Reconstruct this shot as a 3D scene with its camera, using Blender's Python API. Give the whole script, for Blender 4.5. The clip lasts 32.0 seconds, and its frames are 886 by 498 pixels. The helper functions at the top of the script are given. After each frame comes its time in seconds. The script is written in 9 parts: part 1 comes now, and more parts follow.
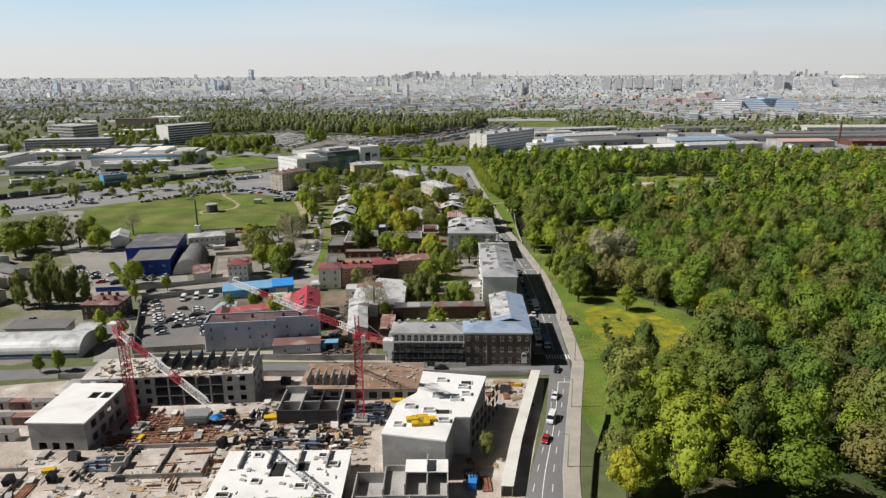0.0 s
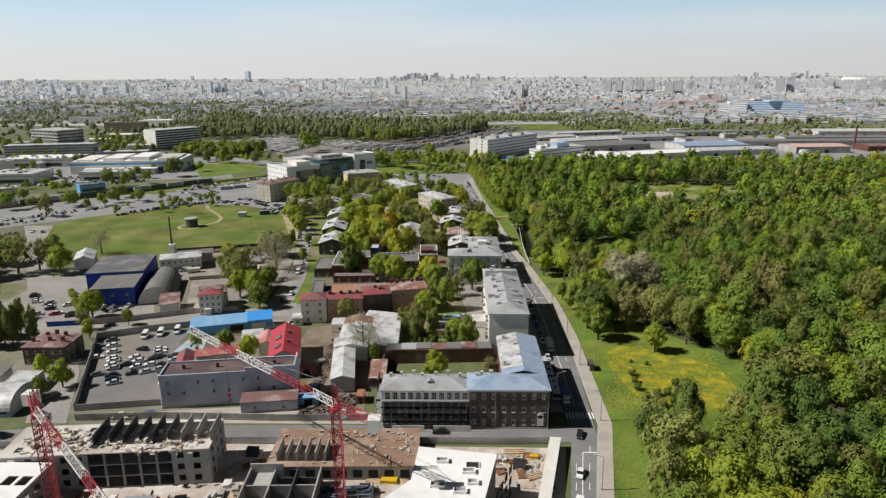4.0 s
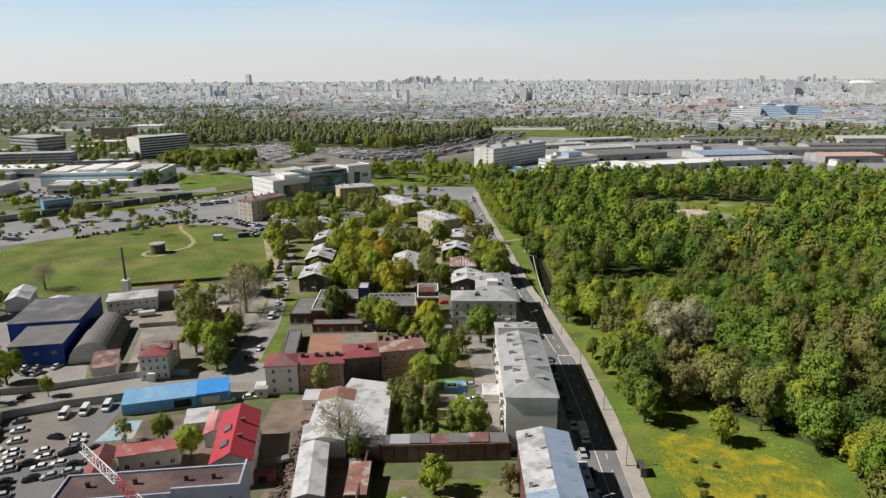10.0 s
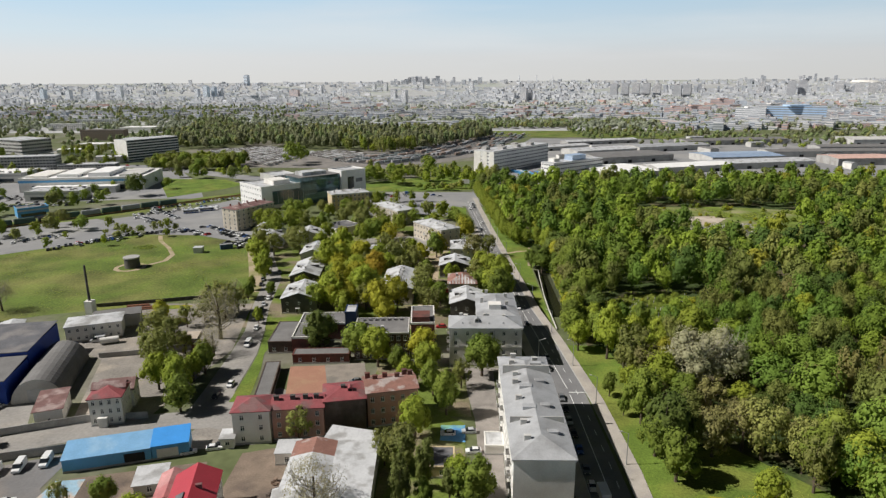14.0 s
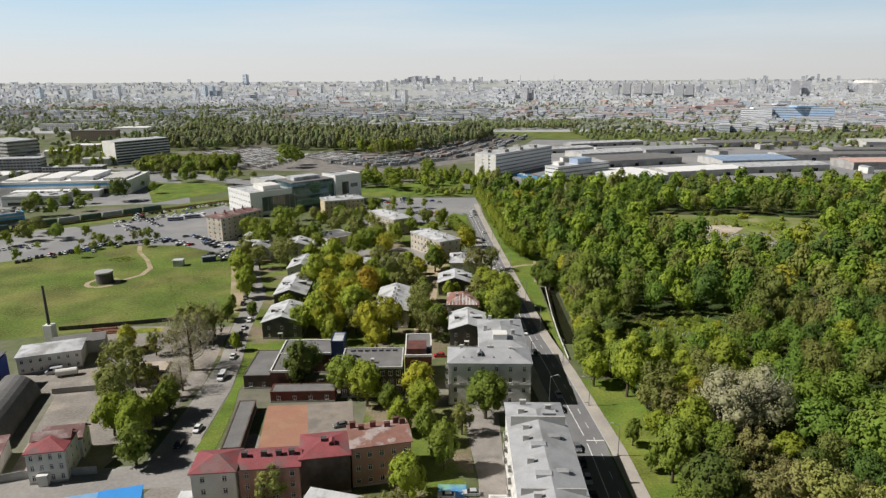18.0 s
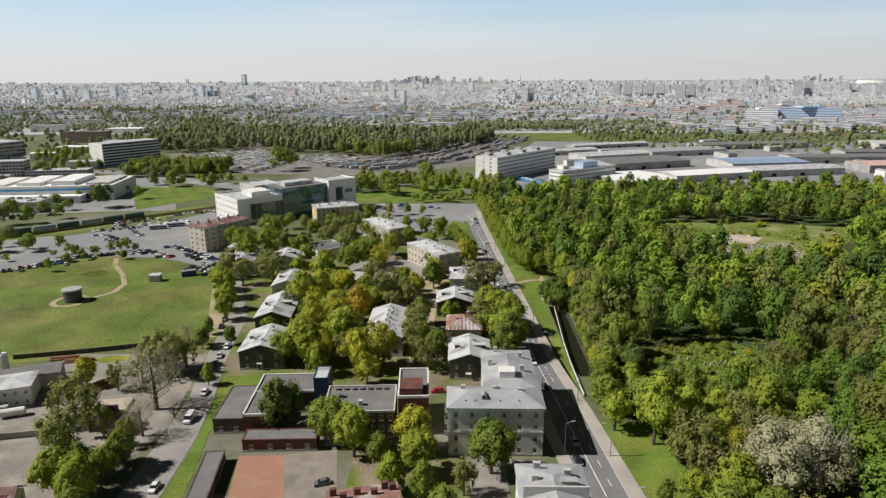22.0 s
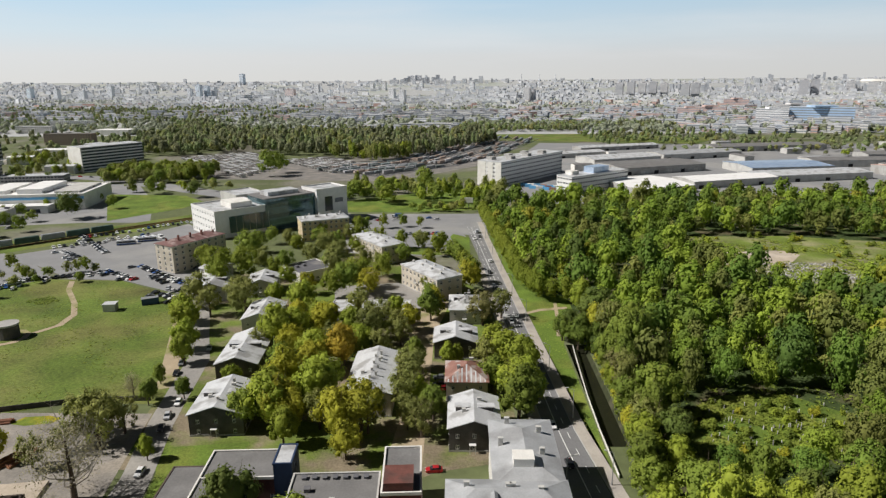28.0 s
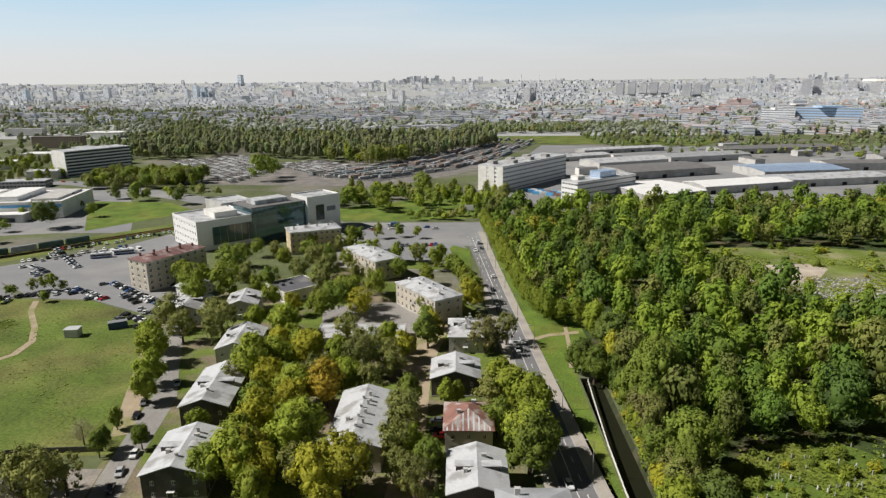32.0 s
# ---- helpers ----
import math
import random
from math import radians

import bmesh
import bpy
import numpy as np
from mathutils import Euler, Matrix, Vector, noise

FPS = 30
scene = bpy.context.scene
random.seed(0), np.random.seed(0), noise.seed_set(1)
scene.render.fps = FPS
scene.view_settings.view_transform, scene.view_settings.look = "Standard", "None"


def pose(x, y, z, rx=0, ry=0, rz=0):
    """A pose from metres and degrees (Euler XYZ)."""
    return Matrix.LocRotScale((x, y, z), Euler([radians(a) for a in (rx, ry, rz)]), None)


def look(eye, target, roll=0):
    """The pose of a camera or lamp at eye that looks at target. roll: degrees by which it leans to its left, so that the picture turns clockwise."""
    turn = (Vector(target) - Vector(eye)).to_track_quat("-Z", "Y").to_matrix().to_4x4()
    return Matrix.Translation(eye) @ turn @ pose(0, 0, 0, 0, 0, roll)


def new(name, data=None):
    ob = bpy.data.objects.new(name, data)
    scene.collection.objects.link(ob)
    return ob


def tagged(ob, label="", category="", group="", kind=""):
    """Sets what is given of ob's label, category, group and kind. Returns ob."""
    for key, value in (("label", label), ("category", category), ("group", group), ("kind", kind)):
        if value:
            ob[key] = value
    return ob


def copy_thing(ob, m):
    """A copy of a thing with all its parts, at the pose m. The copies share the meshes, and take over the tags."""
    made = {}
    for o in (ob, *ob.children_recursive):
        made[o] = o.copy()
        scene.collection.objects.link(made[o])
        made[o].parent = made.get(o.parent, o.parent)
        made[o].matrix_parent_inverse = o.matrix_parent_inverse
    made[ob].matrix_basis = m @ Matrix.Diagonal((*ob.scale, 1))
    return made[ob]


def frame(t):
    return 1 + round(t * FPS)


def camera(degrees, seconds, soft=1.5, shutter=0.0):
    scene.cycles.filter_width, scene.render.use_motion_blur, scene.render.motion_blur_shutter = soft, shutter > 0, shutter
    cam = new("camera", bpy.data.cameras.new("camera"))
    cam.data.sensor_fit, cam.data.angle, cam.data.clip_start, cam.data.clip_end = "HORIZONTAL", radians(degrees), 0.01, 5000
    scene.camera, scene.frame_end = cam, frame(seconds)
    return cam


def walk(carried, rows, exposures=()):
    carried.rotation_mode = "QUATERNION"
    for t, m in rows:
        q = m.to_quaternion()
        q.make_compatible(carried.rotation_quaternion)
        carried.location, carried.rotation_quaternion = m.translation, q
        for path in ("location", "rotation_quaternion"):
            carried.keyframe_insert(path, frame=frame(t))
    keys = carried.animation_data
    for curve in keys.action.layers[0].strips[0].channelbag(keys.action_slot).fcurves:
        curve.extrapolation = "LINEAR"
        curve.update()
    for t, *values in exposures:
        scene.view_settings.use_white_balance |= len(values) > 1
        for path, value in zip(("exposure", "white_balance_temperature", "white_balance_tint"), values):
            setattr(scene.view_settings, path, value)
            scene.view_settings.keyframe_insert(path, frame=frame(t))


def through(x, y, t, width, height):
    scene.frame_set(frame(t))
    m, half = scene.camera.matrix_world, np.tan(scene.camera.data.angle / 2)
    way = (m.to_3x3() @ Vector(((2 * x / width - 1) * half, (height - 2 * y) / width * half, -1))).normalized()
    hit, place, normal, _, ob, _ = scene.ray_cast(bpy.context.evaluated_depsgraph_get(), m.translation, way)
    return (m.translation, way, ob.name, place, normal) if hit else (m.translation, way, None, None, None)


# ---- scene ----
cam = camera(69.3, 32.0, 1.35)
PATH = [
    (0, (1.955, -11.403, 95.689), (1.909, -9.475, 95.159), -0.3),
    (1, (1.604, -3.306, 95.698), (1.559, -1.378, 95.167), -0.4),
    (2, (1.562, 5.438, 95.918), (1.517, 7.367, 95.39), -0.4),
    (3, (1.002, 15.351, 96.203), (0.96, 17.28, 95.677), -0.3),
    (6, (0.547, 47.777, 97.64), (0.507, 49.708, 97.118), -0.5),
    (6.5, (0.36, 53.268, 97.787), (0.32, 55.201, 97.274), -0.6),
    (7, (0.082, 58.465, 97.867), (0.034, 60.398, 97.357), -0.4),
    (7.5, (0.108, 62.955, 97.942), (0.051, 64.887, 97.429), -0.4),
    (8, (-0.238, 66.976, 97.988), (-0.293, 68.908, 97.472), -0.4),
    (9, (-0.317, 74.385, 97.947), (-0.368, 76.316, 97.429), -0.4),
    (10, (-0.368, 81.773, 97.749), (-0.417, 83.704, 97.232), -0.3),
    (11, (-0.279, 89.445, 97.542), (-0.328, 91.376, 97.024), -0.3),
    (12, (-0.14, 96.611, 97.456), (-0.189, 98.542, 96.94), -0.4),
    (13, (0.021, 103.724, 97.397), (-0.028, 105.656, 96.88), -0.4),
    (14, (0.114, 110.904, 97.245), (0.066, 112.835, 96.729), -0.4),
    (17, (0.213, 131.921, 97.358), (0.166, 133.852, 96.841), -0.3),
    (18, (-0.039, 138.822, 97.361), (-0.087, 140.753, 96.844), -0.3),
    (19, (-0.185, 146.172, 97.502), (-0.233, 148.103, 96.984), -0.4),
    (20, (-0.571, 152.998, 97.414), (-0.617, 154.93, 96.897), -0.2),
    (21, (-0.636, 159.687, 97.071), (-0.681, 161.619, 96.555), -0.2),
    (22, (-0.403, 166.384, 97.107), (-0.45, 168.315, 96.59), -0.3),
    (23, (-0.401, 174.046, 96.994), (-0.449, 175.977, 96.477), -0.4),
    (24, (-0.452, 181.266, 96.902), (-0.5, 183.198, 96.385), -0.3),
    (25, (-0.389, 188.41, 96.953), (-0.437, 190.341, 96.436), -0.4),
    (28, (-0.581, 210.122, 96.548), (-0.63, 212.053, 96.029), -0.4),
    (29, (-0.531, 217.068, 96.572), (-0.58, 218.999, 96.053), -0.4),
    (30, (-0.617, 224.127, 96.448), (-0.665, 226.057, 95.929), -0.4),
    (31, (-0.536, 231.105, 96.491), (-0.585, 233.036, 95.971), -0.6),
    (32, (-0.722, 237.88, 96.233), (-0.77, 239.812, 95.716), -0.5),
]
walk(cam, [(t, look(eye, target, roll)) for t, eye, target, roll in PATH])

# ---- light ----
world = bpy.data.worlds.new("sky")
scene.world = world
world.use_nodes = True
wn, wl = world.node_tree.nodes, world.node_tree.links
sky = wn.new("ShaderNodeTexSky")
sky.sky_type, sky.sun_disc = "NISHITA", False
sky.sun_elevation, sky.sun_rotation = radians(44), radians(-95)
sky.altitude, sky.air_density, sky.dust_density, sky.ozone_density = 100, 1.0, 0.8, 1.5
wn["Background"].inputs["Strength"].default_value = 0.065
# pale haze towards the horizon, blue above it, and thin cloud streaks
wco, wsep, wcol, wfac, wmx, wmap, wno, wrn, wm2 = (wn.new("ShaderNode" + k) for k in ("TexCoord", "SeparateXYZ", "ValToRGB", "ValToRGB", "Mix", "Mapping", "TexNoise", "ValToRGB", "Mix"))
HAZE = ((0.0, (0.665, 0.665, 0.65)), (0.03, (0.67, 0.685, 0.69)), (0.062, (0.6, 0.7, 0.76)), (0.12, (0.45, 0.64, 0.8)), (0.19, (0.08, 0.16, 0.3)))
for k, (pos, c) in enumerate(HAZE):
    e = wcol.color_ramp.elements[k] if k < 2 else wcol.color_ramp.elements.new(pos)
    e.position, e.color = pos, (*c, 1)
wfac.color_ramp.elements[0].position, wfac.color_ramp.elements[1].position = 0.16, 0.4
wmx.data_type = wm2.data_type = "RGBA"
wgain = wn.new("ShaderNodeVectorMath")
wgain.operation = "SCALE"
wgain.inputs["Scale"].default_value = 15.4
wm2.inputs["B"].default_value = (11.6, 11.9, 12.2, 1)
wmap.inputs["Scale"].default_value = (1.0, 1.0, 9.0)
wno.inputs["Scale"].default_value, wno.inputs["Detail"].default_value = 1.6, 7
wrn.color_ramp.elements[0].position, wrn.color_ramp.elements[1].position = 0.55, 0.75
wrn.color_ramp.elements[1].color = (0.45, 0.45, 0.45, 1)
wl.new(wco.outputs["Generated"], wsep.inputs[0])
wl.new(wsep.outputs["Z"], wcol.inputs["Fac"])
wl.new(wsep.outputs["Z"], wfac.inputs["Fac"])
wl.new(wcol.outputs["Color"], wgain.inputs[0])
# the haze is brighter towards the sun
wside = wn.new("ShaderNodeMath")
wside.operation = "MULTIPLY_ADD"
wside.inputs[1].default_value, wside.inputs[2].default_value = -2.2, 15.5
wl.new(wsep.outputs["X"], wside.inputs[0])
wl.new(wside.outputs[0], wgain.inputs["Scale"])
wl.new(wfac.outputs["Color"], wmx.inputs["Factor"])
wl.new(wgain.outputs[0], wmx.inputs["A"])
wdim = wn.new("ShaderNodeVectorMath")
wdim.operation = "SCALE"
wdim.inputs["Scale"].default_value = 0.095
wl.new(sky.outputs["Color"], wdim.inputs[0])
wl.new(wdim.outputs[0], wmx.inputs["B"])
wl.new(wco.outputs["Generated"], wmap.inputs["Vector"])
wl.new(wmap.outputs["Vector"], wno.inputs["Vector"])
wl.new(wno.outputs["Fac"], wrn.inputs["Fac"])
wl.new(wrn.outputs["Color"], wm2.inputs["Factor"])
wl.new(wmx.outputs["Result"], wm2.inputs["A"])
wl.new(wm2.outputs["Result"], wn["Background"].inputs["Color"])
sun = new("sun", bpy.data.lights.new("sun", "SUN"))
sun.data.energy, sun.data.angle, sun.data.color = 5.2, radians(0.55), (1.0, 0.962, 0.915)
sun.matrix_world = look((-300, -24, 295), (0, 0, 0))
scene.view_settings.exposure = 0.0

# ---- materials ----
def mat(name, col, rough=0.85, metal=0.0, var=0.22, scale=0.35, fine=9.0, bump=0.15, col2=None, patch=0.12, cut=(0.5, 0.62), spec=0.3,
        rand=0.0, island=0.0, through=0.0, stretch=(1, 1, 1)):
    """Two scales of noise on the colour, stains of col2 with a patch size, and fine relief."""
    m = bpy.data.materials.new(name)
    m.use_nodes = True
    n, l = m.node_tree.nodes, m.node_tree.links
    b = n["Principled BSDF"]
    geo = n.new("ShaderNodeNewGeometry")
    mp = n.new("ShaderNodeMapping")
    mp.inputs["Scale"].default_value = stretch
    l.new(geo.outputs["Position"], mp.inputs["Vector"])
    pos = mp.outputs["Vector"]

    def tex(s, detail=4.0):
        t = n.new("ShaderNodeTexNoise")
        t.inputs["Scale"].default_value, t.inputs["Detail"].default_value = s, detail
        l.new(pos, t.inputs["Vector"])
        return t.outputs["Fac"]

    def calc(op, a, c):
        k = n.new("ShaderNodeMath")
        k.operation = op
        for i, v in enumerate((a, c)):
            if isinstance(v, (int, float)):
                k.inputs[i].default_value = v
            else:
                l.new(v, k.inputs[i])
        return k.outputs[0]

    big, small = tex(scale), tex(scale * fine, 3.0)
    f = calc("ADD", calc("MULTIPLY", calc("SUBTRACT", big, 0.5), 3.2 * var), calc("MULTIPLY", calc("SUBTRACT", small, 0.5), 2.6 * var))
    f = calc("ADD", f, 1.0)
    if rand:
        info = n.new("ShaderNodeObjectInfo")
        f = calc("MULTIPLY", f, calc("ADD", 1 - rand / 2, calc("MULTIPLY", info.outputs["Random"], rand)))
    if island:
        f = calc("MULTIPLY", f, calc("ADD", 1 - island / 2, calc("MULTIPLY", geo.outputs["Random Per Island"], island)))
    sc = n.new("ShaderNodeVectorMath")
    sc.operation = "SCALE"
    sc.inputs[0].default_value = col
    if col2:
        r = n.new("ShaderNodeValToRGB")
        e = r.color_ramp.elements
        e[0].position, e[1].position = cut
        e[0].color, e[1].color = (*col, 1), (*col2, 1)
        l.new(tex(patch, 6.0), r.inputs["Fac"])
        l.new(r.outputs["Color"], sc.inputs[0])
    l.new(f, sc.inputs["Scale"])
    l.new(sc.outputs[0], b.inputs["Base Color"])
    b.inputs["Roughness"].default_value, b.inputs["Metallic"].default_value = rough, metal
    b.inputs["Specular IOR Level"].default_value = spec
    if bump:
        bp = n.new("ShaderNodeBump")
        bp.inputs["Strength"].default_value, bp.inputs["Distance"].default_value = bump, 0.25
        l.new(tex(scale * fine * 1.7, 2.0), bp.inputs["Height"])
        l.new(bp.outputs["Normal"], b.inputs["Normal"])
    if through:
        tr, mx = n.new("ShaderNodeBsdfTranslucent"), n.new("ShaderNodeMixShader")
        l.new(sc.outputs[0], tr.inputs["Color"])
        mx.inputs["Fac"].default_value = through
        l.new(b.outputs[0], mx.inputs[1])
        l.new(tr.outputs[0], mx.inputs[2])
        l.new(mx.outputs[0], n["Material Output"].inputs["Surface"])
    return m


def leaf(name, col, col2):
    col, col2 = (tuple(1.1 * v for v in c) for c in (col, col2))
    return mat(name, col, rough=0.75, var=0.13, scale=0.09, fine=12, bump=0, col2=col2, patch=0.06, cut=(0.35, 0.65), spec=0.25, rand=0.4, island=0.28, through=0.34)


ASPHALT = mat("asphalt", (0.19, 0.188, 0.19), 0.9, var=0.18, scale=0.12, fine=14, col2=(0.235, 0.23, 0.225), patch=0.05)
ASPHALT_OLD = mat("worn_asphalt", (0.29, 0.275, 0.255), 0.92, var=0.2, scale=0.1, fine=10, col2=(0.32, 0.3, 0.27), patch=0.06)
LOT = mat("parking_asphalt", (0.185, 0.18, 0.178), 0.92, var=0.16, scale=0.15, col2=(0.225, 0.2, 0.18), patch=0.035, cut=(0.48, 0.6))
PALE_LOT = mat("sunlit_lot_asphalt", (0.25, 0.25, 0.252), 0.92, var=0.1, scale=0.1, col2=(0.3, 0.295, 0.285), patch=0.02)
PAVING = mat("paving", (0.42, 0.38, 0.33), 0.92, var=0.15, scale=0.3, col2=(0.34, 0.31, 0.28), patch=0.15)
SAND = mat("sandy_ground", (0.46, 0.39, 0.31), 0.95, var=0.18, scale=0.15, col2=(0.55, 0.48, 0.4), patch=0.06, bump=0.3)
SITE = mat("site_ground", (0.44, 0.38, 0.325), 0.95, var=0.3, scale=0.2, col2=(0.6, 0.55, 0.5), patch=0.09, bump=0.4)
SOIL = mat("yard_soil", (0.22, 0.17, 0.13), 0.95, var=0.25, scale=0.25, col2=(0.14, 0.11, 0.09), patch=0.1, bump=0.3)
GROUND = mat("ground", (0.12, 0.14, 0.06), 0.95, var=0.3, scale=0.02, fine=14, col2=(0.19, 0.18, 0.14), patch=0.012, cut=(0.5, 0.6))
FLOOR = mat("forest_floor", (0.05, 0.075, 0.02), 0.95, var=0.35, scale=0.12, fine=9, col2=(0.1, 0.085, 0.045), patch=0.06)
GRASS = mat("grass", (0.12, 0.18, 0.026), 0.95, var=0.42, scale=0.09, fine=16, col2=(0.17, 0.2, 0.036), patch=0.05, bump=0.6)
MEADOW = mat("meadow", (0.112, 0.16, 0.026), 0.95, var=0.55, scale=0.05, fine=18, col2=(0.16, 0.168, 0.046), patch=0.035, cut=(0.42, 0.62), bump=0.6)
YARDGRASS = mat("yard_grass", (0.13, 0.175, 0.03), 0.95, var=0.4, scale=0.1, fine=14, col2=(0.22, 0.18, 0.12), patch=0.06, cut=(0.46, 0.6), bump=0.6)
WORKS = mat("works_yard", (0.255, 0.233, 0.207), 0.95, var=0.28, scale=0.15, col2=(0.34, 0.3, 0.25), patch=0.06, bump=0.3)
YARDSOIL = mat("yard_ground", (0.24, 0.22, 0.19), 0.95, var=0.3, scale=0.12, col2=(0.15, 0.16, 0.07), patch=0.05, cut=(0.44, 0.6), bump=0.4)
DANDELION = mat("dandelion_meadow", (0.15, 0.2, 0.025), 0.95, var=0.3, scale=0.5, fine=7, col2=(0.36, 0.31, 0.02), patch=0.2, cut=(0.44, 0.64), bump=0.4)
DIRT = mat("dirt_path", (0.4, 0.32, 0.22), 0.95, var=0.15, scale=0.3, col2=(0.28, 0.26, 0.12), patch=0.1)
COURT = mat("clay_court", (0.36, 0.19, 0.13), 0.95, var=0.12, scale=0.2, col2=(0.36, 0.22, 0.14), patch=0.1)
LINE = mat("road_paint", (0.75, 0.75, 0.72), 0.8, var=0.2, scale=0.8, bump=0)
KERB = mat("kerb_stone", (0.45, 0.44, 0.42), 0.9, var=0.15, scale=0.5)
WATER = mat("canal_water", (0.018, 0.019, 0.011), 0.22, var=0.1, scale=0.2, bump=0.06, spec=0.12)
BANK = mat("canal_bank", (0.04, 0.046, 0.02), 0.95, var=0.3, scale=0.3, col2=(0.07, 0.066, 0.04), patch=0.15)
CONCRETE = mat("concrete", (0.4, 0.39, 0.37), 0.9, var=0.2, scale=0.3, col2=(0.3, 0.285, 0.265), patch=0.15)
RAWC = mat("raw_concrete", (0.36, 0.35, 0.335), 0.92, var=0.2, scale=0.4, col2=(0.27, 0.26, 0.25), patch=0.2)
WHITE_SLAB = mat("white_roof_slab", (0.8, 0.79, 0.77), 0.8, var=0.07, scale=0.3, col2=(0.66, 0.65, 0.62), patch=0.15, cut=(0.55, 0.7))
WHITE = mat("white_plaster", (0.74, 0.72, 0.67), 0.9, var=0.1, scale=0.4, col2=(0.66, 0.63, 0.58), patch=0.2)
GREYP = mat("grey_plaster", (0.52, 0.51, 0.48), 0.9, var=0.14, scale=0.3, col2=(0.42, 0.405, 0.385), patch=0.15)
BEIGE = mat("beige_plaster", (0.55, 0.49, 0.4), 0.9, var=0.1, scale=0.3, col2=(0.47, 0.42, 0.34), patch=0.15)
YELLOW = mat("yellow_plaster", (0.62, 0.5, 0.3), 0.9, var=0.1, scale=0.3, col2=(0.55, 0.44, 0.28), patch=0.15)
PINK = mat("pink_plaster", (0.46, 0.27, 0.22), 0.9, var=0.18, scale=0.4, col2=(0.36, 0.24, 0.2), patch=0.2)
BROWN = mat("dark_brick", (0.1, 0.075, 0.062), 0.9, var=0.25, scale=0.6, col2=(0.14, 0.11, 0.09), patch=0.2)
REDBRICK = mat("red_brick", (0.15, 0.06, 0.048), 0.9, var=0.25, scale=0.6, col2=(0.11, 0.06, 0.05), patch=0.2)
DARKWALL = mat("dark_timber_wall", (0.085, 0.08, 0.075), 0.9, var=0.25, scale=0.5, col2=(0.12, 0.11, 0.1), patch=0.2)
BLUEGREY = mat("bluegrey_render", (0.45, 0.48, 0.55), 0.85, var=0.08, scale=0.3, col2=(0.36, 0.385, 0.46), patch=0.12)
BLUEWALL = mat("blue_cladding", (0.02, 0.06, 0.32), 0.5, var=0.1, scale=0.5, bump=0.05)
BLUEPANEL = mat("light_blue_panel", (0.12, 0.36, 0.62), 0.55, var=0.1, scale=0.5)
ROOFGREY = mat("painted_tin_roof", (0.43, 0.435, 0.44), 0.5, metal=0.15, var=0.14, scale=0.3, col2=(0.33, 0.33, 0.33), patch=0.12, bump=0.05)
ROOFPALE = mat("pale_tin_roof", (0.58, 0.585, 0.59), 0.5, metal=0.1, var=0.13, scale=0.3, fine=6, col2=(0.36, 0.355, 0.345), patch=0.2, bump=0.05)
# the blue of reflected sky is put into this tin's base colour
ROOFBLUE = mat("sky_tinted_tin_roof", (0.47, 0.57, 0.72), 0.3, metal=0.35, var=0.14, scale=0.2, col2=(0.34, 0.46, 0.63), patch=0.15, bump=0.05)
ROOFDARK = mat("dark_felt_roof", (0.13, 0.13, 0.14), 0.85, var=0.2, scale=0.2, col2=(0.2, 0.19, 0.185), patch=0.1)
ROOFFELT = mat("grey_felt_roof", (0.175, 0.17, 0.165), 0.9, var=0.18, scale=0.2, col2=(0.19, 0.185, 0.18), patch=0.1)
ROOFRED = mat("red_tin_roof", (0.27, 0.075, 0.08), 0.55, var=0.22, scale=0.3, col2=(0.2, 0.11, 0.105), patch=0.2)
ROOFBRIGHT = mat("bright_red_roof", (0.42, 0.05, 0.065), 0.45, var=0.1, scale=0.3)
ROOFRUST = mat("rusty_tin_roof", (0.27, 0.14, 0.11), 0.7, var=0.25, scale=0.4, col2=(0.42, 0.35, 0.32), patch=0.25, cut=(0.52, 0.6))
ROOFBROWN = mat("brown_tin_roof", (0.2, 0.11, 0.1), 0.7, var=0.25, scale=0.4, col2=(0.33, 0.25, 0.23), patch=0.2)
ROOFSKY = mat("blue_tin_roof", (0.2, 0.4, 0.62), 0.5, var=0.12, scale=0.3, col2=(0.27, 0.45, 0.62), patch=0.15)
ROOFCYAN = mat("bright_blue_roof", (0.06, 0.3, 0.72), 0.45, var=0.08, scale=0.3)
TRIM = mat("white_trim", (0.76, 0.75, 0.72), 0.8, var=0.08, scale=0.5, bump=0)
GLASS = mat("window_glass", (0.03, 0.04, 0.05), 0.06, var=0.2, scale=0.4, bump=0, spec=0.8, rand=0.6)
CURTAIN = mat("curtain_wall_glass", (0.1, 0.17, 0.19), 0.05, metal=0.5, var=0.2, scale=0.2, bump=0, spec=0.8, rand=0.5)
PLASTER = mat("grey_white_plaster", (0.68, 0.66, 0.62), 0.9, var=0.14, scale=0.3, col2=(0.58, 0.56, 0.52), patch=0.12)
# near-black for the shade inside openings, and for dark doors and ropes
DARK = mat("shade_and_black_paint", (0.025, 0.025, 0.025), 0.9, var=0.3, scale=0.5, bump=0)
STEEL = mat("galvanised_steel", (0.42, 0.43, 0.44), 0.5, metal=0.6, var=0.12, scale=1.0, bump=0)
RUST = mat("rusty_steel", (0.24, 0.11, 0.07), 0.85, var=0.3, scale=0.8, col2=(0.36, 0.18, 0.1), patch=0.4)
CRANERED = mat("crane_red", (0.36, 0.035, 0.05), 0.6, var=0.15, scale=0.6, bump=0)
CRANEWHITE = mat("crane_white", (0.72, 0.7, 0.68), 0.6, var=0.12, scale=0.6, bump=0)
TIMBER = mat("timber", (0.46, 0.34, 0.22), 0.85, var=0.25, scale=0.6, rand=0.5, island=0.5)
FORMWORK = mat("black_formwork", (0.05, 0.05, 0.055), 0.7, var=0.25, scale=0.6)
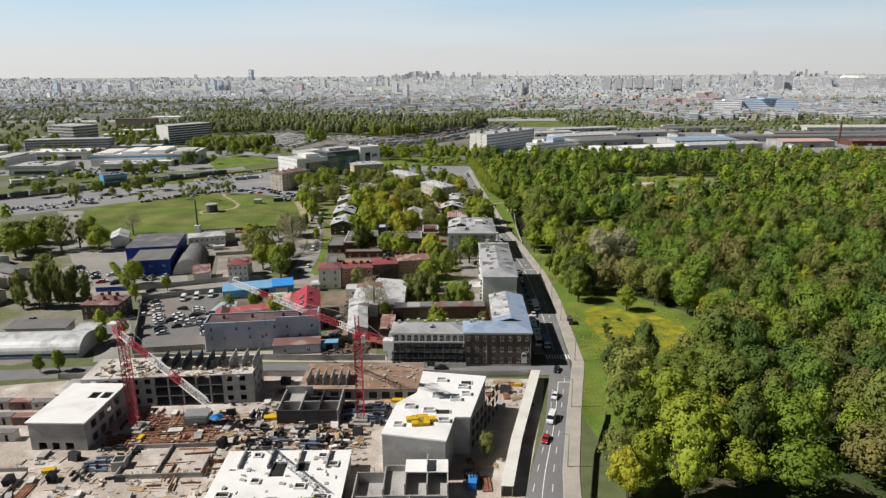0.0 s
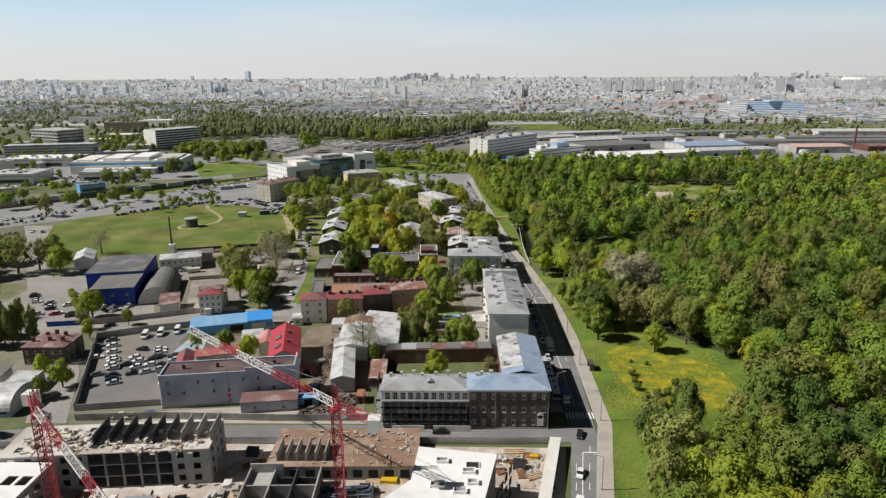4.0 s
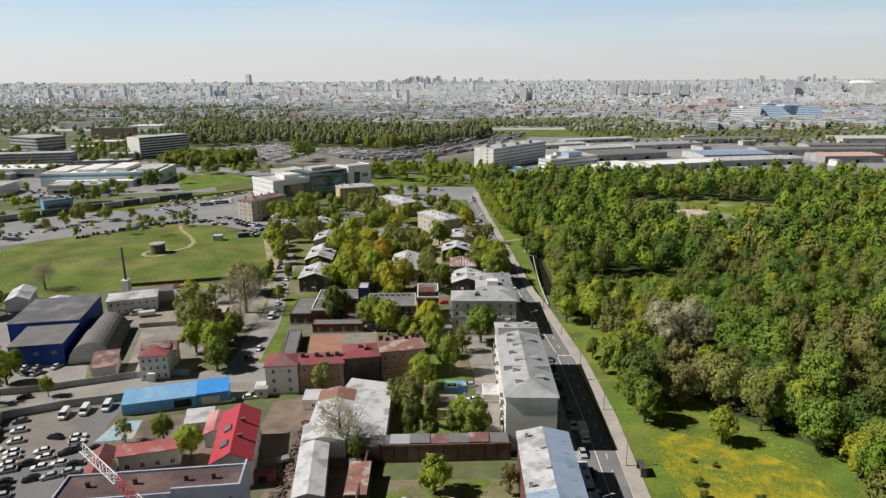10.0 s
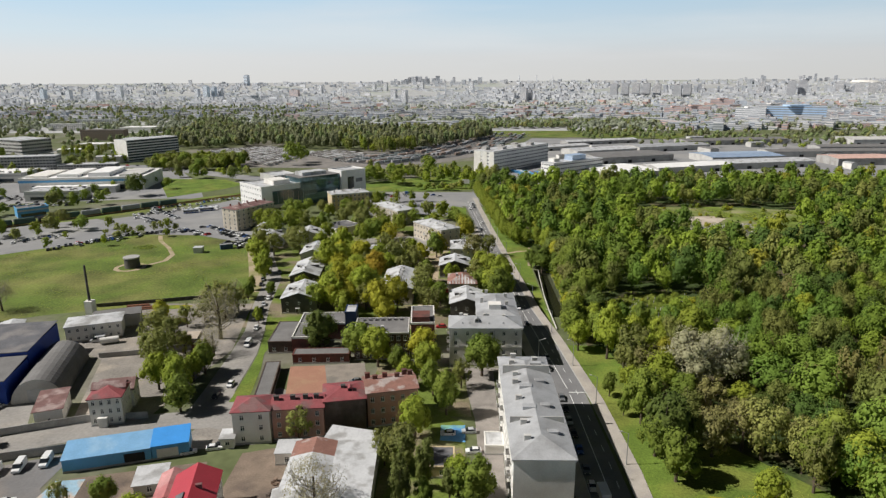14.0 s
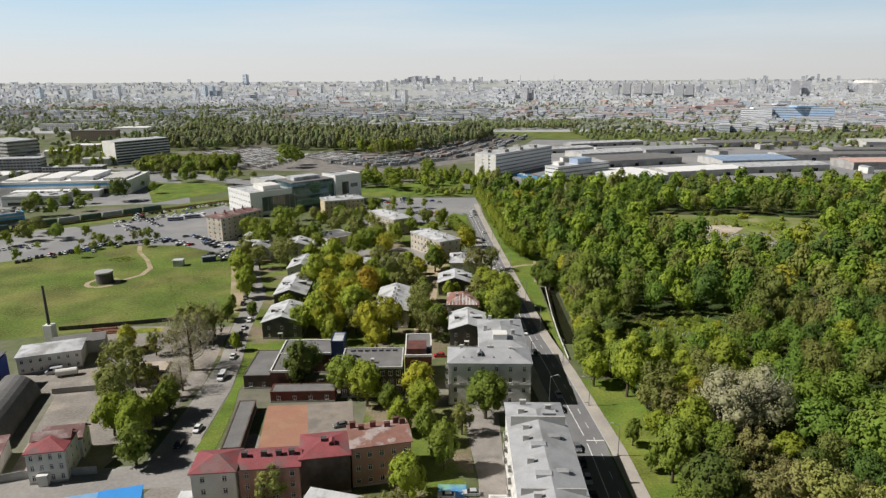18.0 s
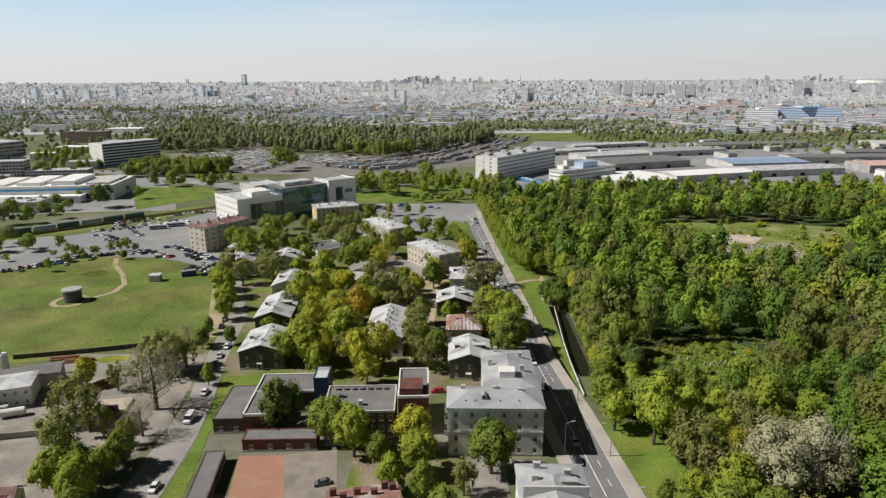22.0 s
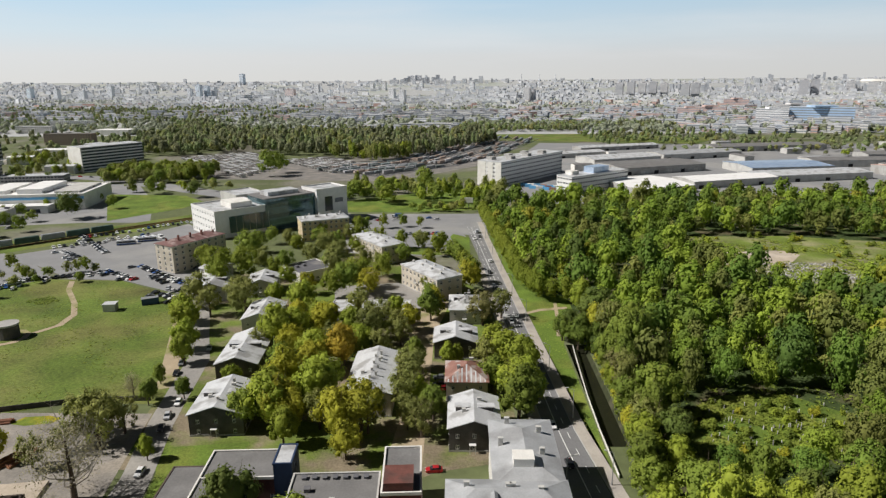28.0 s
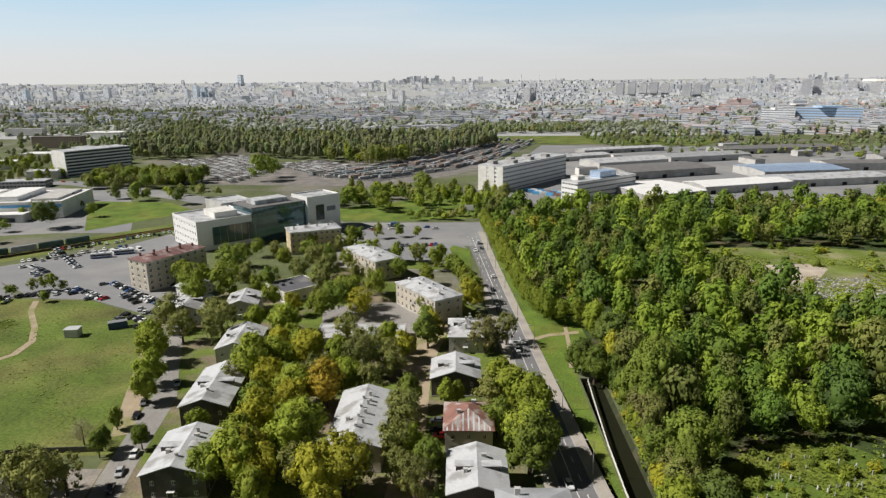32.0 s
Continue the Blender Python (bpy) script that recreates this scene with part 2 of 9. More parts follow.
YPAINT = mat("yellow_paint", (0.62, 0.4, 0.02), 0.6, var=0.15, scale=0.8)
BARK = mat("bark", (0.11, 0.085, 0.06), 0.95, var=0.3, scale=1.5, bump=0.3)
TWIG = mat("pale_twigs", (0.34, 0.31, 0.25), 0.9, var=0.25, scale=0.3, island=0.5, bump=0)
RUBBER = mat("tyre_rubber", (0.02, 0.02, 0.02), 0.9, bump=0)
PAINTS = {k: mat(k + "_car_paint", c, 0.3, var=0.06, scale=0.6, bump=0, spec=0.5) for k, c in
          dict(white=(0.75, 0.75, 0.74), black=(0.018, 0.018, 0.02), silver=(0.45, 0.46, 0.47), grey=(0.14, 0.145, 0.15), red=(0.4, 0.02, 0.025), blue=(0.03, 0.09, 0.28)).items()}
CARGLASS = mat("car_glass", (0.02, 0.025, 0.03), 0.06, var=0.1, bump=0, spec=0.8)
LAMPRED = mat("tail_lamp", (0.3, 0.01, 0.01), 0.3, bump=0)
LEAVES = dict(
    g=leaf("green_leaves", (0.16, 0.22, 0.034), (0.205, 0.25, 0.038)),
    l=leaf("lime_leaves", (0.25, 0.31, 0.036), (0.3, 0.34, 0.04)),
    y=leaf("yellowgreen_leaves", (0.38, 0.355, 0.032), (0.34, 0.345, 0.036)),
    a=leaf("amber_leaves", (0.4, 0.27, 0.034), (0.35, 0.29, 0.03)),
    o=leaf("olive_leaves", (0.21, 0.235, 0.062), (0.265, 0.272, 0.075)),
    b=leaf("brown_buds", (0.24, 0.22, 0.085), (0.245, 0.235, 0.08)),
    d=leaf("dark_leaves", (0.105, 0.15, 0.03), (0.14, 0.175, 0.035)),
    T=leaf("poplar_leaves", (0.15, 0.175, 0.045), (0.185, 0.2, 0.055)),
    s=leaf("grey_buds", (0.37, 0.33, 0.2), (0.34, 0.32, 0.18)),
    w=leaf("pale_buds", (0.42, 0.4, 0.25), (0.37, 0.37, 0.2)))

# ---- geometry helpers ----
class Shape:
    """Collects faces, each with a material slot, into one mesh."""

    def __init__(self):
        self.v, self.f, self.s = [], [], []

    def face(self, pts, slot=0):
        k = len(self.v)
        self.v += [tuple(p) for p in pts]
        self.f.append(tuple(range(k, k + len(pts))))
        self.s.append(slot)
        return self

    def prism(self, poly, z0, z1, slot=0, top=None, bottom=True):
        k, n = len(self.v), len(poly)
        self.v += [(x, y, z0) for x, y in poly] + [(x, y, z1) for x, y in poly]
        for i in range(n):
            j = (i + 1) % n
            self.f.append((k + i, k + j, k + n + j, k + n + i))
            self.s.append(slot)
        self.f.append(tuple(range(k + n, k + 2 * n)))
        self.s.append(slot if top is None else top)
        if bottom:
            self.f.append(tuple(range(k + n - 1, k - 1, -1)))
            self.s.append(slot)
        return self

    def box(self, x0, x1, y0, y1, z0, z1, slot=0, top=None):
        return self.prism([(x0, y0), (x1, y0), (x1, y1), (x0, y1)], z0, z1, slot, top)

    def hull(self, a, b, slot=0):
        """Joins two rings of equal length and caps them."""
        k, n = len(self.v), len(a)
        self.v += [tuple(p) for p in a] + [tuple(p) for p in b]
        for i in range(n):
            j = (i + 1) % n
            self.f.append((k + i, k + j, k + n + j, k + n + i))
            self.s.append(slot)
        self.f += [tuple(range(k + n - 1, k - 1, -1)), tuple(range(k + n, k + 2 * n))]
        self.s += [slot, slot]
        return self

    def tube(self, p, q, r0, r1=None, n=5, slot=0):
        p, q = Vector(p), Vector(q)
        d = (q - p).normalized()
        u = d.orthogonal().normalized()
        w = d.cross(u)
        r1 = r0 if r1 is None else r1
        ring = [(u * math.cos(6.2832 * i / n) + w * math.sin(6.2832 * i / n)) for i in range(n)]
        return self.hull([p + c * r0 for c in ring], [q + c * r1 for c in ring], slot)

    def mesh(self, name, mats):
        me = bpy.data.meshes.new(name)
        me.from_pydata(self.v, [], self.f)
        for m in mats if isinstance(mats, (list, tuple)) else [mats]:
            me.materials.append(m)
        if any(self.s):
            me.polygons.foreach_set("material_index", self.s)
        return me


def thing(name, x=0.0, y=0.0, z=0.0, turn=0.0, label="", category="", group="", kind=""):
    ob = new(name)
    ob.empty_display_size = 0.5
    ob.matrix_basis = pose(x, y, z, 0, 0, turn)
    return tagged(ob, label, category, group, kind)


def part(name, shape, mats, parent=None, label="", m=None):
    me = shape if isinstance(shape, bpy.types.Mesh) else shape.mesh(name, mats)
    ob = new(name, me)
    ob.parent = parent
    if m is not None:
        ob.matrix_basis = m
    return tagged(ob, label)


def setting(name, shape, mats, label, category, kind="structure"):
    return tagged(part(name, shape, mats), label, category, "", kind)


def strip(shape, left, right, z0, z1, slot=0):
    """A ribbon with thickness between two lines of equal count."""
    for i in range(len(left) - 1):
        a, b, c, d = left[i], right[i], right[i + 1], left[i + 1]
        shape.face([(*a, z1), (*b, z1), (*c, z1), (*d, z1)], slot)
        shape.face([(*b, z0), (*c, z0), (*c, z1), (*b, z1)], slot)
        shape.face([(*d, z0), (*a, z0), (*a, z1), (*d, z1)], slot)
    for a, b in ((left[0], right[0]), (right[-1], left[-1])):
        shape.face([(*a, z0), (*b, z0), (*b, z1), (*a, z1)], slot)
    return shape


def along(line, y):
    """x on a line of (x, y) points at y."""
    return float(np.interp(y, [p[1] for p in line], [p[0] for p in line]))


def inside(poly, x, y):
    hit, j = False, len(poly) - 1
    for i in range(len(poly)):
        (xi, yi), (xj, yj) = poly[i], poly[j]
        if (yi > y) != (yj > y) and x < (xj - xi) * (y - yi) / (yj - yi) + xi:
            hit = not hit
        j = i
    return hit


# ---- ground, roads and open land ----
ROAD_W = [(13, 90), (18, 120), (27, 152), (32.5, 184), (32, 228), (31, 300), (27.5, 330), (24, 369), (19, 445), (12.5, 530), (6, 600), (2, 640)]
ROAD_E = [(23, 90), (28, 128), (34, 158), (41, 190), (42.5, 255), (41, 293), (36.5, 340), (32, 372), (25.5, 455), (19.5, 530), (14.5, 600), (12, 640)]
CANAL = (40.5, 45.5, 364, 432)
gx = sorted({-4200, -1500, -600, -200, 0, 20, CANAL[0] - 1.2, CANAL[1] + 1.2, 60, 120, 300, 700, 1500, 4200})
gy = sorted({-500, 0, 100, 200, CANAL[2], CANAL[3], 500, 700, 1000, 1500, 2500, 3500, 4990})
s = Shape()
for i in range(len(gx) - 1):
    for j in range(len(gy) - 1):
        x0, x1, y0, y1 = gx[i], gx[i + 1], gy[j], gy[j + 1]
        if abs(x0 - CANAL[0]) < 2 and CANAL[2] <= y0 < CANAL[3]:
            continue
        s.face([(x0, y0, 0), (x1, y0, 0), (x1, y1, 0), (x0, y1, 0)])
setting("ground", s, GROUND, "flat ground of grass, soil and paving reaching the horizon", "ground")
c0, c1, c2, c3 = CANAL
s = Shape()
for y0, y1 in zip(range(c2, c3, 12), range(c2 + 12, c3 + 12, 12)):
    y1 = min(y1, c3)
    s.face([(c0 - 1.2, y0, 0), (c0 - 1.2, y1, 0), (c0, y1, -2.4), (c0, y0, -2.4)])
    s.face([(c1 + 1.2, y1, 0), (c1 + 1.2, y0, 0), (c1, y0, -2.4), (c1, y1, -2.4)])
for y in (c2, c3):
    s.face([(c0 - 1.2, y, 0), (c1 + 1.2, y, 0), (c1, y, -2.4), (c0, y, -2.4)])
setting("canal_bank", s, BANK, "steep earth banks of a narrow canal", "bank")
setting("water", Shape().face([(c0 - 1, c2, -1.7), (c1 + 1, c2, -1.7), (c1 + 1, c3, -1.7), (c0 - 1, c3, -1.7)]), WATER, "dark still water in the narrow canal", "water")


def patch(name, poly, z, material, label, category, thick=0.0):
    s = Shape()
    if thick:
        s.prism(poly, z - thick, z, bottom=False)
    else:
        s.face([(*p, z) for p in poly])
    return setting(name, s, material, label, category)


MEADOW_E = [(47, 196), (62, 192), (84, 196), (97, 214), (98, 230), (84, 246), (72, 262), (58, 258), (50, 262), (47, 258)]
GRAVES = [(58, 374), (60, 346), (70, 342), (82, 354), (106, 362), (114, 382), (102, 394), (78, 392)]
CLEAR = [(122, 590), (132, 545), (142, 508), (152, 484), (206, 490), (226, 535), (262, 582), (200, 600), (140, 598)]
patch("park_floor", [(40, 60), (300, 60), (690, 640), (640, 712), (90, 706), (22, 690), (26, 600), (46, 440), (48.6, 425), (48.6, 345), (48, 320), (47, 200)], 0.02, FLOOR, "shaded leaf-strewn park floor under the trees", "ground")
LAWN = [(45.5, 118), (56, 130), (68, 190), (58, 262), (60, 300), (54, 334), (38.6, 335), (38.6, 432), (40, 440), (48, 442), (48, 486), (36, 492), (22, 600), (18, 600), (29, 455), (35, 372), (39, 342), (44, 293), (45.6, 255), (44, 190), (37, 158)]
patch("lawn", LAWN, 0.035, GRASS, "mown green lawn between the pavement and the park trees", "lawn")
patch("meadow_edge", [(73 + (x - 73) * (1.24 if x > 60 else 1.0), 228 + (y - 228) * 1.2) for x, y in MEADOW_E], 0.044, GRASS, "shaded grass along the park trees", "lawn")
patch("meadow_lawn", MEADOW_E, 0.05, GRASS, "sunny park lawn opening among tall trees", "lawn")
patch("dandelion_meadow", [(52, 241), (53, 228), (55, 214), (58, 202), (66, 197), (80, 199), (90, 213), (90, 226), (80, 237), (66, 244), (58, 246)], 0.056, DANDELION, "patch of lawn yellow with dandelions", "lawn")
patch("cemetery_clearing", GRAVES, 0.05, GRASS, "overgrown green clearing with old grave stones", "ground")
patch("park_clearing", CLEAR, 0.05, mat("rough_clearing", (0.15, 0.2, 0.035), 0.95, var=0.4, scale=0.06, fine=14, col2=(0.27, 0.25, 0.14), patch=0.04, cut=(0.46, 0.64), bump=0.6), "open grassy clearing in the park", "lawn")
patch("sand_patch", [(138, 556), (136, 532), (152, 522), (170, 533), (188, 556), (184, 566), (150, 562)], 0.075, SAND, "bare sandy patch in the park clearing", "ground")
FIELD = [(-175, 366), (-150, 374), (-120, 386), (-92, 386), (-100, 415), (-122, 470), (-136, 490), (-168, 509), (-205, 511), (-262, 474), (-272, 428), (-252, 392), (-226, 346), (-205, 352)]
patch("field", FIELD, 0.03, MEADOW, "wide open meadow of short spring grass", "field")
s = Shape()
TP = [(-192, 508), (-186, 495), (-172, 476), (-164, 462), (-163, 450), (-168, 442), (-177, 441)]
strip(s, [(x - 1.3, y) for x, y in TP], [(x + 1.5, y) for x, y in TP], 0.03, 0.06)
s.prism([(-176 + 8.5 * math.cos(a / 10 * 6.283), 437 + 8.5 * math.sin(a / 10 * 6.283)) for a in range(10)], 0.03, 0.065)
strip(s, [(-126, 478), (-118, 455), (-108, 425), (-98, 395)], [(-121, 480), (-113, 457), (-102, 427), (-93, 397)], 0.03, 0.05)
setting("dirt_path", s, DIRT, "trodden dirt path across the meadow", "path")
s = Shape().prism([(-176 + 6 * math.cos(a / 12 * 6.283), 437 + 6 * math.sin(a / 12 * 6.283)) for a in range(12)], 0.06, 0.09)
setting("grass_ring", s, MEADOW, "grass round the concrete tank", "lawn")

s = Shape()
strip(s, ROAD_W, [(along(ROAD_E, y), y) for _, y in ROAD_W], 0, 0.06)
strip(s, [(-420, 128), (-200, 176), (-120, 186), (-60, 188.5)], [(-420, 120), (-200, 168), (-120, 178), (-60, 180.5)], 0, 0.055)
strip(s, [(-60, 188.5), (-20, 189), (33, 189)], [(-60, 180.5), (-20, 181), (33, 181)], 0, 0.055)
setting("road", s, ASPHALT, "grey asphalt street with worn lane markings", "road")
s = Shape()
strip(s, [(-124, 189), (-140, 222), (-176, 274), (-198, 303), (-262, 400), (-290, 440)], [(-112, 189), (-127, 222), (-162, 274), (-184, 303), (-249, 396), (-270, 440)], 0, 0.05)
strip(s, [(-190, 262), (-136, 265), (-112, 279), (-76, 285), (-58, 279)], [(-190, 254), (-134, 257), (-108, 267), (-72, 275), (-52, 268)], 0, 0.048)
strip(s, [(-82, 284), (-82.2, 297), (-83.5, 326), (-85.2, 348), (-91, 376), (-93.5, 393), (-97.5, 420), (-106, 445), (-121, 488)], [(-66, 280), (-72, 297), (-73.7, 326), (-77.3, 348), (-83, 374), (-85.5, 391), (-89, 418), (-98, 441), (-112, 480)], 0, 0.052)
setting("side_street", s, ASPHALT_OLD, "worn pale asphalt side streets and yards", "road")

PV = Shape()
strip(PV, [(x + 0.25, y) for x, y in ROAD_E], [(x + 4.2 - 0.6 * (y > 300), y) for x, y in ROAD_E], 0, 0.17)
setting("pavement", PV, PAVING, "pale paved footpath along the street", "pavement")
PV = Shape()
strip(PV, [(along(ROAD_W, y) - 3.6, y) for y in (197, 230, 300, 330, 369, 445, 530)], [(along(ROAD_W, y) - 0.25, y) for y in (197, 230, 300, 330, 369, 445, 530)], 0, 0.16)
setting("pavement_west", PV, PAVING, "narrow paved footpath beside the houses", "pavement")
s = Shape()
strip(s, [(x, y) for x, y in ROAD_E], [(x + 0.25, y) for x, y in ROAD_E], 0, 0.19)
strip(s, [(along(ROAD_W, y) - 0.25, y) for y in (197, 230, 300, 330, 369, 445, 530)], [(along(ROAD_W, y), y) for y in (197, 230, 300, 330, 369, 445, 530)], 0, 0.19)
setting("kerb", s, KERB, "pale stone kerb along the street", "kerb")

# lane paint
s = Shape()
mid = lambda y, k: along(ROAD_W, y) * (1 - k) + along(ROAD_E, y) * k
for a, b in ((100, 176), (200, 296), (300, 455), (468, 625)):
    ys = list(np.arange(a, b, 6.0)) + [b]
    strip(s, [(mid(y, 0.45) - 0.11, y) for y in ys], [(mid(y, 0.45) + 0.11, y) for y in ys], 0.05, 0.072)
y = 104.0
while y < 630:
    if not (176 < y < 200):
        strip(s, [(mid(y, 0.72) - 0.09, y), (mid(y + 3, 0.72) - 0.09, y + 3)], [(mid(y, 0.72) + 0.09, y), (mid(y + 3, 0.72) + 0.09, y + 3)], 0.05, 0.072)
        if y > 455 or y < 176:
            strip(s, [(mid(y, 0.2) - 0.09, y), (mid(y + 3, 0.2) - 0.09, y + 3)], [(mid(y, 0.2) + 0.09, y), (mid(y + 3, 0.2) + 0.09, y + 3)], 0.05, 0.072)
    y += 8.0
for y, a, b in ((176, 0.46, 0.98), (297.5, 0.46, 0.98)):
    s.box(mid(y, a), mid(y, b), y - 0.2, y + 0.2, 0.05, 0.072)
for k in range(14):
    for y in (195.0, 462.0):
        x = along(ROAD_W, y) + 0.5 + k * (0.95 if y < 300 else 0.5)
        if x < along(ROAD_E, y) - 0.5:
            s.box(x, x + (0.45 if y < 300 else 0.28), y - 1.8, y + 1.8, 0.05, 0.072)
setting("lane_marking", s, LINE, "white painted lane lines and crossings", "road marking")

# ---- trees ----
RNG = np.random.default_rng(7)


def leaves_at(centres, radii, count, size, rng):
    """Bent four-corner leaf clumps spread over the outside of round lobes."""
    pick = rng.choice(len(centres), count, p=radii**2 / (radii**2).sum())
    d = rng.normal(size=(count, 3))
    d[:, 2] += 0.4
    d /= np.linalg.norm(d, axis=1, keepdims=True)
    p = centres[pick] + d * (radii[pick] * (1.16 - 0.42 * rng.random(count) ** 1.6))[:, None]
    out = p / np.maximum(np.linalg.norm(p, axis=1, keepdims=True), 0.05)
    n = 0.45 * d + 0.8 * out + rng.normal(scale=0.26, size=(count, 3)) + np.array([0, 0, 0.15])
    n /= np.linalg.norm(n, axis=1, keepdims=True)
    u = np.cross(n, rng.normal(size=(count, 3)))
    u /= np.linalg.norm(u, axis=1, keepdims=True)
    w = np.cross(n, u)
    k = (size * rng.uniform(0.6, 1.35, count))[:, None]
    bend = n * k * 0.28
    return np.stack([p + u * k, p + w * k * 0.8 - bend, p - u * k, p - w * k * 0.8 - bend], 1).reshape(-1, 3)


G = (1 + 5**0.5) / 2
ICO_V = np.array([(-1, G, 0), (1, G, 0), (-1, -G, 0), (1, -G, 0), (0, -1, G), (0, 1, G), (0, -1, -G), (0, 1, -G), (G, 0, -1), (G, 0, 1), (-G, 0, -1), (-G, 0, 1)]) / (1 + G * G) ** 0.5
ICO_F = np.array([(0, 11, 5), (0, 5, 1), (0, 1, 7), (0, 7, 10), (0, 10, 11), (1, 5, 9), (5, 11, 4), (11, 10, 2), (10, 7, 6), (7, 1, 8), (3, 9, 4), (3, 4, 2), (3, 2, 6), (3, 6, 8), (3, 8, 9), (4, 9, 5), (2, 4, 11), (6, 2, 10), (8, 6, 7), (9, 8, 1)])


def finer(v, f):
    """Each triangle into four, on the unit sphere."""
    v, out, mid = [tuple(p) for p in v], [], {}

    def half(i, j):
        k = (min(i, j), max(i, j))
        if k not in mid:
            m = np.add(v[i], v[j])
            v.append(tuple(m / np.linalg.norm(m)))
            mid[k] = len(v) - 1
        return mid[k]
    for x, y, z in f:
        p, q, r = half(x, y), half(y, z), half(z, x)
        out += [(x, p, r), (y, q, p), (z, r, q), (p, q, r)]
    return np.array(v), np.array(out)


ICO2_V, ICO2_F = finer(ICO_V, ICO_F)


def crown_data(seed, lobes, count, size, tall=1.0, blob=0.74, spread=0.66, lobe=(0.2, 0.36), core=0.66, fine=True):
    """Vertices, leaf quads and lobe triangles of a crown one unit in radius whose middle lies at z = 0."""
    rng = np.random.default_rng(seed)
    c = rng.normal(size=(lobes, 3))
    c[:, 2] += 0.2
    c /= np.linalg.norm(c, axis=1, keepdims=True)
    c *= (spread * rng.uniform(0.78, 1.06, lobes))[:, None]
    # an egg shape, wider below the middle, flatter underneath
    c[:, :2] *= (1.06 - 0.28 * c[:, 2:3])
    c[:, 2] *= np.where(c[:, 2] < 0, 0.9, 1.0) * tall
    c[0] = (0, 0, 0)
    r = rng.uniform(*lobe, lobes)
    r[0] = core
    q = leaves_at(c, r, count, size, rng)
    v, f3, k = [q], [], len(q)
    for i in range(lobes):
        V, F = (ICO2_V, ICO2_F) if fine and i == 0 else (ICO_V, ICO_F)
        wob = 1 + rng.uniform(-0.1, 0.1, (len(V), 1))
        v.append(c[i] + V * wob * r[i] * blob * np.array([1, 1, tall if i == 0 else 1]))
        f3.append(F + k)
        k += len(V)
    return np.concatenate(v), len(q) // 4, np.concatenate(f3)


def fast_mesh(name, verts, quads, tris, material):
    me = bpy.data.meshes.new(name)
    me.vertices.add(len(verts))
    me.vertices.foreach_set("co", np.asarray(verts, np.float32).ravel())
    nl = quads.size + tris.size
    me.loops.add(nl)
    me.loops.foreach_set("vertex_index", np.concatenate([quads.ravel(), tris.ravel()]).astype(np.int32))
    np_ = len(quads) + len(tris)
    me.polygons.add(np_)
    start = np.concatenate([np.arange(len(quads)) * 4, quads.size + np.arange(len(tris)) * 3]).astype(np.int32)
    me.polygons.foreach_set("loop_start", start)
    me.polygons.foreach_set("use_smooth", np.concatenate([np.zeros(len(quads), bool), np.ones(len(tris), bool)]))
    me.materials.append(material)
    me.update(calc_edges=True)
    return me


CROWNS = [crown_data(11 + i, 26 + i % 3 * 4, 1450, 0.05, (1.0, 1.15, 0.92, 1.08)[i % 4], lobe=(0.14, 0.32), spread=0.7, core=0.7) for i in range(6)]
BIG = [crown_data(201 + i, 40, 2700, 0.038, 1.0, lobe=(0.15, 0.29), spread=0.72, core=0.68) for i in range(2)]
OPEN = [crown_data(31 + i, 30, 1500, 0.043, 1.1, blob=0.55, spread=0.72, lobe=(0.13, 0.25), core=0.5, fine=False) for i in range(3)]
TALL = [crown_data(41 + i, 26, 1300, 0.06, 2.1, spread=0.55, lobe=(0.2, 0.3), core=0.5, blob=0.7) for i in range(2)]
BARE = [crown_data(71 + i, 30, 2800, 0.02, 1.0, blob=0.04, spread=0.7, lobe=(0.16, 0.3), core=0.3, fine=False) for i in range(2)]
THIN = [crown_data(61 + i, 30, 3400, 0.028, 1.0, blob=0.6, spread=0.7, lobe=(0.16, 0.3), fine=False) for i in range(2)]
WOODS = [crown_data(81 + i, 20, 1150, 0.05, blob=0.62, tall=(1.0, 1.14, 0.94, 1.22)[i % 4], lobe=(0.13, 0.3), spread=0.7, core=0.72, fine=False) for i in range(8)]
WOODS_FAR = [crown_data(91 + i, 10, 240, 0.112, blob=0.6, tall=(1.0, 1.14, 0.94, 1.22)[i % 4], lobe=(0.16, 0.34), spread=0.68, core=0.7, fine=False) for i in range(8)]



def crown_mesh(kind, i):
    data = (BARE[i % 2] if kind == "s" else TALL[i % 2] if kind == "T" else THIN[i % 2] if kind == "w" else OPEN[i % 3] if kind in "ob" else CROWNS[i] if i < 6 else BIG[i - 6])
    v, nq, f3 = data
    return fast_mesh("crown", v, np.arange(nq * 4).reshape(-1, 4), f3, LEAVES[kind])


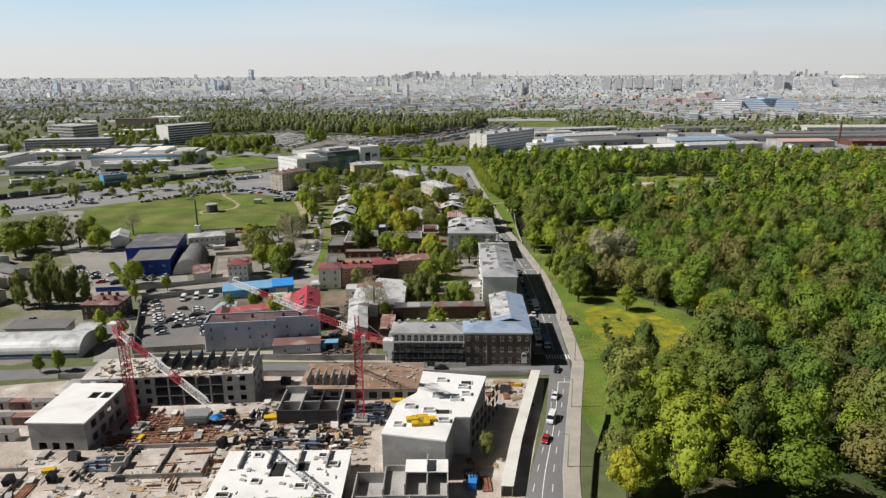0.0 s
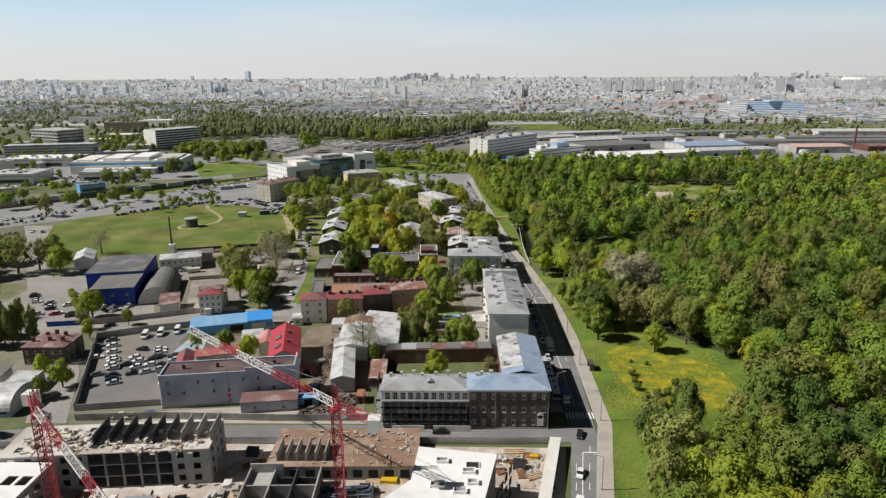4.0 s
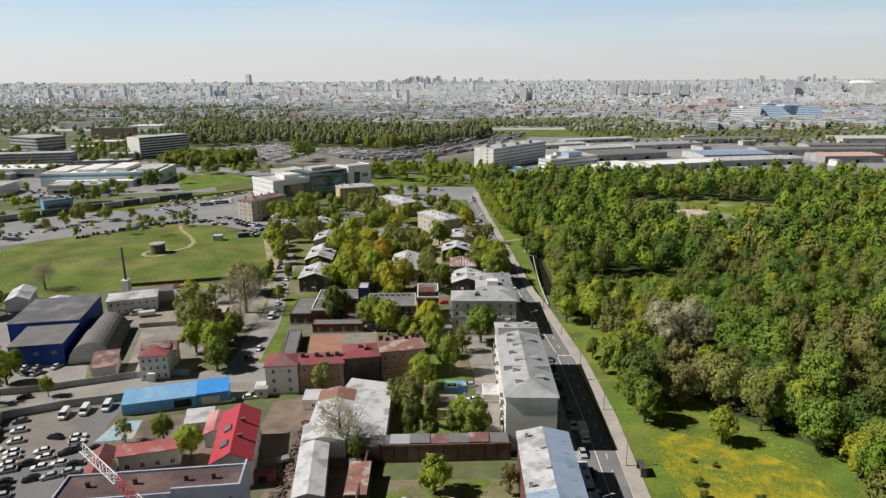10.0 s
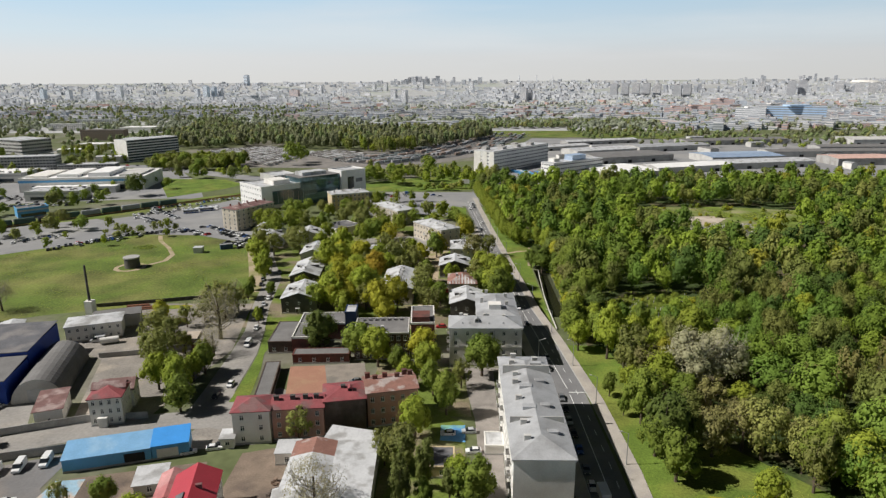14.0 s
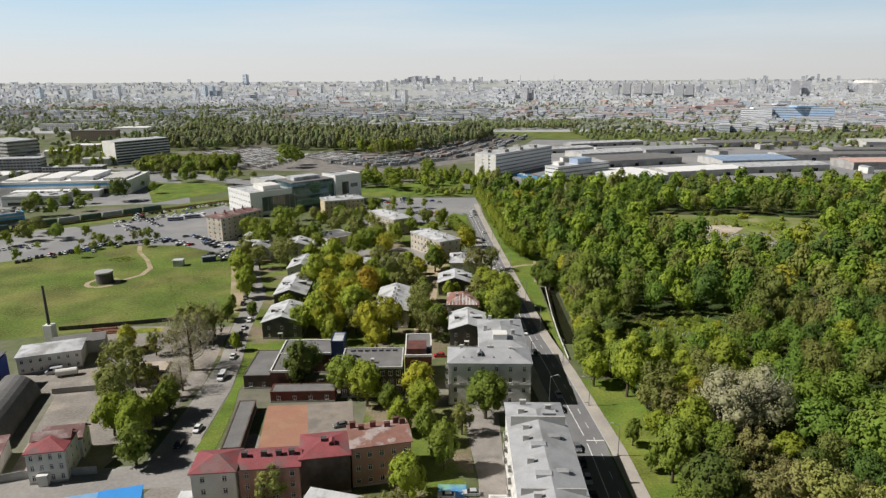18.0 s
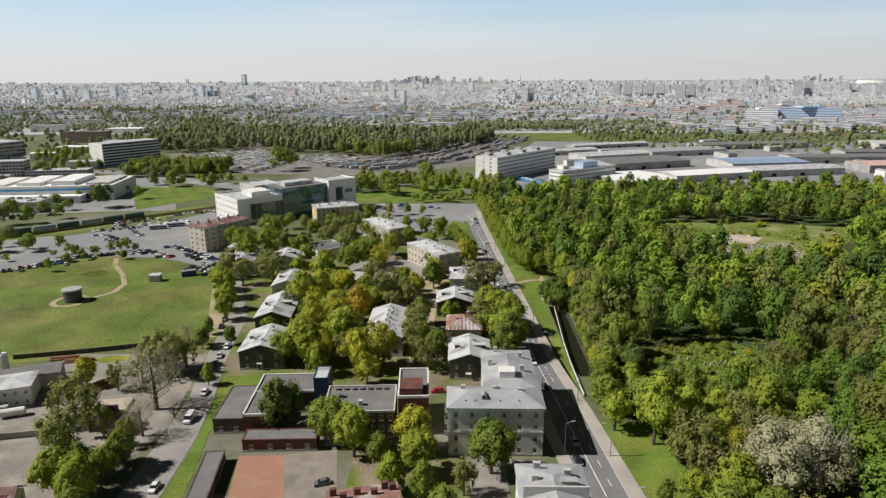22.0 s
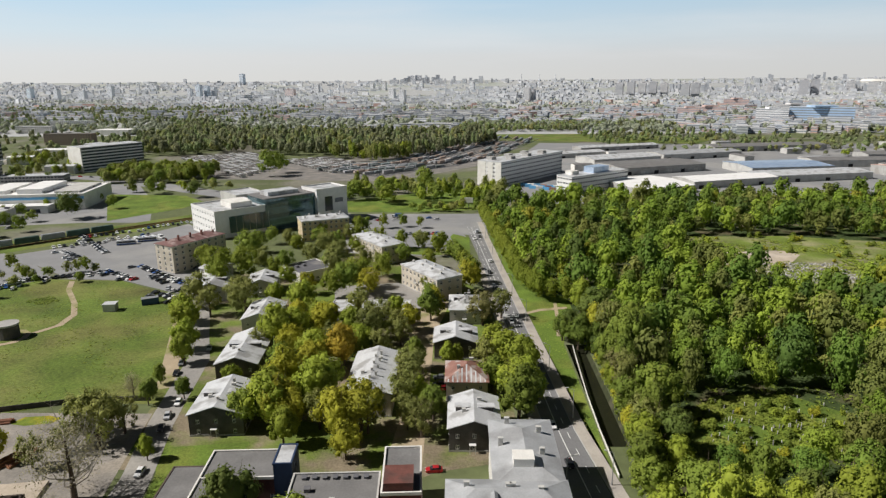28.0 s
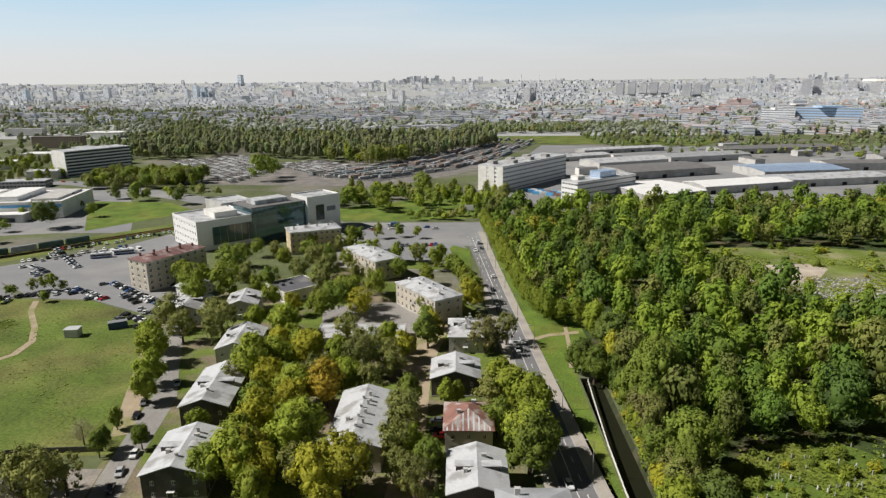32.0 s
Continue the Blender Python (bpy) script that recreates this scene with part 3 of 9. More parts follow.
def trunk_mesh(seed, limbs=7, bare=False):
    """A tapered trunk with limbs that fork, in the crown's unit with the foot at z = -1.12."""
    rng = np.random.default_rng(seed)
    s = Shape()
    s.tube((0, 0, -1.12), (0.02, 0.01, -0.6), 0.075, 0.055, 7)
    s.tube((0.02, 0.01, -0.6), (0, 0, 0.3), 0.055, 0.025, 6)
    for i in range(limbs if not bare else 18):
        a, z = rng.uniform(0, 6.283), rng.uniform(-0.9, 0.1)
        out = rng.uniform(0.45, 0.85)
        p = Vector((0, 0, z))
        q = Vector((out * math.cos(a) * 0.6, out * math.sin(a) * 0.6, z + 0.4 * out))
        e = Vector((out * math.cos(a + 0.2), out * math.sin(a + 0.2), z + rng.uniform(0.5, 0.95)))
        s.tube(p, q, 0.016 if bare else 0.03, 0.01, 5, int(bare))
        s.tube(q, e, 0.01 if bare else 0.012, 0.004, 4, int(bare))
        if bare:
            for _ in range(10):
                b = e.lerp(q, rng.uniform(0, 0.9))
                t = b + Vector(rng.normal(scale=0.19, size=3)) + Vector((0, 0, 0.16))
                s.tube(b, t, 0.004, 0.002, 3, 1)
    return s.mesh("trunk", [BARK, TWIG])


TRUNKS = [trunk_mesh(i) for i in range(3)]
BARES = [trunk_mesh(20 + i, bare=True) for i in range(2)]
PROTO, DISTANT = {}, {}
WORDS = dict(g="broad green-leaved tree with a dense rounded crown", l="lime-green spring tree with a full crown", y="yellow-green maple in fresh spring leaf",
             a="amber-leaved maple in spring leaf", o="olive-green tree with thin young leaves", b="brown budding tree with sparse leaves",
             d="dark green tree with a dense crown", w="pale bare tree with fine whitish twigs", s="bare grey-brown tree with thin leafless twigs", T="tall narrow olive-green poplar")


def tree(x, y, r, kind, height=0.0, group="trees"):
    """r: radius of the crown; height: of the crown's top, by default from r."""
    if y > 470:
        DISTANT.setdefault(kind, []).append((x, y, r * 1.06, height or r * 1.85 + 3.4))
        return None
    i = int(RNG.integers(6))
    if r > 7.8 and kind in "gldya":
        i = 6 + i % 2
    key = (kind, i % 2 if kind in "wTs" else i)
    if key in PROTO:
        root = copy_thing(PROTO[key], Matrix())
    else:
        root = PROTO[key] = thing("tree")
        part("trunk", BARES[i % 2] if kind in "ws" else TRUNKS[i % 3], None, root)
        part("crown", crown_mesh(kind, i), None, root, "sparse pale young leaves" if kind == "w" else "")
    tall = 2.0 if kind == "T" else 1.0
    hz = (height or r * 1.75 + 3.0) / (1.25 + 0.95 * tall) if kind == "T" else (height or r * 1.85 + 3.4) / 2.02
    hz = max(hz, 0.3)
    root.matrix_basis = Matrix.LocRotScale((x, y, 1.12 * hz - 0.08), Euler((0, 0, float(RNG.uniform(0, 6.283)))), (r * 1.06, r * 1.06, hz))
    return tagged(root, WORDS[kind] + (" and a wide spread" if r > 7 else ", quite small" if r < 3.2 else ""), "tree", group)


def woods(name, spots, material, label, templates):
    """Many trees that nobody could count, in one mesh."""
    vs, qs, ts, k = [], [], [], 0
    if not spots:
        return None
    for x, y, r, h in spots:
        v, nq, f3 = templates[int(RNG.integers(len(templates)))]
        a = RNG.uniform(0, 6.283)
        m = np.array([[math.cos(a) * r, -math.sin(a) * r, 0], [math.sin(a) * r, math.cos(a) * r, 0], [0, 0, h * 0.48]])
        w = v @ m.T + (x, y, h * 0.53)
        vs.append(w)
        qs.append(np.arange(nq * 4).reshape(-1, 4) + k)
        ts.append(f3 + k)
        k += len(w)
    me = fast_mesh(name, np.concatenate(vs), np.concatenate(qs), np.concatenate(ts), material)
    return tagged(new(name, me), label, "trees", "", "stuff")

# ---- houses ----
WINDOWS = {}


def window_meshes(w, h, bars, fm):
    """A frame with a mullion and a transom, and its pane, seen from outside at y = 0, going inwards with y."""
    key = (round(w, 2), round(h, 2), bars, fm.name)
    if key not in WINDOWS:
        s, b = Shape(), 0.09
        lights = []
        for i in range(bars + 1):
            x0, x1 = b + (w - b) * i / (bars + 1), (w - b) * (i + 1) / (bars + 1)
            tr = h * 0.68 if bars == 1 and h > 1.2 else h - b
            lights.append((x0, x1, b, tr))
            if tr < h - b:
                lights.append((x0, x1, tr + b, h - b))
        facade(s, (0, 0, 0), (1, 0), (0, -1), w, h, lights, 0.07)
        s.face([(0, 0, 0), (w, 0, 0), (w, -0.16, -0.05), (0, -0.16, -0.05)])
        s.face([(0, -0.16, -0.05), (w, -0.16, -0.05), (w, -0.1, -0.12), (0, -0.1, -0.12)])
        me = [s.mesh("window", [fm])]
        me.append(Shape().box(b, w - b, 0.04, 0.055, b, h - b).mesh("pane", [GLASS]))
        me.append(s.face([(b, 0.05, b), (w - b, 0.05, b), (w - b, 0.05, h - b), (b, 0.05, h - b)], 1).mesh("window", [fm, GLASS]))
        for o in (me[0], me[2]):
            bm = bmesh.new()
            bm.from_mesh(o)
            bmesh.ops.remove_doubles(bm, verts=bm.verts, dist=0.0005)
            bm.to_mesh(o)
            bm.free()
        WINDOWS[key] = tuple(me)
    return WINDOWS[key]


def facade(s, o, u, n, width, height, holes, depth=0.16, slot=0):
    """A wall with holes (u0, u1, z0, z1) that go through its thickness."""
    us = sorted({0.0, width, *(h[0] for h in holes), *(h[1] for h in holes)})
    zs = sorted({0.0, height, *(h[2] for h in holes), *(h[3] for h in holes)})
    at = lambda a, z, d=0.0: (o[0] + u[0] * a - n[0] * d, o[1] + u[1] * a - n[1] * d, o[2] + z)
    for i in range(len(us) - 1):
        for j in range(len(zs) - 1):
            a, b, c, d = us[i], us[i + 1], zs[j], zs[j + 1]
            if any(h[0] <= (a + b) / 2 <= h[1] and h[2] <= (c + d) / 2 <= h[3] for h in holes):
                continue
            s.face([at(a, c), at(b, c), at(b, d), at(a, d)], slot)
    for a, b, c, d in holes:
        s.face([at(a, c), at(a, c, depth), at(a, d, depth), at(a, d)], slot)
        s.face([at(b, c, depth), at(b, c), at(b, d), at(b, d, depth)], slot)
        s.face([at(a, c), at(b, c), at(b, c, depth), at(a, c, depth)], slot)
        s.face([at(a, d, depth), at(b, d, depth), at(b, d), at(a, d)], slot)


SIDES = (((0, 0), (1, 0), (0, -1)), ((1, 0), (0, 1), (1, 0)), ((1, 1), (-1, 0), (0, 1)), ((0, 1), (0, -1), (-1, 0)))


def roof_shape(kind, w, d, h, rise, over, thick=0.22, x0=0.0, y0=0.0):
    """A roof over a w by d plan at height h."""
    s = Shape()
    a, b, c, e = x0 - over, x0 + w + over, y0 - over, y0 + d + over
    if kind == "flat":
        s.box(x0, x0 + w, y0, y0 + d, h - 0.25, h)
    elif kind == "hip":
        k = min(w, d) / 2 + over
        r = [(a + k, (c + e) / 2), (b - k, (c + e) / 2)] if w >= d else [((a + b) / 2, c + k), ((a + b) / 2, e - k)]
        z, t = h + rise, h
        p = [(a, c, t), (b, c, t), (b, e, t), (a, e, t)]
        q, g = (*r[0], z), (*r[1], z)
        if w >= d:
            s.face([p[0], p[1], g, q]).face([p[1], p[2], g]).face([p[2], p[3], q, g]).face([p[3], p[0], q])
        else:
            s.face([p[0], p[1], q]).face([p[1], p[2], g, q]).face([p[2], p[3], g]).face([p[3], p[0], q, g])
        s.box(a, b, c, e, h - thick, h - 0.004)
    elif kind in ("gable_x", "gable_y"):
        if kind == "gable_x":
            m = (c + e) / 2
            lo = [[(a, c, h), (a, m, h + rise), (a, e, h)], [(b, c, h), (b, m, h + rise), (b, e, h)]]
        else:
            m = (a + b) / 2
            lo = [[(a, c, h), (m, c, h + rise), (b, c, h)], [(a, e, h), (m, e, h + rise), (b, e, h)]]
        up = [[(x, y, z + thick) for x, y, z in r] for r in lo]
        for i in (0, 1):
            s.face([up[0][i], up[0][i + 1], up[1][i + 1], up[1][i]])
            s.face([lo[0][i + 1], lo[0][i], lo[1][i], lo[1][i + 1]])
        for k in (0, 1):
            s.face(lo[k] + up[k][::-1])
        for i in (0, 2):
            s.face([lo[0][i], lo[1][i], up[1][i], up[0][i]])
    elif kind == "shed":
        s.hull([(a, c, h), (b, c, h), (b, e, h + rise), (a, e, h + rise)], [(a, c, h + thick), (b, c, h + thick), (b, e, h + rise + thick), (a, e, h + rise + thick)])
    return s


def house(name, x, y, turn, w, d, h, floors, counts, roof, rise, wall, cover, label, category="house", win=(1.2, 1.5), over=0.45, frame=None,
          first=0.9, cornice=True, trim=None, bars=1, parapet=0.5, plinth=True, skip=()):
    """counts: windows a floor on the front, right, back and left side; the plan's front-left corner lies at x, y."""
    root = thing(name, x, y, 0, turn, label, category)
    s, fh = Shape(), (h - 0.4) / max(floors, 1)
    for k, (o, u, n) in enumerate(SIDES):
        width = w if k % 2 == 0 else d
        base = (o[0] * w, o[1] * d, 0)
        holes = []
        for i in range(counts[k]):
            c = width * (i + 0.5) / counts[k]
            for f in range(floors):
                if (k, i, f) in skip:
                    continue
                z = f * fh + first
                holes.append((c - win[0] / 2, c + win[0] / 2, z, z + min(win[1], fh - 0.7)))
        facade(s, base, u, n, width, h, holes)
        turn_w = Matrix(((u[0], -n[0], 0, 0), (u[1], -n[1], 0, 0), (0, 0, 1, 0), (0, 0, 0, 1)))
        for a, b, c, e in holes:
            fm, pm, pm2 = window_meshes(b - a, e - c, bars, frame or TRIM)
            m = Matrix.Translation((base[0] + u[0] * a - n[0] * 0.1, base[1] + u[1] * a - n[1] * 0.1, c)) @ turn_w
            if y > 340:
                part("window", pm2, None, root, m=m)
            else:
                part("pane", pm, None, part("window", fm, None, root, m=m))
    if roof == "gable_x":
        for xx in (0, w):
            s.face([(xx, 0, h), (xx, d, h), (xx, d / 2, h + rise * (d / (d + 2 * over)))])
    if roof == "gable_y":
        for yy in (0, d):
            s.face([(0, yy, h), (w, yy, h), (w / 2, yy, h + rise * (w / (w + 2 * over)))])
    part("wall", s, wall, root)
    if plinth:
        part("plinth", Shape().box(-0.08, w + 0.08, -0.08, d + 0.08, -0.2, 0.55), CONCRETE, root, "grey concrete plinth")
    if roof == "flat":
        part("roof", roof_shape("flat", w, d, h, 0, 0), cover, root)
        p, q = Shape(), 0.3
        p.box(-0.1, w + 0.1, -0.1, q, h - 0.3, h + parapet).box(-0.1, w + 0.1, d - q, d + 0.1, h - 0.3, h + parapet)
        p.box(-0.1, q, q, d - q, h - 0.3, h + parapet).box(w - q, w + 0.1, q, d - q, h - 0.3, h + parapet)
        part("parapet", p, trim or wall, root)
    else:
        part("roof", roof_shape(roof, w, d, h, rise, over), cover, root)
        if cornice:
            c = Shape()
            for i, g in enumerate((0.16, 0.3)):
                z0, z1 = h - 0.75 + i * 0.27, h - 0.48 + i * 0.25
                c.box(-g, w + g, -g, 0, z0, z1).box(-g, w + g, d, d + g, z0, z1).box(-g, 0, 0, d, z0, z1).box(w, w + g, 0, d, z0, z1)
            part("cornice", c, trim or wall, root)
    return root


def chimney(root, x, y, z, w=0.7, d=0.5, h=1.4, material=None):
    s = Shape().box(x - w / 2, x + w / 2, y - d / 2, y + d / 2, z - 0.8, z + h).box(x - w / 2 - 0.08, x + w / 2 + 0.08, y - d / 2 - 0.08, y + d / 2 + 0.08, z + h, z + h + 0.12)
    part("chimney", s, material or GREYP, root)


def dormer(root, x, y, z, w=1.3, d=2.0, h=1.0, turn=0.0, material=None):
    s = Shape()
    s.hull([(-w / 2, -d / 2, -0.8), (w / 2, -d / 2, -0.8), (w / 2, -d / 2, h * 0.6), (0, -d / 2, h), (-w / 2, -d / 2, h * 0.6)], [(-w / 2, d / 2, -0.8), (w / 2, d / 2, -0.8), (w / 2, d / 2, h * 0.6), (0, d / 2, h), (-w / 2, d / 2, h * 0.6)])
    s.box(-w * 0.28, w * 0.28, -d / 2 - 0.03, -d / 2, -0.1, h * 0.5, 1)
    part("dormer", s, [material or ROOFGREY, DARK], root, m=pose(x, y, z, 0, 0, turn))


def vent(root, x, y, z, r=0.22, h=0.9):
    s = Shape().tube((x, y, z - 0.4), (x, y, z + h), r, r, 8).tube((x, y, z + h), (x, y, z + h + 0.25), r * 1.7, r * 0.3, 8)
    part("vent", s, STEEL, root, "round steel roof vent")


def hatch(root, x, y, z, w, d, h, material=None, name="roof_unit"):
    part(name, Shape().box(x, x + w, y, y + d, z - 0.6, z + h).box(x - 0.1, x + w + 0.1, y - 0.1, y + d + 0.1, z + h, z + h + 0.1), material or ROOFGREY, root)


def downpipe(root, x, y, h):
    part("downpipe", Shape().tube((x, y, 0.2), (x, y, h - 0.3), 0.07, 0.07, 6), STEEL, root)


def balcony(root, x, y, z, turn, w=2.6, d=0.95):
    s = Shape().box(0, w, -d, 0, -0.14, 0)
    b = part("balcony", s, CONCRETE, root, m=pose(x, y, z, 0, 0, turn))
    r = Shape()
    for i in range(int(w / 0.18) + 1):
        r.box(i * 0.18 - 0.015, i * 0.18 + 0.015, -d, -d + 0.03, 0, 0.95)
    r.box(0, w, -d - 0.01, -d + 0.04, 0.95, 1.0).box(0, 0.04, -d, 0, 0.92, 1.0).box(w - 0.04, w, -d, 0, 0.92, 1.0)
    r.box(0, w, -d - 0.012, -d - 0.002, 0.05, 0.85)
    part("railing", r, GREYP, b)


# corner house of dark brick, its roof coloured like reflected sky: street wing and yard wing
r = house("corner_house", 4.2, 187.6, 0, 22.4, 10, 12.2, 3, (8, 0, 5, 0), "hip", 1.5, BROWN, ROOFBLUE, "dark brick corner house with a sky-tinted tin roof", win=(1.15, 1.9), trim=GREYP, first=1.2)
part("yard_wing", Shape().box(10.2, 22.4, 10, 36.5, 0, 12.2), REDBRICK, r)
s = roof_shape("gable_y", 12.2, 27.5, 12.0, 1.5, 0.45, x0=10.2, y0=9.6)
part("wing_roof", s, ROOFBLUE, r, "tin roof of the yard wing, tinted like reflected sky")
# overlay in paler tin gives the west slope its sunlit tone
part("pale_roof_slope", Shape().hull([(9.72, 12.5, 12.24), (16.28, 12.5, 13.74), (16.28, 37.5, 13.74), (9.72, 37.5, 12.24)], [(9.72, 12.5, 12.29), (16.28, 12.5, 13.79), (16.28, 37.5, 13.79), (9.72, 37.5, 12.29)]), ROOFPALE, r, "roof slope coloured paler as if sunlit")
for k in range(5):
    s = Shape().tube((13.2 + 0.3, 11.5 + k * 5.3, 13.4), (21.5, 11 + k * 5.3, 12.75), 0.05, 0.05, 4)
    part("snow_guard", s, STEEL, r)
for x, y in ((2.5, 6.5), (3.8, 7.4), (6.5, 8.2), (11, 14.5), (15.4, 20), (15.2, 28), (12, 34)):
    chimney(r, x, y, 13.0, 0.9, 0.6, 1.0, GREYP)
part("arched_window", Shape().box(19.2, 21, -0.12, 0.02, 1.0, 4.2).tube((20.1, -0.12, 4.2), (20.1, 0.02, 4.2), 0.9, 0.9, 12), TRIM, r, "tall arched window with white trim")
for x in (0.3, 7.5, 22.2):
    downpipe(r, x, -0.12, 12)
r = house("street_house", -20.2, 188.2, 0, 24.2, 9.6, 11.6, 3, (11, 2, 6, 2), "hip", 1.5, DARKWALL, ROOFGREY, "three-storey house under repair with a pale tin roof", win=(1.1, 1.7), trim=WHITE, first=1.0)
part("upper_wall", Shape().box(-0.06, 24.2, -0.06, 0, 7.9, 8.3).box(-0.06, 24.2, -0.05, 0, 10.9, 11.3), WHITE, r, "white painted bands of the upper floor")
for i in range(12):
    part("pilaster", Shape().box(i * 2.18 + 0.02, i * 2.18 + 0.9, -0.07, -0.01, 8.3, 10.9), WHITE, r, "white plaster between the upper windows")
for i, x in enumerate((2, 5, 8.5, 11, 15, 18.5, 22)):
    chimney(r, x, 6.8 + (i % 3) * 0.8, 12.4, 0.8, 0.6, 1.0, GREYP)
dormer(r, 13.5, 3.2, 12.3, 1.6, 1.6, 1.1)
for z in (2.2, 4.4, 6.6, 8.8):
    part("scaffold_deck", Shape().box(-1.6, -0.3, -1.4, 9, z, z + 0.08).box(-1.6, 24.5, -1.4, -0.35, z, z + 0.08 * (z > 8)), STEEL, r)
for i in range(13):
    part("scaffold_pole", Shape().tube((i * 2.1 - 1.5, -1.4, 0), (i * 2.1 - 1.5, -1.4, 9.8), 0.05, 0.05, 5), STEEL, r)
part("site_hoarding", Shape().box(3, 12, -2.6, -2.5, 0, 2).box(14.5, 25, -2.6, -2.5, 0, 2), WHITE, r, "white boarded hoarding")

# long grey house along the street
r = house("apartment_house", 12.2, 235.2, 0, 13.6, 53, 16.4, 5, (0, 14, 2, 15), "hip", 2.1, WHITE, ROOFGREY, "long five-storey pale house with a grey tin roof", win=(1.2, 1.5), trim=WHITE)
for i, (x, y, k) in enumerate(((3.6, 6, 0), (9.8, 9, 1), (3.4, 13, 0), (3.8, 19, 2), (9.6, 21.5, 1), (3.3, 25, 0), (4, 30, 2), (3.2, 34, 0), (9.8, 35, 1), (3.6, 38.5, 0), (8.2, 44, 2), (3.2, 46, 0), (10, 48, 0), (4, 50.5, 0))):
    if k == 2:
        hatch(r, x, y, 17.6, 3.2, 1.6, 0.9)
    elif k == 1:
        dormer(r, x, y, 17.4, 1.5, 2.4, 1.1, 90)
    else:
        chimney(r, x, y, 17.5, 1.5, 0.7, 1.1, GREYP)
part("firewall", Shape().box(0.3, 13.3, 41.3, 41.8, 16.2, 19.2), GREYP, r)
part("firewall", Shape().box(0.3, 13.3, 14.8, 15.0, 16.2, 18.3), GREYP, r)
for z in (4.6, 7.8, 11.0):
    for y in (6, 10, 31, 44):
        balcony(r, 0, y + 2.6, z, -90)
house("bin_store", 7.2, 262, 0, 5, 7, 2.8, 1, (0, 0, 0, 0), "flat", 0, WHITE, ROOFPALE, "low white annex beside the long house", "shed", parapet=0.2)

# grey four-storey house with a street wing
r = house("apartment_house", -3, 316.8, 0, 25, 11.5, 14.2, 4, (6, 2, 5, 3), "hip", 2.2, PLASTER, ROOFGREY, "grey four-storey house with a pale tin roof", win=(1.05, 1.6), trim=WHITE)
part("street_wing", Shape().box(10, 24.6, 11.5, 36, 0, 14.2), PLASTER, r)
part("wing_roof", roof_shape("hip", 14.6, 26, 14.18, 2.1, 0.45, x0=10, y0=10.2), ROOFGREY, r)
for x, y in ((4, 7.5), (12.5, 7), (13.4, 7.2), (19, 6), (15, 17), (12, 24), (21, 20), (21.2, 29), (14, 33)):
    chimney(r, x, y, 15.5, 1.1, 0.7, 1.2, GREYP)
hatch(r, 14.2, 14.5, 15.6, 4.4, 3.6, 1.7, WHITE)
dormer(r, 9.5, 3.4, 15.6, 1.4, 2.2, 1.2)
for x in (4.5, 7, 13.5, 18.5):
    vent(r, x, 2.0, 14.9, 0.14, 0.5)
balcony(r, 3.3, 0, 7.2, 0, 2.3)
balcony(r, 19.6, 0, 7.2, 0, 2.0)
for z in (3.9, 7.3, 10.6):
    balcony(r, 0, 6.2, z, -90)
part("string_course", Shape().box(-0.1, 25.1, -0.1, 0, 7.0, 7.3).box(-0.1, 0, 0, 11.5, 7.0, 7.3), WHITE, r)
for x in (0.2, 15.5, 24.8):
    downpipe(r, x, -0.12, 13.8)

# two-storey houses among the trees
def cottage(x, y, turn, w, d, h, cover, wall, label, roof="gable_y", rise=2.4, counts=(3, 4, 3, 4), holes=True, extra=0):
    r = house("house", x, y, turn, w, d, h, 2, counts, roof, rise, wall, cover, label, win=(0.95, 1.3), over=0.55, cornice=False)
    chimney(r, w * 0.3, d * 0.35, h + rise * 0.6, 1.0, 0.7, 1.2, GREYP)
    chimney(r, w * 0.62, d * 0.7, h + rise * 0.7, 1.2, 0.7, 1.1, GREYP)
    if holes:
        for k in (0.28, 0.75):
            s = Shape().box(-w * 0.15, w * 0.15, -1.0, 1.0, -0.6, 0.85).box(-w * 0.17, w * 0.17, -1.25, 1.25, 0.85, 0.99, 1)
            part("roof_dormer", s, [DARKWALL, cover], r, m=pose(w * k, d * 0.5, h + rise * 0.55 + 0.1, 0, 0, 0))
    for i in range(extra):
        chimney(r, w * 0.5 + (i % 2) * 1.5, d * (0.2 + 0.6 * i / max(extra - 1, 1)), h + rise * 0.75, 0.6, 0.5, 1.5, GREYP)
    part("porch", Shape().box(w * 0.4, w * 0.4 + 1.8, -1.2, 0, 2.5, 2.65).box(w * 0.4 + 0.1, w * 0.4 + 0.2, -1.1, -1.0, 0, 2.5).box(w * 0.4 + 1.6, w * 0.4 + 1.7, -1.1, -1.0, 0, 2.5), TRIM, r)
    return r


cottage(-3.2, 361, 0, 13.5, 17, 6.9, ROOFPALE, DARKWALL, "dark timber house with a pale tin gable roof")
r = cottage(-4.4, 388, 0, 12.6, 14.5, 7.0, ROOFRUST, BEIGE, "beige house with a rusty red hipped roof", "hip", 3.0, holes=False)
for i in range(9):
    x0, x1 = 0.4 + i * 1.4, 0.85 + i * 1.4
    y0, y1 = (min(x + 0.55, 13.15 - x) - 0.7 for x in (x0, x1))
    q = [(x0, -0.5, 7.03), (x1, -0.5, 7.03), (x1, y1, 7.03 + (y1 + 0.55) * 0.438), (x0, y0, 7.03 + (y0 + 0.55) * 0.438)]
    part("roof_sheet", Shape().hull(q, [(x, y, z + 0.03) for x, y, z in q]), ROOFPALE, r, "pale tin sheet on the rusty roof")
cottage(-9.2, 419, 0, 15, 14, 6.2, ROOFPALE, DARKWALL, "dark timber house with a white tin roof", "gable_y", 2.6)
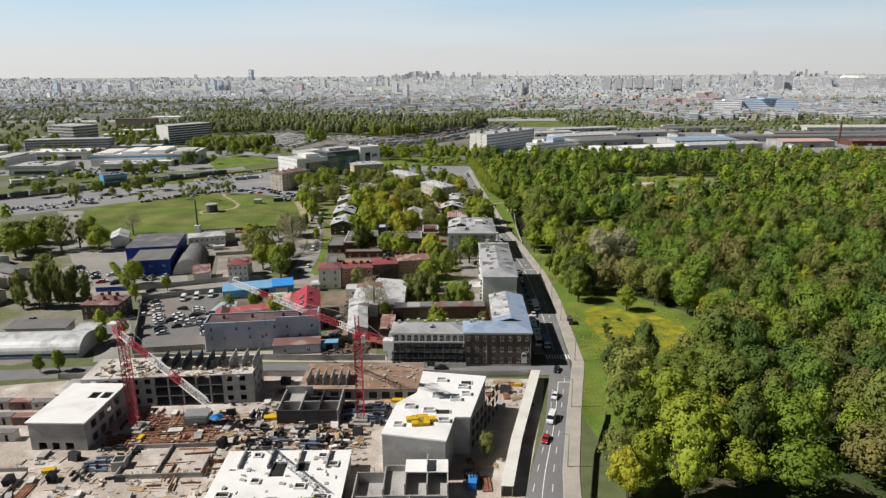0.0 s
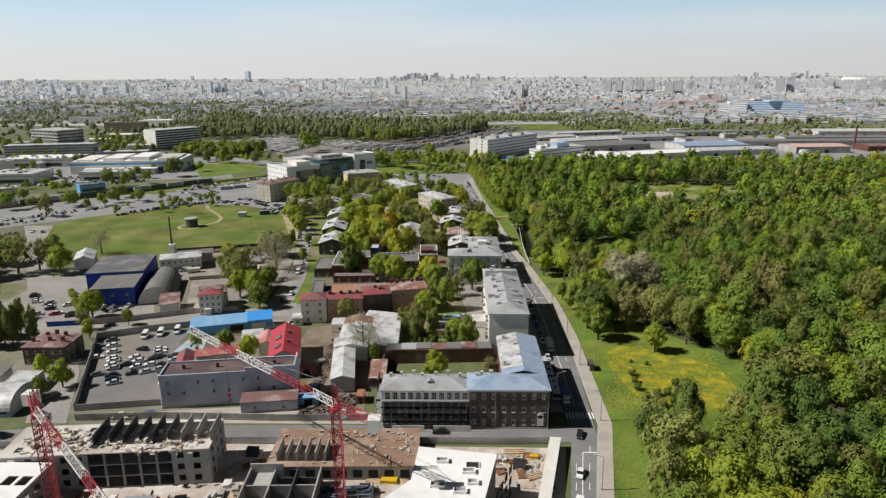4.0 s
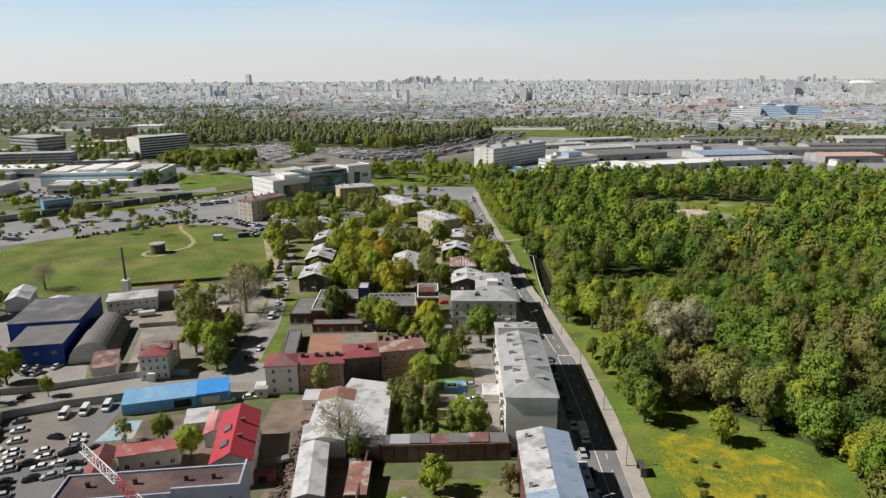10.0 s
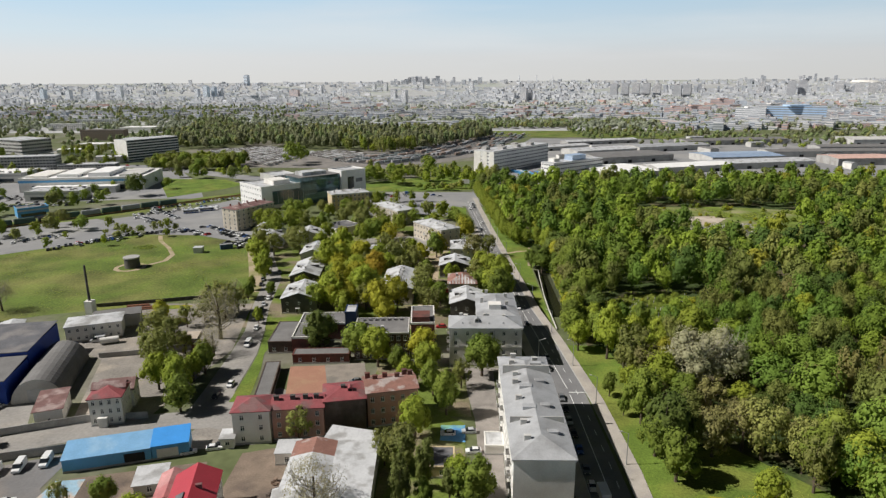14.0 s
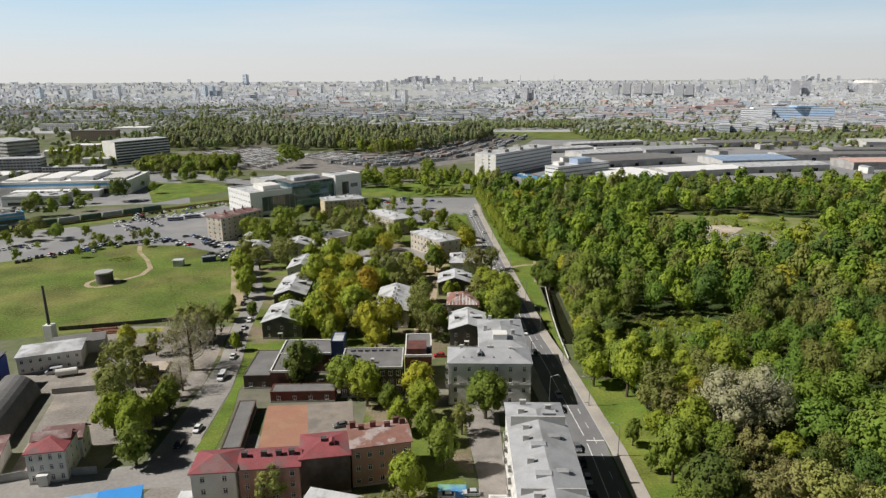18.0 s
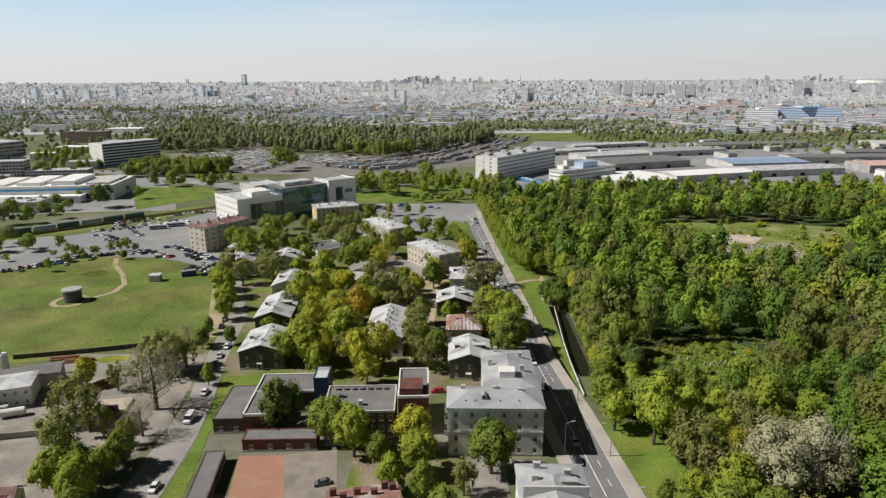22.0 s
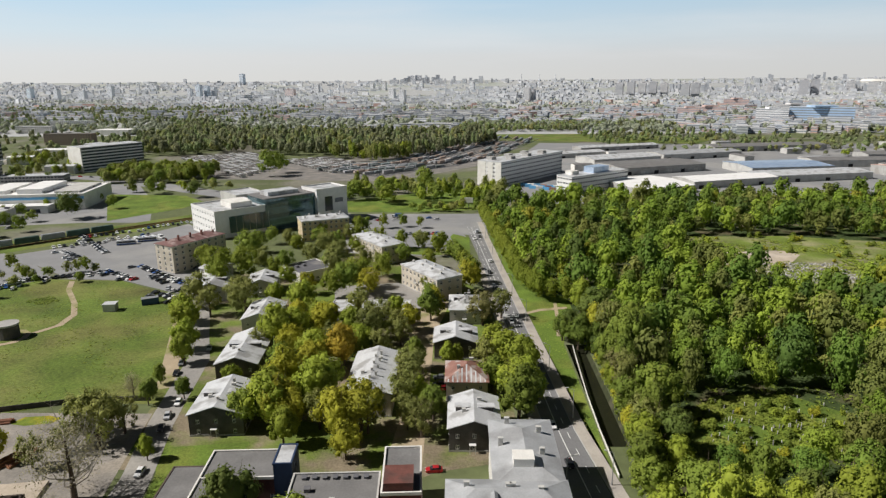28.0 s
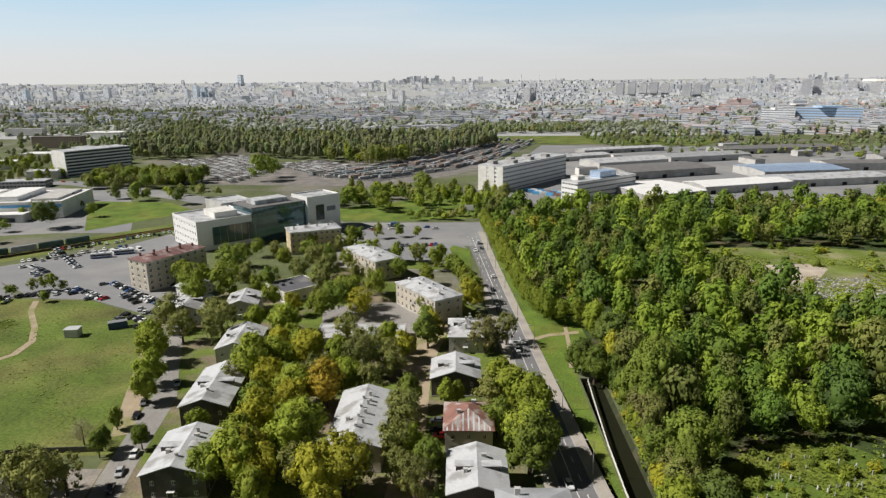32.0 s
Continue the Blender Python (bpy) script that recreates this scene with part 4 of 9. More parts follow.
cottage(-4.2, 452, 0, 12.5, 18, 6.4, ROOFPALE, GREYP, "grey house with a pale patched tin roof", "hip", 2.4, extra=4)
cottage(-75.5, 367.5, 4, 15, 19, 6.6, ROOFPALE, DARKWALL, "dark timber house with a pale stepped tin roof", "gable_y", 2.6, extra=2)
cottage(-80, 400, 4, 13.5, 25, 6.4, ROOFPALE, DARKWALL, "half-ruined house with a broken pale tin roof", "gable_y", 2.6, extra=2)
cottage(-84.5, 440, 4, 13.5, 19, 6.4, ROOFPALE, GREYP, "grey house with a pale stepped tin roof", "gable_y", 2.6)
cottage(-34, 379, 0, 13.6, 29, 7.4, ROOFPALE, BEIGE, "long house with a white tin roof and many vents", "gable_y", 2.2, counts=(3, 7, 3, 7), holes=False, extra=8)
cottage(-118, 478, 6, 13, 18, 6.2, ROOFPALE, GREYP, "old house with a pale tin roof behind trees", "gable_y", 2.4)
cottage(-97, 484, 8, 13, 16, 6.0, ROOFPALE, GREYP, "old house with a grey tin roof behind trees", "gable_y", 2.4)
cottage(-130, 514, -30, 9, 13, 5.0, ROOFPALE, WHITE, "small white house with a pale roof", "gable_x", 2.0, holes=False)
r = house("pavilion", -54, 456, 0, 33, 14, 4, 1, (8, 2, 8, 2), "flat", 0, GREYP, ROOFPALE, "low flat-roofed pale pavilion", win=(1.5, 1.6), parapet=0.25)
r = house("workshop", -77, 503, 43, 19.5, 18, 5.4, 1, (5, 3, 5, 3), "flat", 0, WHITE, ROOFDARK, "low white workshop with a dark flat roof", win=(1.6, 1.4), parapet=0.3)
hatch(r, 4, 10, 5.4, 1.2, 2.2, 0.9, ROOFDARK)
hatch(r, 8, 10, 5.4, 1.2, 2.2, 0.9, ROOFDARK)
for nm, x, y, t, w, d, h, wall, c, lb in (
        ("apartment_block", -28, 503.5, -54, 30.5, 13.5, 10.4, BEIGE, (9, 3, 9, 3), "cream three-storey block with a pale tin roof"),
        ("apartment_block", -61, 563, -54, 34, 14, 10.4, BEIGE, (9, 3, 9, 3), "beige three-storey block with a grey roof")):
    r = house(nm, x, y, t, w, d, h, 3, c, "hip", 1.8, wall, ROOFPALE, lb, win=(1.3, 1.6), trim=WHITE)
    for i in range(7):
        chimney(r, 4 + i * w / 8, 4.5 + (i % 2) * 4.5, h + 1.0, 0.9, 0.7, 1.0, GREYP)
    balcony(r, w * 0.4, 0, 4.2, 0)
    balcony(r, w * 0.7, 0, 7.4, 0)
r = house("apartment_block", -95, 585, 24, 29, 15, 13, 4, (9, 4, 9, 4), "hip", 1.8, YELLOW, ROOFPALE, "yellow four-storey block with a pale roof", win=(1.3, 1.6), trim=WHITE)
for i in range(8):
    chimney(r, 3 + i * 3.3, 5 + (i % 2) * 5, 14.2, 0.9, 0.7, 1.0, GREYP)
r = house("apartment_block", -157.5, 527, -31, 14, 33, 14.6, 5, (3, 8, 3, 8), "hip", 1.6, BEIGE, ROOFBROWN, "five-storey beige block with a brown roof", win=(1.4, 1.6), trim=WHITE)
for i in range(8):
    chimney(r, 4 + (i % 2) * 5, 4 + i * 3.6, 15.8, 0.9, 0.7, 1.0, REDBRICK)

# school of dark brick with flat roofs
r = house("school", -37, 321, 3, 19.5, 15, 10, 3, (8, 3, 8, 3), "flat", 0, BROWN, ROOFFELT, "dark brick school with white framed windows and a flat roof", win=(1.35, 2.0), trim=GREYP, parapet=0.35)
for i in range(7):
    hatch(r, 2.2 + i * 2.3, 12.6, 10, 0.9, 1.2, 0.5, ROOFDARK, "skylight")
hatch(r, 3.5, 8, 10, 1.2, 1.2, 0.9, ROOFDARK)
chimney(r, 10, 4, 10, 1.0, 1.0, 1.3, GREYP)
r = house("school_stair_block", -17, 326.5, 3, 8.5, 17.5, 11.8, 3, (1, 3, 2, 2), "flat", 0, REDBRICK, ROOFFELT, "red brick stair block with a flat felt roof", win=(1.3, 1.6), trim=WHITE, parapet=0.45)
hatch(r, 0.6, 0.6, 11.8, 6.2, 6.5, 2.2, REDBRICK)
house("lift_tower", -42.5, 336, 3, 4.2, 8, 12.6, 3, (0, 1, 0, 0), "flat", 0, mat("dark_blue_cladding", (0.025, 0.045, 0.1), 0.6), ROOFPALE, "narrow tower clad in dark blue panels", "tower", parapet=0.15)
r = house("school_hall", -60.7, 338, 3, 20.2, 11.5, 7, 1, (3, 2, 6, 2), "flat", 0, REDBRICK, ROOFFELT, "low school hall with a felt roof and white parapet", win=(1.5, 1.8), trim=WHITE, parapet=0.4)
part("west_wing", Shape().box(0, 6.2, -13.5, 0, 0, 7, 0, 1), [REDBRICK, ROOFFELT], r)
part("wing_parapet", Shape().box(-0.1, 0.3, -13.6, 0, 6.7, 7.4).box(-0.1, 6.3, -13.6, -13.2, 6.7, 7.4), WHITE, r)
house("school_store", -69.4, 326.5, 3, 8.5, 20, 4.6, 1, (2, 0, 2, 3), "flat", 0, BROWN, ROOFFELT, "low brick store with a grey felt roof", "shed", parapet=0.15)
house("low_workshop", -58.2, 317.5, 3, 19.8, 5.4, 3.6, 1, (4, 0, 0, 0), "flat", 0, REDBRICK, ROOFFELT, "low red brick workshop with a flat roof", "shed", parapet=0.15)
house("garage_row", -62.8, 287.5, 8, 4.9, 26, 2.8, 1, (0, 0, 0, 0), "flat", 0, BROWN, ROOFFELT, "long low garage row with a felt roof", "garage", parapet=0.12)
patch("clay_court", [(-54.5, 292), (-41, 293.5), (-46.7, 316.5), (-58.6, 315.5)], 0.07, COURT, "reddish clay sports court", "court")
patch("school_yard", [(-41, 293.5), (-29, 297), (-33, 319), (-46.7, 316.5)], 0.068, mat("yard_dust", (0.27, 0.235, 0.2), 0.95, var=0.2, scale=0.3, col2=(0.21, 0.19, 0.165), patch=0.12), "sandy school yard beside the court", "yard")

house("brick_hut", -98, 327, 3, 4.4, 5, 3.0, 1, (1, 0, 0, 0), "flat", 0, REDBRICK, ROOFGREY, "small red brick hut with a flat grey roof", "hut", parapet=0.12, cornice=False)

# red-roofed row of old houses
r = house("old_house", -61.5, 266, 7, 10, 9, 10, 3, (2, 2, 2, 2), "hip", 1.8, WHITE, ROOFRED, "white end of an old house with a red roof", win=(1.1, 1.5))
r = house("old_house", -51.3, 268.6, 7, 14, 8.2, 9.2, 3, (4, 0, 4, 0), "gable_x", 1.6, PINK, ROOFRED, "old pinkish house with a red tin roof", win=(1.1, 1.5), cornice=False)
for x in (1, 5.5, 9, 12):
    chimney(r, x, 3.2, 10.2, 1.3, 0.8, 1.6, DARKWALL)
r = house("old_house", -37.4, 271.6, 11, 11.6, 10.5, 10.4, 3, (0, 2, 3, 0), "hip", 1.5, BROWN, ROOFRED, "dark walled old house with a red tin roof", win=(1.1, 1.5))
chimney(r, 5.5, 5, 11.4, 1.2, 1.0, 1.0, DARKWALL)
dormer(r, 7.5, 4.0, 11.4, 1.5, 2, 1.2, 0, ROOFRED)
r = house("old_house", -25.8, 275.4, 14, 14.6, 10.5, 10.8, 3, (5, 2, 5, 0), "gable_x", 1.3, PINK, ROOFRUST, "old pink house with a rusty patched tin roof", win=(1.1, 1.6), cornice=False)
for x, y in ((1, 8), (3, 6), (6, 7), (9.5, 6), (12, 8), (13.5, 7)):
    chimney(r, x, y, 11.8, 1.4, 0.8, 1.5, REDBRICK)
house("porch_shed", -64.5, 264, 5, 3.5, 4, 3.0, 1, (1, 0, 0, 0), "shed", 0.4, WHITE, ROOFPALE, "small white lean-to shed", "shed", plinth=False)

# sheds and workshops
house("metal_shed", -38.6, 208, 8, 7.2, 32, 4.6, 1, (0, 0, 0, 0), "gable_y", 1.1, GREYP, ROOFPALE, "long low shed with a pale metal roof", "shed", cornice=False, over=0.25)
house("metal_shed", -41.2, 231, 2, 10.8, 21, 5.2, 1, (0, 0, 0, 0), "gable_y", 1.4, WHITE, ROOFPALE, "shed with a white sheet roof", "shed", cornice=False, over=0.25)
house("metal_shed", -42, 252, 2, 10.8, 7.5, 5.0, 1, (0, 0, 0, 0), "gable_y", 1.4, WHITE, ROOFRUST, "shed end with a rusty sheet roof", "shed", cornice=False, over=0.25)
house("metal_shed", -30.2, 233.5, 2, 10.2, 26, 4.8, 1, (4, 0, 0, 0), "shed", 0.7, GREYP, ROOFPALE, "shed with a smooth grey metal roof", "shed", cornice=False, over=0.2)
house("metal_shed", -36, 262, -14, 13, 6.5, 4.0, 1, (3, 0, 0, 0), "shed", 0.8, WHITE, ROOFPALE, "low shed with a white sheet roof", "shed", cornice=False, over=0.2)
house("metal_shed", -47.5, 256.5, 4, 6, 6, 3.4, 1, (1, 1, 0, 0), "shed", 0.3, WHITE, ROOFPALE, "small white shed with a flat roof", "shed", cornice=False, over=0.2)
house("rusty_shed", -27, 211, 2, 5, 12, 3.6, 1, (0, 0, 0, 0), "shed", 0.8, BROWN, ROOFRUST, "old shed with a rusty sheet roof", "shed", cornice=False, over=0.2)
for i in range(7):
    house("lean_to", -23.5 + i * 5.2, 230.4 + i * 0.28, 1.5, 5.1, 3.0, 4.7 + (i % 3) * 0.12, 1, (0, 0, 0, 0), "shed", 0.9, REDBRICK, (ROOFFELT, ROOFGREY, ROOFFELT, ROOFBROWN, ROOFFELT, ROOFBROWN, ROOFFELT)[i], ("lean-to shed with a grey tin roof behind a wall", "lean-to shed with a grey tin roof behind a wall", "lean-to shed with a grey tin roof behind a wall", "lean-to shed with a brown tin roof behind a wall", "lean-to shed with a dark felt roof behind a wall", "lean-to shed with a brown tin roof behind a wall", "lean-to shed with a dark felt roof behind a wall")[i], "shed", cornice=False, plinth=False, over=0.1)
house("yard_hut", -7.2, 251.5, 0, 6.2, 9, 3.4, 1, (1, 1, 0, 0), "flat", 0, YELLOW, ROOFDARK, "small ochre hut with a dark flat roof", "hut", parapet=0.1)
r = house("red_hall", -60.6, 217, 12, 9.6, 24.5, 7.2, 2, (2, 4, 2, 4), "gable_y", 2.8, WHITE, ROOFBRIGHT, "hall with a bright red gable roof", "hall", win=(1, 1.3), cornice=False)
for k in (5.5, 13):
    s = Shape().box(-1.0, 1.0, -1.3, 1.3, -0.5, 0.45)
    part("skylight", s, ROOFDARK, r, m=pose(2.8, k, 9.1, 0, -26, 0))
for y in (8, 16):
    chimney(r, 6.3, y, 9.2, 1.4, 0.6, 1.0, ROOFRED)
house("pink_roof_hut", -69.6, 235.5, 12, 5.2, 11, 4.0, 1, (0, 0, 0, 1), "gable_y", 1.4, GREYP, mat("faded_red_roof", (0.42, 0.15, 0.15), 0.6, col2=(0.5, 0.25, 0.24)), "hut with a faded red roof", "hut", cornice=False)
house("sheet_hut", -78, 243, 14, 7, 7, 3.0, 1, (1, 0, 0, 0), "shed", 0.6, GREYP, ROOFPALE, "open hut under a pale sheet roof", "hut", cornice=False)
r = house("commercial_building", -87.6, 197.6, 8, 39.6, 9.5, 10.4, 3, (9, 0, 4, 0), "flat", 0, BLUEGREY, mat("dark_maroon_roof", (0.1, 0.07, 0.07), 0.8, col2=(0.16, 0.11, 0.1), patch=0.12), "bluish grey rendered building with a stepped parapet", "building", win=(0.9, 1.4), parapet=0.5, frame=GREYP,
          skip={(0, i, f) for i in range(9) for f in range(3) if (i + f) % 3 == 0 or f == 0 and i != 4})
part("raised_parapet", Shape().box(25, 39.7, -0.12, 0.3, 10.5, 12.0).box(39.3, 39.72, 0.3, 9.5, 10.5, 12.0), BLUEGREY, r)
for x in (6, 16, 27, 33):
    chimney(r, x, 5, 10.6, 0.8, 0.6, 1.1, REDBRICK)
house("front_annex", -63, 195, 8, 16.5, 4.6, 3.4, 1, (2, 0, 0, 0), "shed", 0.9, BLUEGREY, ROOFBROWN, "low bluish grey annex with a dark red lean-to roof", "annex", cornice=False, over=0.15)
r = house("red_roof_wing", -89.5, 211, 16, 4.6, 15, 5.2, 1, (1, 3, 1, 3), "gable_y", 1.7, WHITE, ROOFRED, "low white wing with a red roof", "shed", cornice=False)
r = house("red_roof_wing", -87, 223.4, 17, 14.5, 5, 5.0, 1, (4, 0, 4, 0), "gable_x", 1.6, WHITE, mat("worn_red_roof", (0.44, 0.13, 0.12), 0.6, col2=(0.5, 0.36, 0.34), patch=0.2, cut=(0.5, 0.62)), "low white wing with a worn red roof", "shed", cornice=False)
r = house("blue_shed", -101, 252.2, 17, 21, 7.4, 3.6, 1, (0, 0, 0, 0), "shed", 1.3, BLUEPANEL, ROOFSKY, "long shed with a blue sheet roof", "shed", cornice=False, over=0.2)
# black panel on the wall imitates the unlit gateway
part("gate", Shape().box(14.5, 19.5, -0.06, 0.02, 0, 3.0), DARK, r, "gateway drawn as a black panel for its shade")
r = house("blue_shed", -80.7, 258.4, 17, 9.2, 7.2, 3.9, 1, (0, 0, 0, 0), "shed", 1.3, BLUEPANEL, ROOFCYAN, "shed with a bright blue sheet roof", "shed", cornice=False, over=0.2)
part("gate", Shape().box(1.2, 6.5, -0.06, 0.02, 0, 3.0), WHITE, r, "white roller gate")
patch("blue_court", [(-102, 238), (-92, 240), (-94, 250), (-101, 249)], 0.06, mat("faded_blue_ground", (0.3, 0.45, 0.55), 0.9, col2=(0.5, 0.4, 0.32), patch=0.2), "faded blue and tan painted yard", "yard")

# yard buildings beside the meadow
r = house("white_house", -149.6, 335, 22, 19.5, 11, 6.6, 2, (7, 3, 5, 3), "hip", 1.0, WHITE, ROOFPALE, "white two-storey boiler house with a pale roof", win=(1, 1.3))
r = thing("boiler_chimney", -155.5, 363, 0, 0, "tall thin dark chimney on a white block", "chimney")
part("base_block", Shape().box(-1.6, 1.6, -1.6, 1.6, 0, 7.5), WHITE, r)
part("shaft", Shape().tube((0, 0, 7), (0, 0, 23), 0.55, 0.42, 10), DARKWALL, r)
house("grey_shed", -146, 348.5, 22, 17, 8, 5, 1, (0, 0, 0, 0), "gable_x", 1.4, GREYP, ROOFFELT, "grey shed with a felt roof", "shed", cornice=False)
house("white_shed", -176, 333, 24, 8, 14, 4, 1, (0, 0, 0, 0), "gable_y", 1.0, WHITE, ROOFPALE, "white shed with a pale roof", "shed", cornice=False)
house("white_shed", -196, 338, 24, 9, 18, 5, 1, (0, 0, 0, 0), "gable_y", 2.2, WHITE, ROOFPALE, "white shed with a rounded pale roof", "shed", cornice=False)
r = thing("hangar", -131.5, 289.5, 0, 17, "dark grey arched steel hangar with a pale front", "hangar")
s, arc = Shape(), [(7.4 * math.cos(a / 16 * math.pi), 7.6 * math.sin(a / 16 * math.pi)) for a in range(17)]
for j in range(37):
    s.v += [(a * (1 + 0.008 * (j % 2)), j * 0.9, b * (1 + 0.008 * (j % 2))) for a, b in arc]
for j in range(36):
    for i in range(16):
        s.f.append((j * 17 + i, j * 17 + 17 + i, j * 17 + 18 + i, j * 17 + i + 1))
        s.s.append(0)
part("vault", s, ROOFFELT, r)
part("end_wall", Shape().face([(a, 0.1, b) for a, b in arc[::-1]]), GREYP, r)
part("end_wall", Shape().face([(a, 32.3, b) for a, b in arc]), GREYP, r)
part("gate", Shape().box(-2.6, 2.6, 0, 0.08, 0, 4.4), STEEL, r, "grey sliding gate")
r = house("blue_warehouse", -156.5, 283.5, 12, 17.5, 17, 8.2, 2, (3, 0, 0, 0), "shed", 0.9, BLUEWALL, ROOFFELT, "blue clad warehouse with a grey roof", "warehouse", win=(1.6, 1.0), cornice=False, over=0.2, skip={(0, 0, 0), (0, 1, 0), (0, 2, 0)})
r = house("blue_warehouse", -167, 299.2, 12, 24.5, 26, 10.4, 1, (0, 0, 0, 0), "shed", 0.8, BLUEWALL, ROOFDARK, "tall blue clad warehouse with a dark roof", "warehouse", cornice=False, over=0.25)
r = house("old_house", -106.3, 275, 13, 8.8, 9.5, 8.8, 3, (4, 3, 2, 2), "hip", 1.5, WHITE, ROOFRED, "white three-storey house with a patched red roof", win=(0.9, 1.5))
part("cross_roof", roof_shape("gable_x", 9.2, 3.6, 9.3, 1.5, 0.2, x0=-0.2, y0=4.6), ROOFBROWN, r, "faded brown roof ridge")
part("entrance_bay", Shape().box(2.4, 4.6, -1.4, 0, 0, 2.9).box(2.2, 4.8, -1.6, 0, 2.9, 3.1), WHITE, r)
house("old_house", -108.5, 284.5, 13, 9.5, 6.5, 6.0, 2, (0, 2, 2, 0), "gable_x", 2.6, WHITE, ROOFBROWN, "rear house with a steep brown roof", cornice=False)
house("white_garage", -123, 275, 21, 7.4, 12, 4.4, 1, (1, 1, 1, 0), "shed", 0.9, WHITE, ROOFBROWN, "small white house with a brown roof", win=(0.8, 1.0), cornice=False)
rh = house("ruined_house", -149, 227, 2, 14.5, 12, 6.8, 2, (5, 3, 4, 3), "hip", 1.6, BROWN, ROOFBROWN, "old brown house with a ragged roof", win=(1, 1.3), cornice=False)
for x, y in ((2.5, 3), (5, 7.5), (8, 3.4), (11, 8), (12.4, 3.6), (7, 9.6)):
    chimney(rh, x, y, 8.0, 1.1, 0.7, 1.1, REDBRICK)
r = thing("arched_shed", -182, 188.6, 0, 4, "long shed with a white barrel roof and pale blue wall", "shed")
s, arc = Shape(), [(7.2 - 7.4 * math.cos(a / 14 * math.pi), 2.0 + 4.6 * math.sin(a / 14 * math.pi)) for a in range(15)]
for j in range(27):
    s.v += [(j * 2.0, a, b) for a, b in arc]
for j in range(26):
    for i in range(14):
        s.f.append((j * 15 + i, j * 15 + 15 + i, j * 15 + 16 + i, j * 15 + i + 1))
        s.s.append(0)
part("vault", s, ROOFPALE, r)
for e in (0.0, 52.0):
    part("end_wall", Shape().face([(e, a, b) for a, b in arc] + [(e, 14.6, 0), (e, -0.2, 0)]), GREYP, r)
part("wall", Shape().box(0, 52, -0.1, 0.1, 0, 2.1).box(0, 52, 14.3, 14.5, 0, 2.1), mat("pale_blue_sheet", (0.28, 0.38, 0.55), 0.6), r)
part("window_band", Shape().box(1, 51, -0.16, -0.1, 1.1, 1.8), GLASS, r)
house("grey_shed", -168, 209, 4, 22, 7, 3.6, 1, (0, 0, 0, 0), "shed", 0.8, GREYP, ROOFFELT, "low grey shed with a felt roof", "shed", cornice=False)
house("grey_shed", -141, 206, 8, 8, 8, 4.2, 1, (0, 0, 0, 0), "flat", 0, GREYP, ROOFPALE, "square grey shed with a pale roof", "shed", parapet=0.1)
for x, y, t, w, d, h, c, lb in ((-232, 286, -25, 22, 9, 4, ROOFFELT, "low yard shed with a grey felt roof"), (-226, 268, -25, 16, 8, 4, ROOFBROWN, "low yard shed with a brown roof"), (-262, 352, -30, 18, 9, 4, ROOFFELT, "old yard shed with a grey roof"), (-280, 335, -30, 20, 10, 4.5, ROOFPALE, "yard shed with a pale roof"), (-250, 305, -28, 14, 9, 4, ROOFGREY, "small yard shed with a grey roof"), (-212, 246, -20, 14, 9, 5, ROOFRUST, "old house with a rusty roof")):
    house("yard_shed", x, y, t, w, d, h, 1, (2, 1, 0, 0), "gable_x", 1.3, GREYP, c, lb, "shed", cornice=False)
house("brown_barn", -205, 205, 10, 16, 26, 5.5, 1, (0, 0, 0, 0), "gable_y", 3.0, GREYP, ROOFBROWN, "barn with a brown gable roof", "barn", cornice=False)
r = thing("concrete_tank", -175, 437.5, 0, 0, "round dark concrete tank with a pale rim", "tank")
part("drum", Shape().tube((0, 0, 0), (0, 0, 5.2), 3.9, 3.8, 20), DARKWALL, r)
part("rim", Shape().tube((0, 0, 5.2), (0, 0, 5.9), 4.2, 4.2, 20), CONCRETE, r, "pale concrete rim")
r = thing("kiosk", -153, 465, 0, 8, "small pale brick transformer hut", "hut")
part("body", Shape().box(0, 5, 0, 4, 0, 3.2), GREYP, r)
part("roof", Shape().box(-0.25, 5.25, -0.25, 4.25, 3.2, 3.45), ROOFPALE, r)
r = thing("container", -140, 473, 0.05, 28, "dark blue steel container", "container")
part("body", Shape().box(0, 7, 0, 3, 0, 2.8), mat("dark_blue_steel", (0.04, 0.07, 0.14), 0.6), r)
part("roof", Shape().box(-0.05, 7.05, -0.05, 3.05, 2.8, 2.9), STEEL, r)

# ---- building site ----
patch("site_ground", [(-135, 100), (15, 100), (20, 128), (27, 160), (30, 178), (-60, 179), (-125, 175), (-150, 170)], 0.03, SITE, "dusty building site ground", "ground")
SRNG = np.random.default_rng(21)


def lattice(s, p, q, wide, n, r, slot=0, tri=False):
    """Chords and diagonals from p to q."""
    p, q = Vector(p), Vector(q)
    d = (q - p).normalized()
    u = d.cross(Vector((0, 0, 1)) if abs(d.z) < 0.9 else Vector((1, 0, 0))).normalized()
    w = u.cross(d)
    w = w if w.z >= 0 else -w
    off = [u * wide / 2, -u * wide / 2, w * wide] if tri else [(u + w) * wide / 2, (u - w) * wide / 2, (-u - w) * wide / 2, (w - u) * wide / 2]
    for o in off:
        s.tube(p + o, q + o, r, r, 4, slot)
    for i in range(n):
        a, b = p.lerp(q, i / n), p.lerp(q, (i + 1) / n)
        for j in range(len(off)):
            k = (j + 1) % len(off)
            s.tube(a + off[j], b + off[k] if i % 2 else a + off[k], r * 0.6, r * 0.6, 3, slot)
            s.tube((b if i % 2 else a) + off[j], (a if i % 2 else b) + off[k], r * 0.6, r * 0.6, 3, slot)


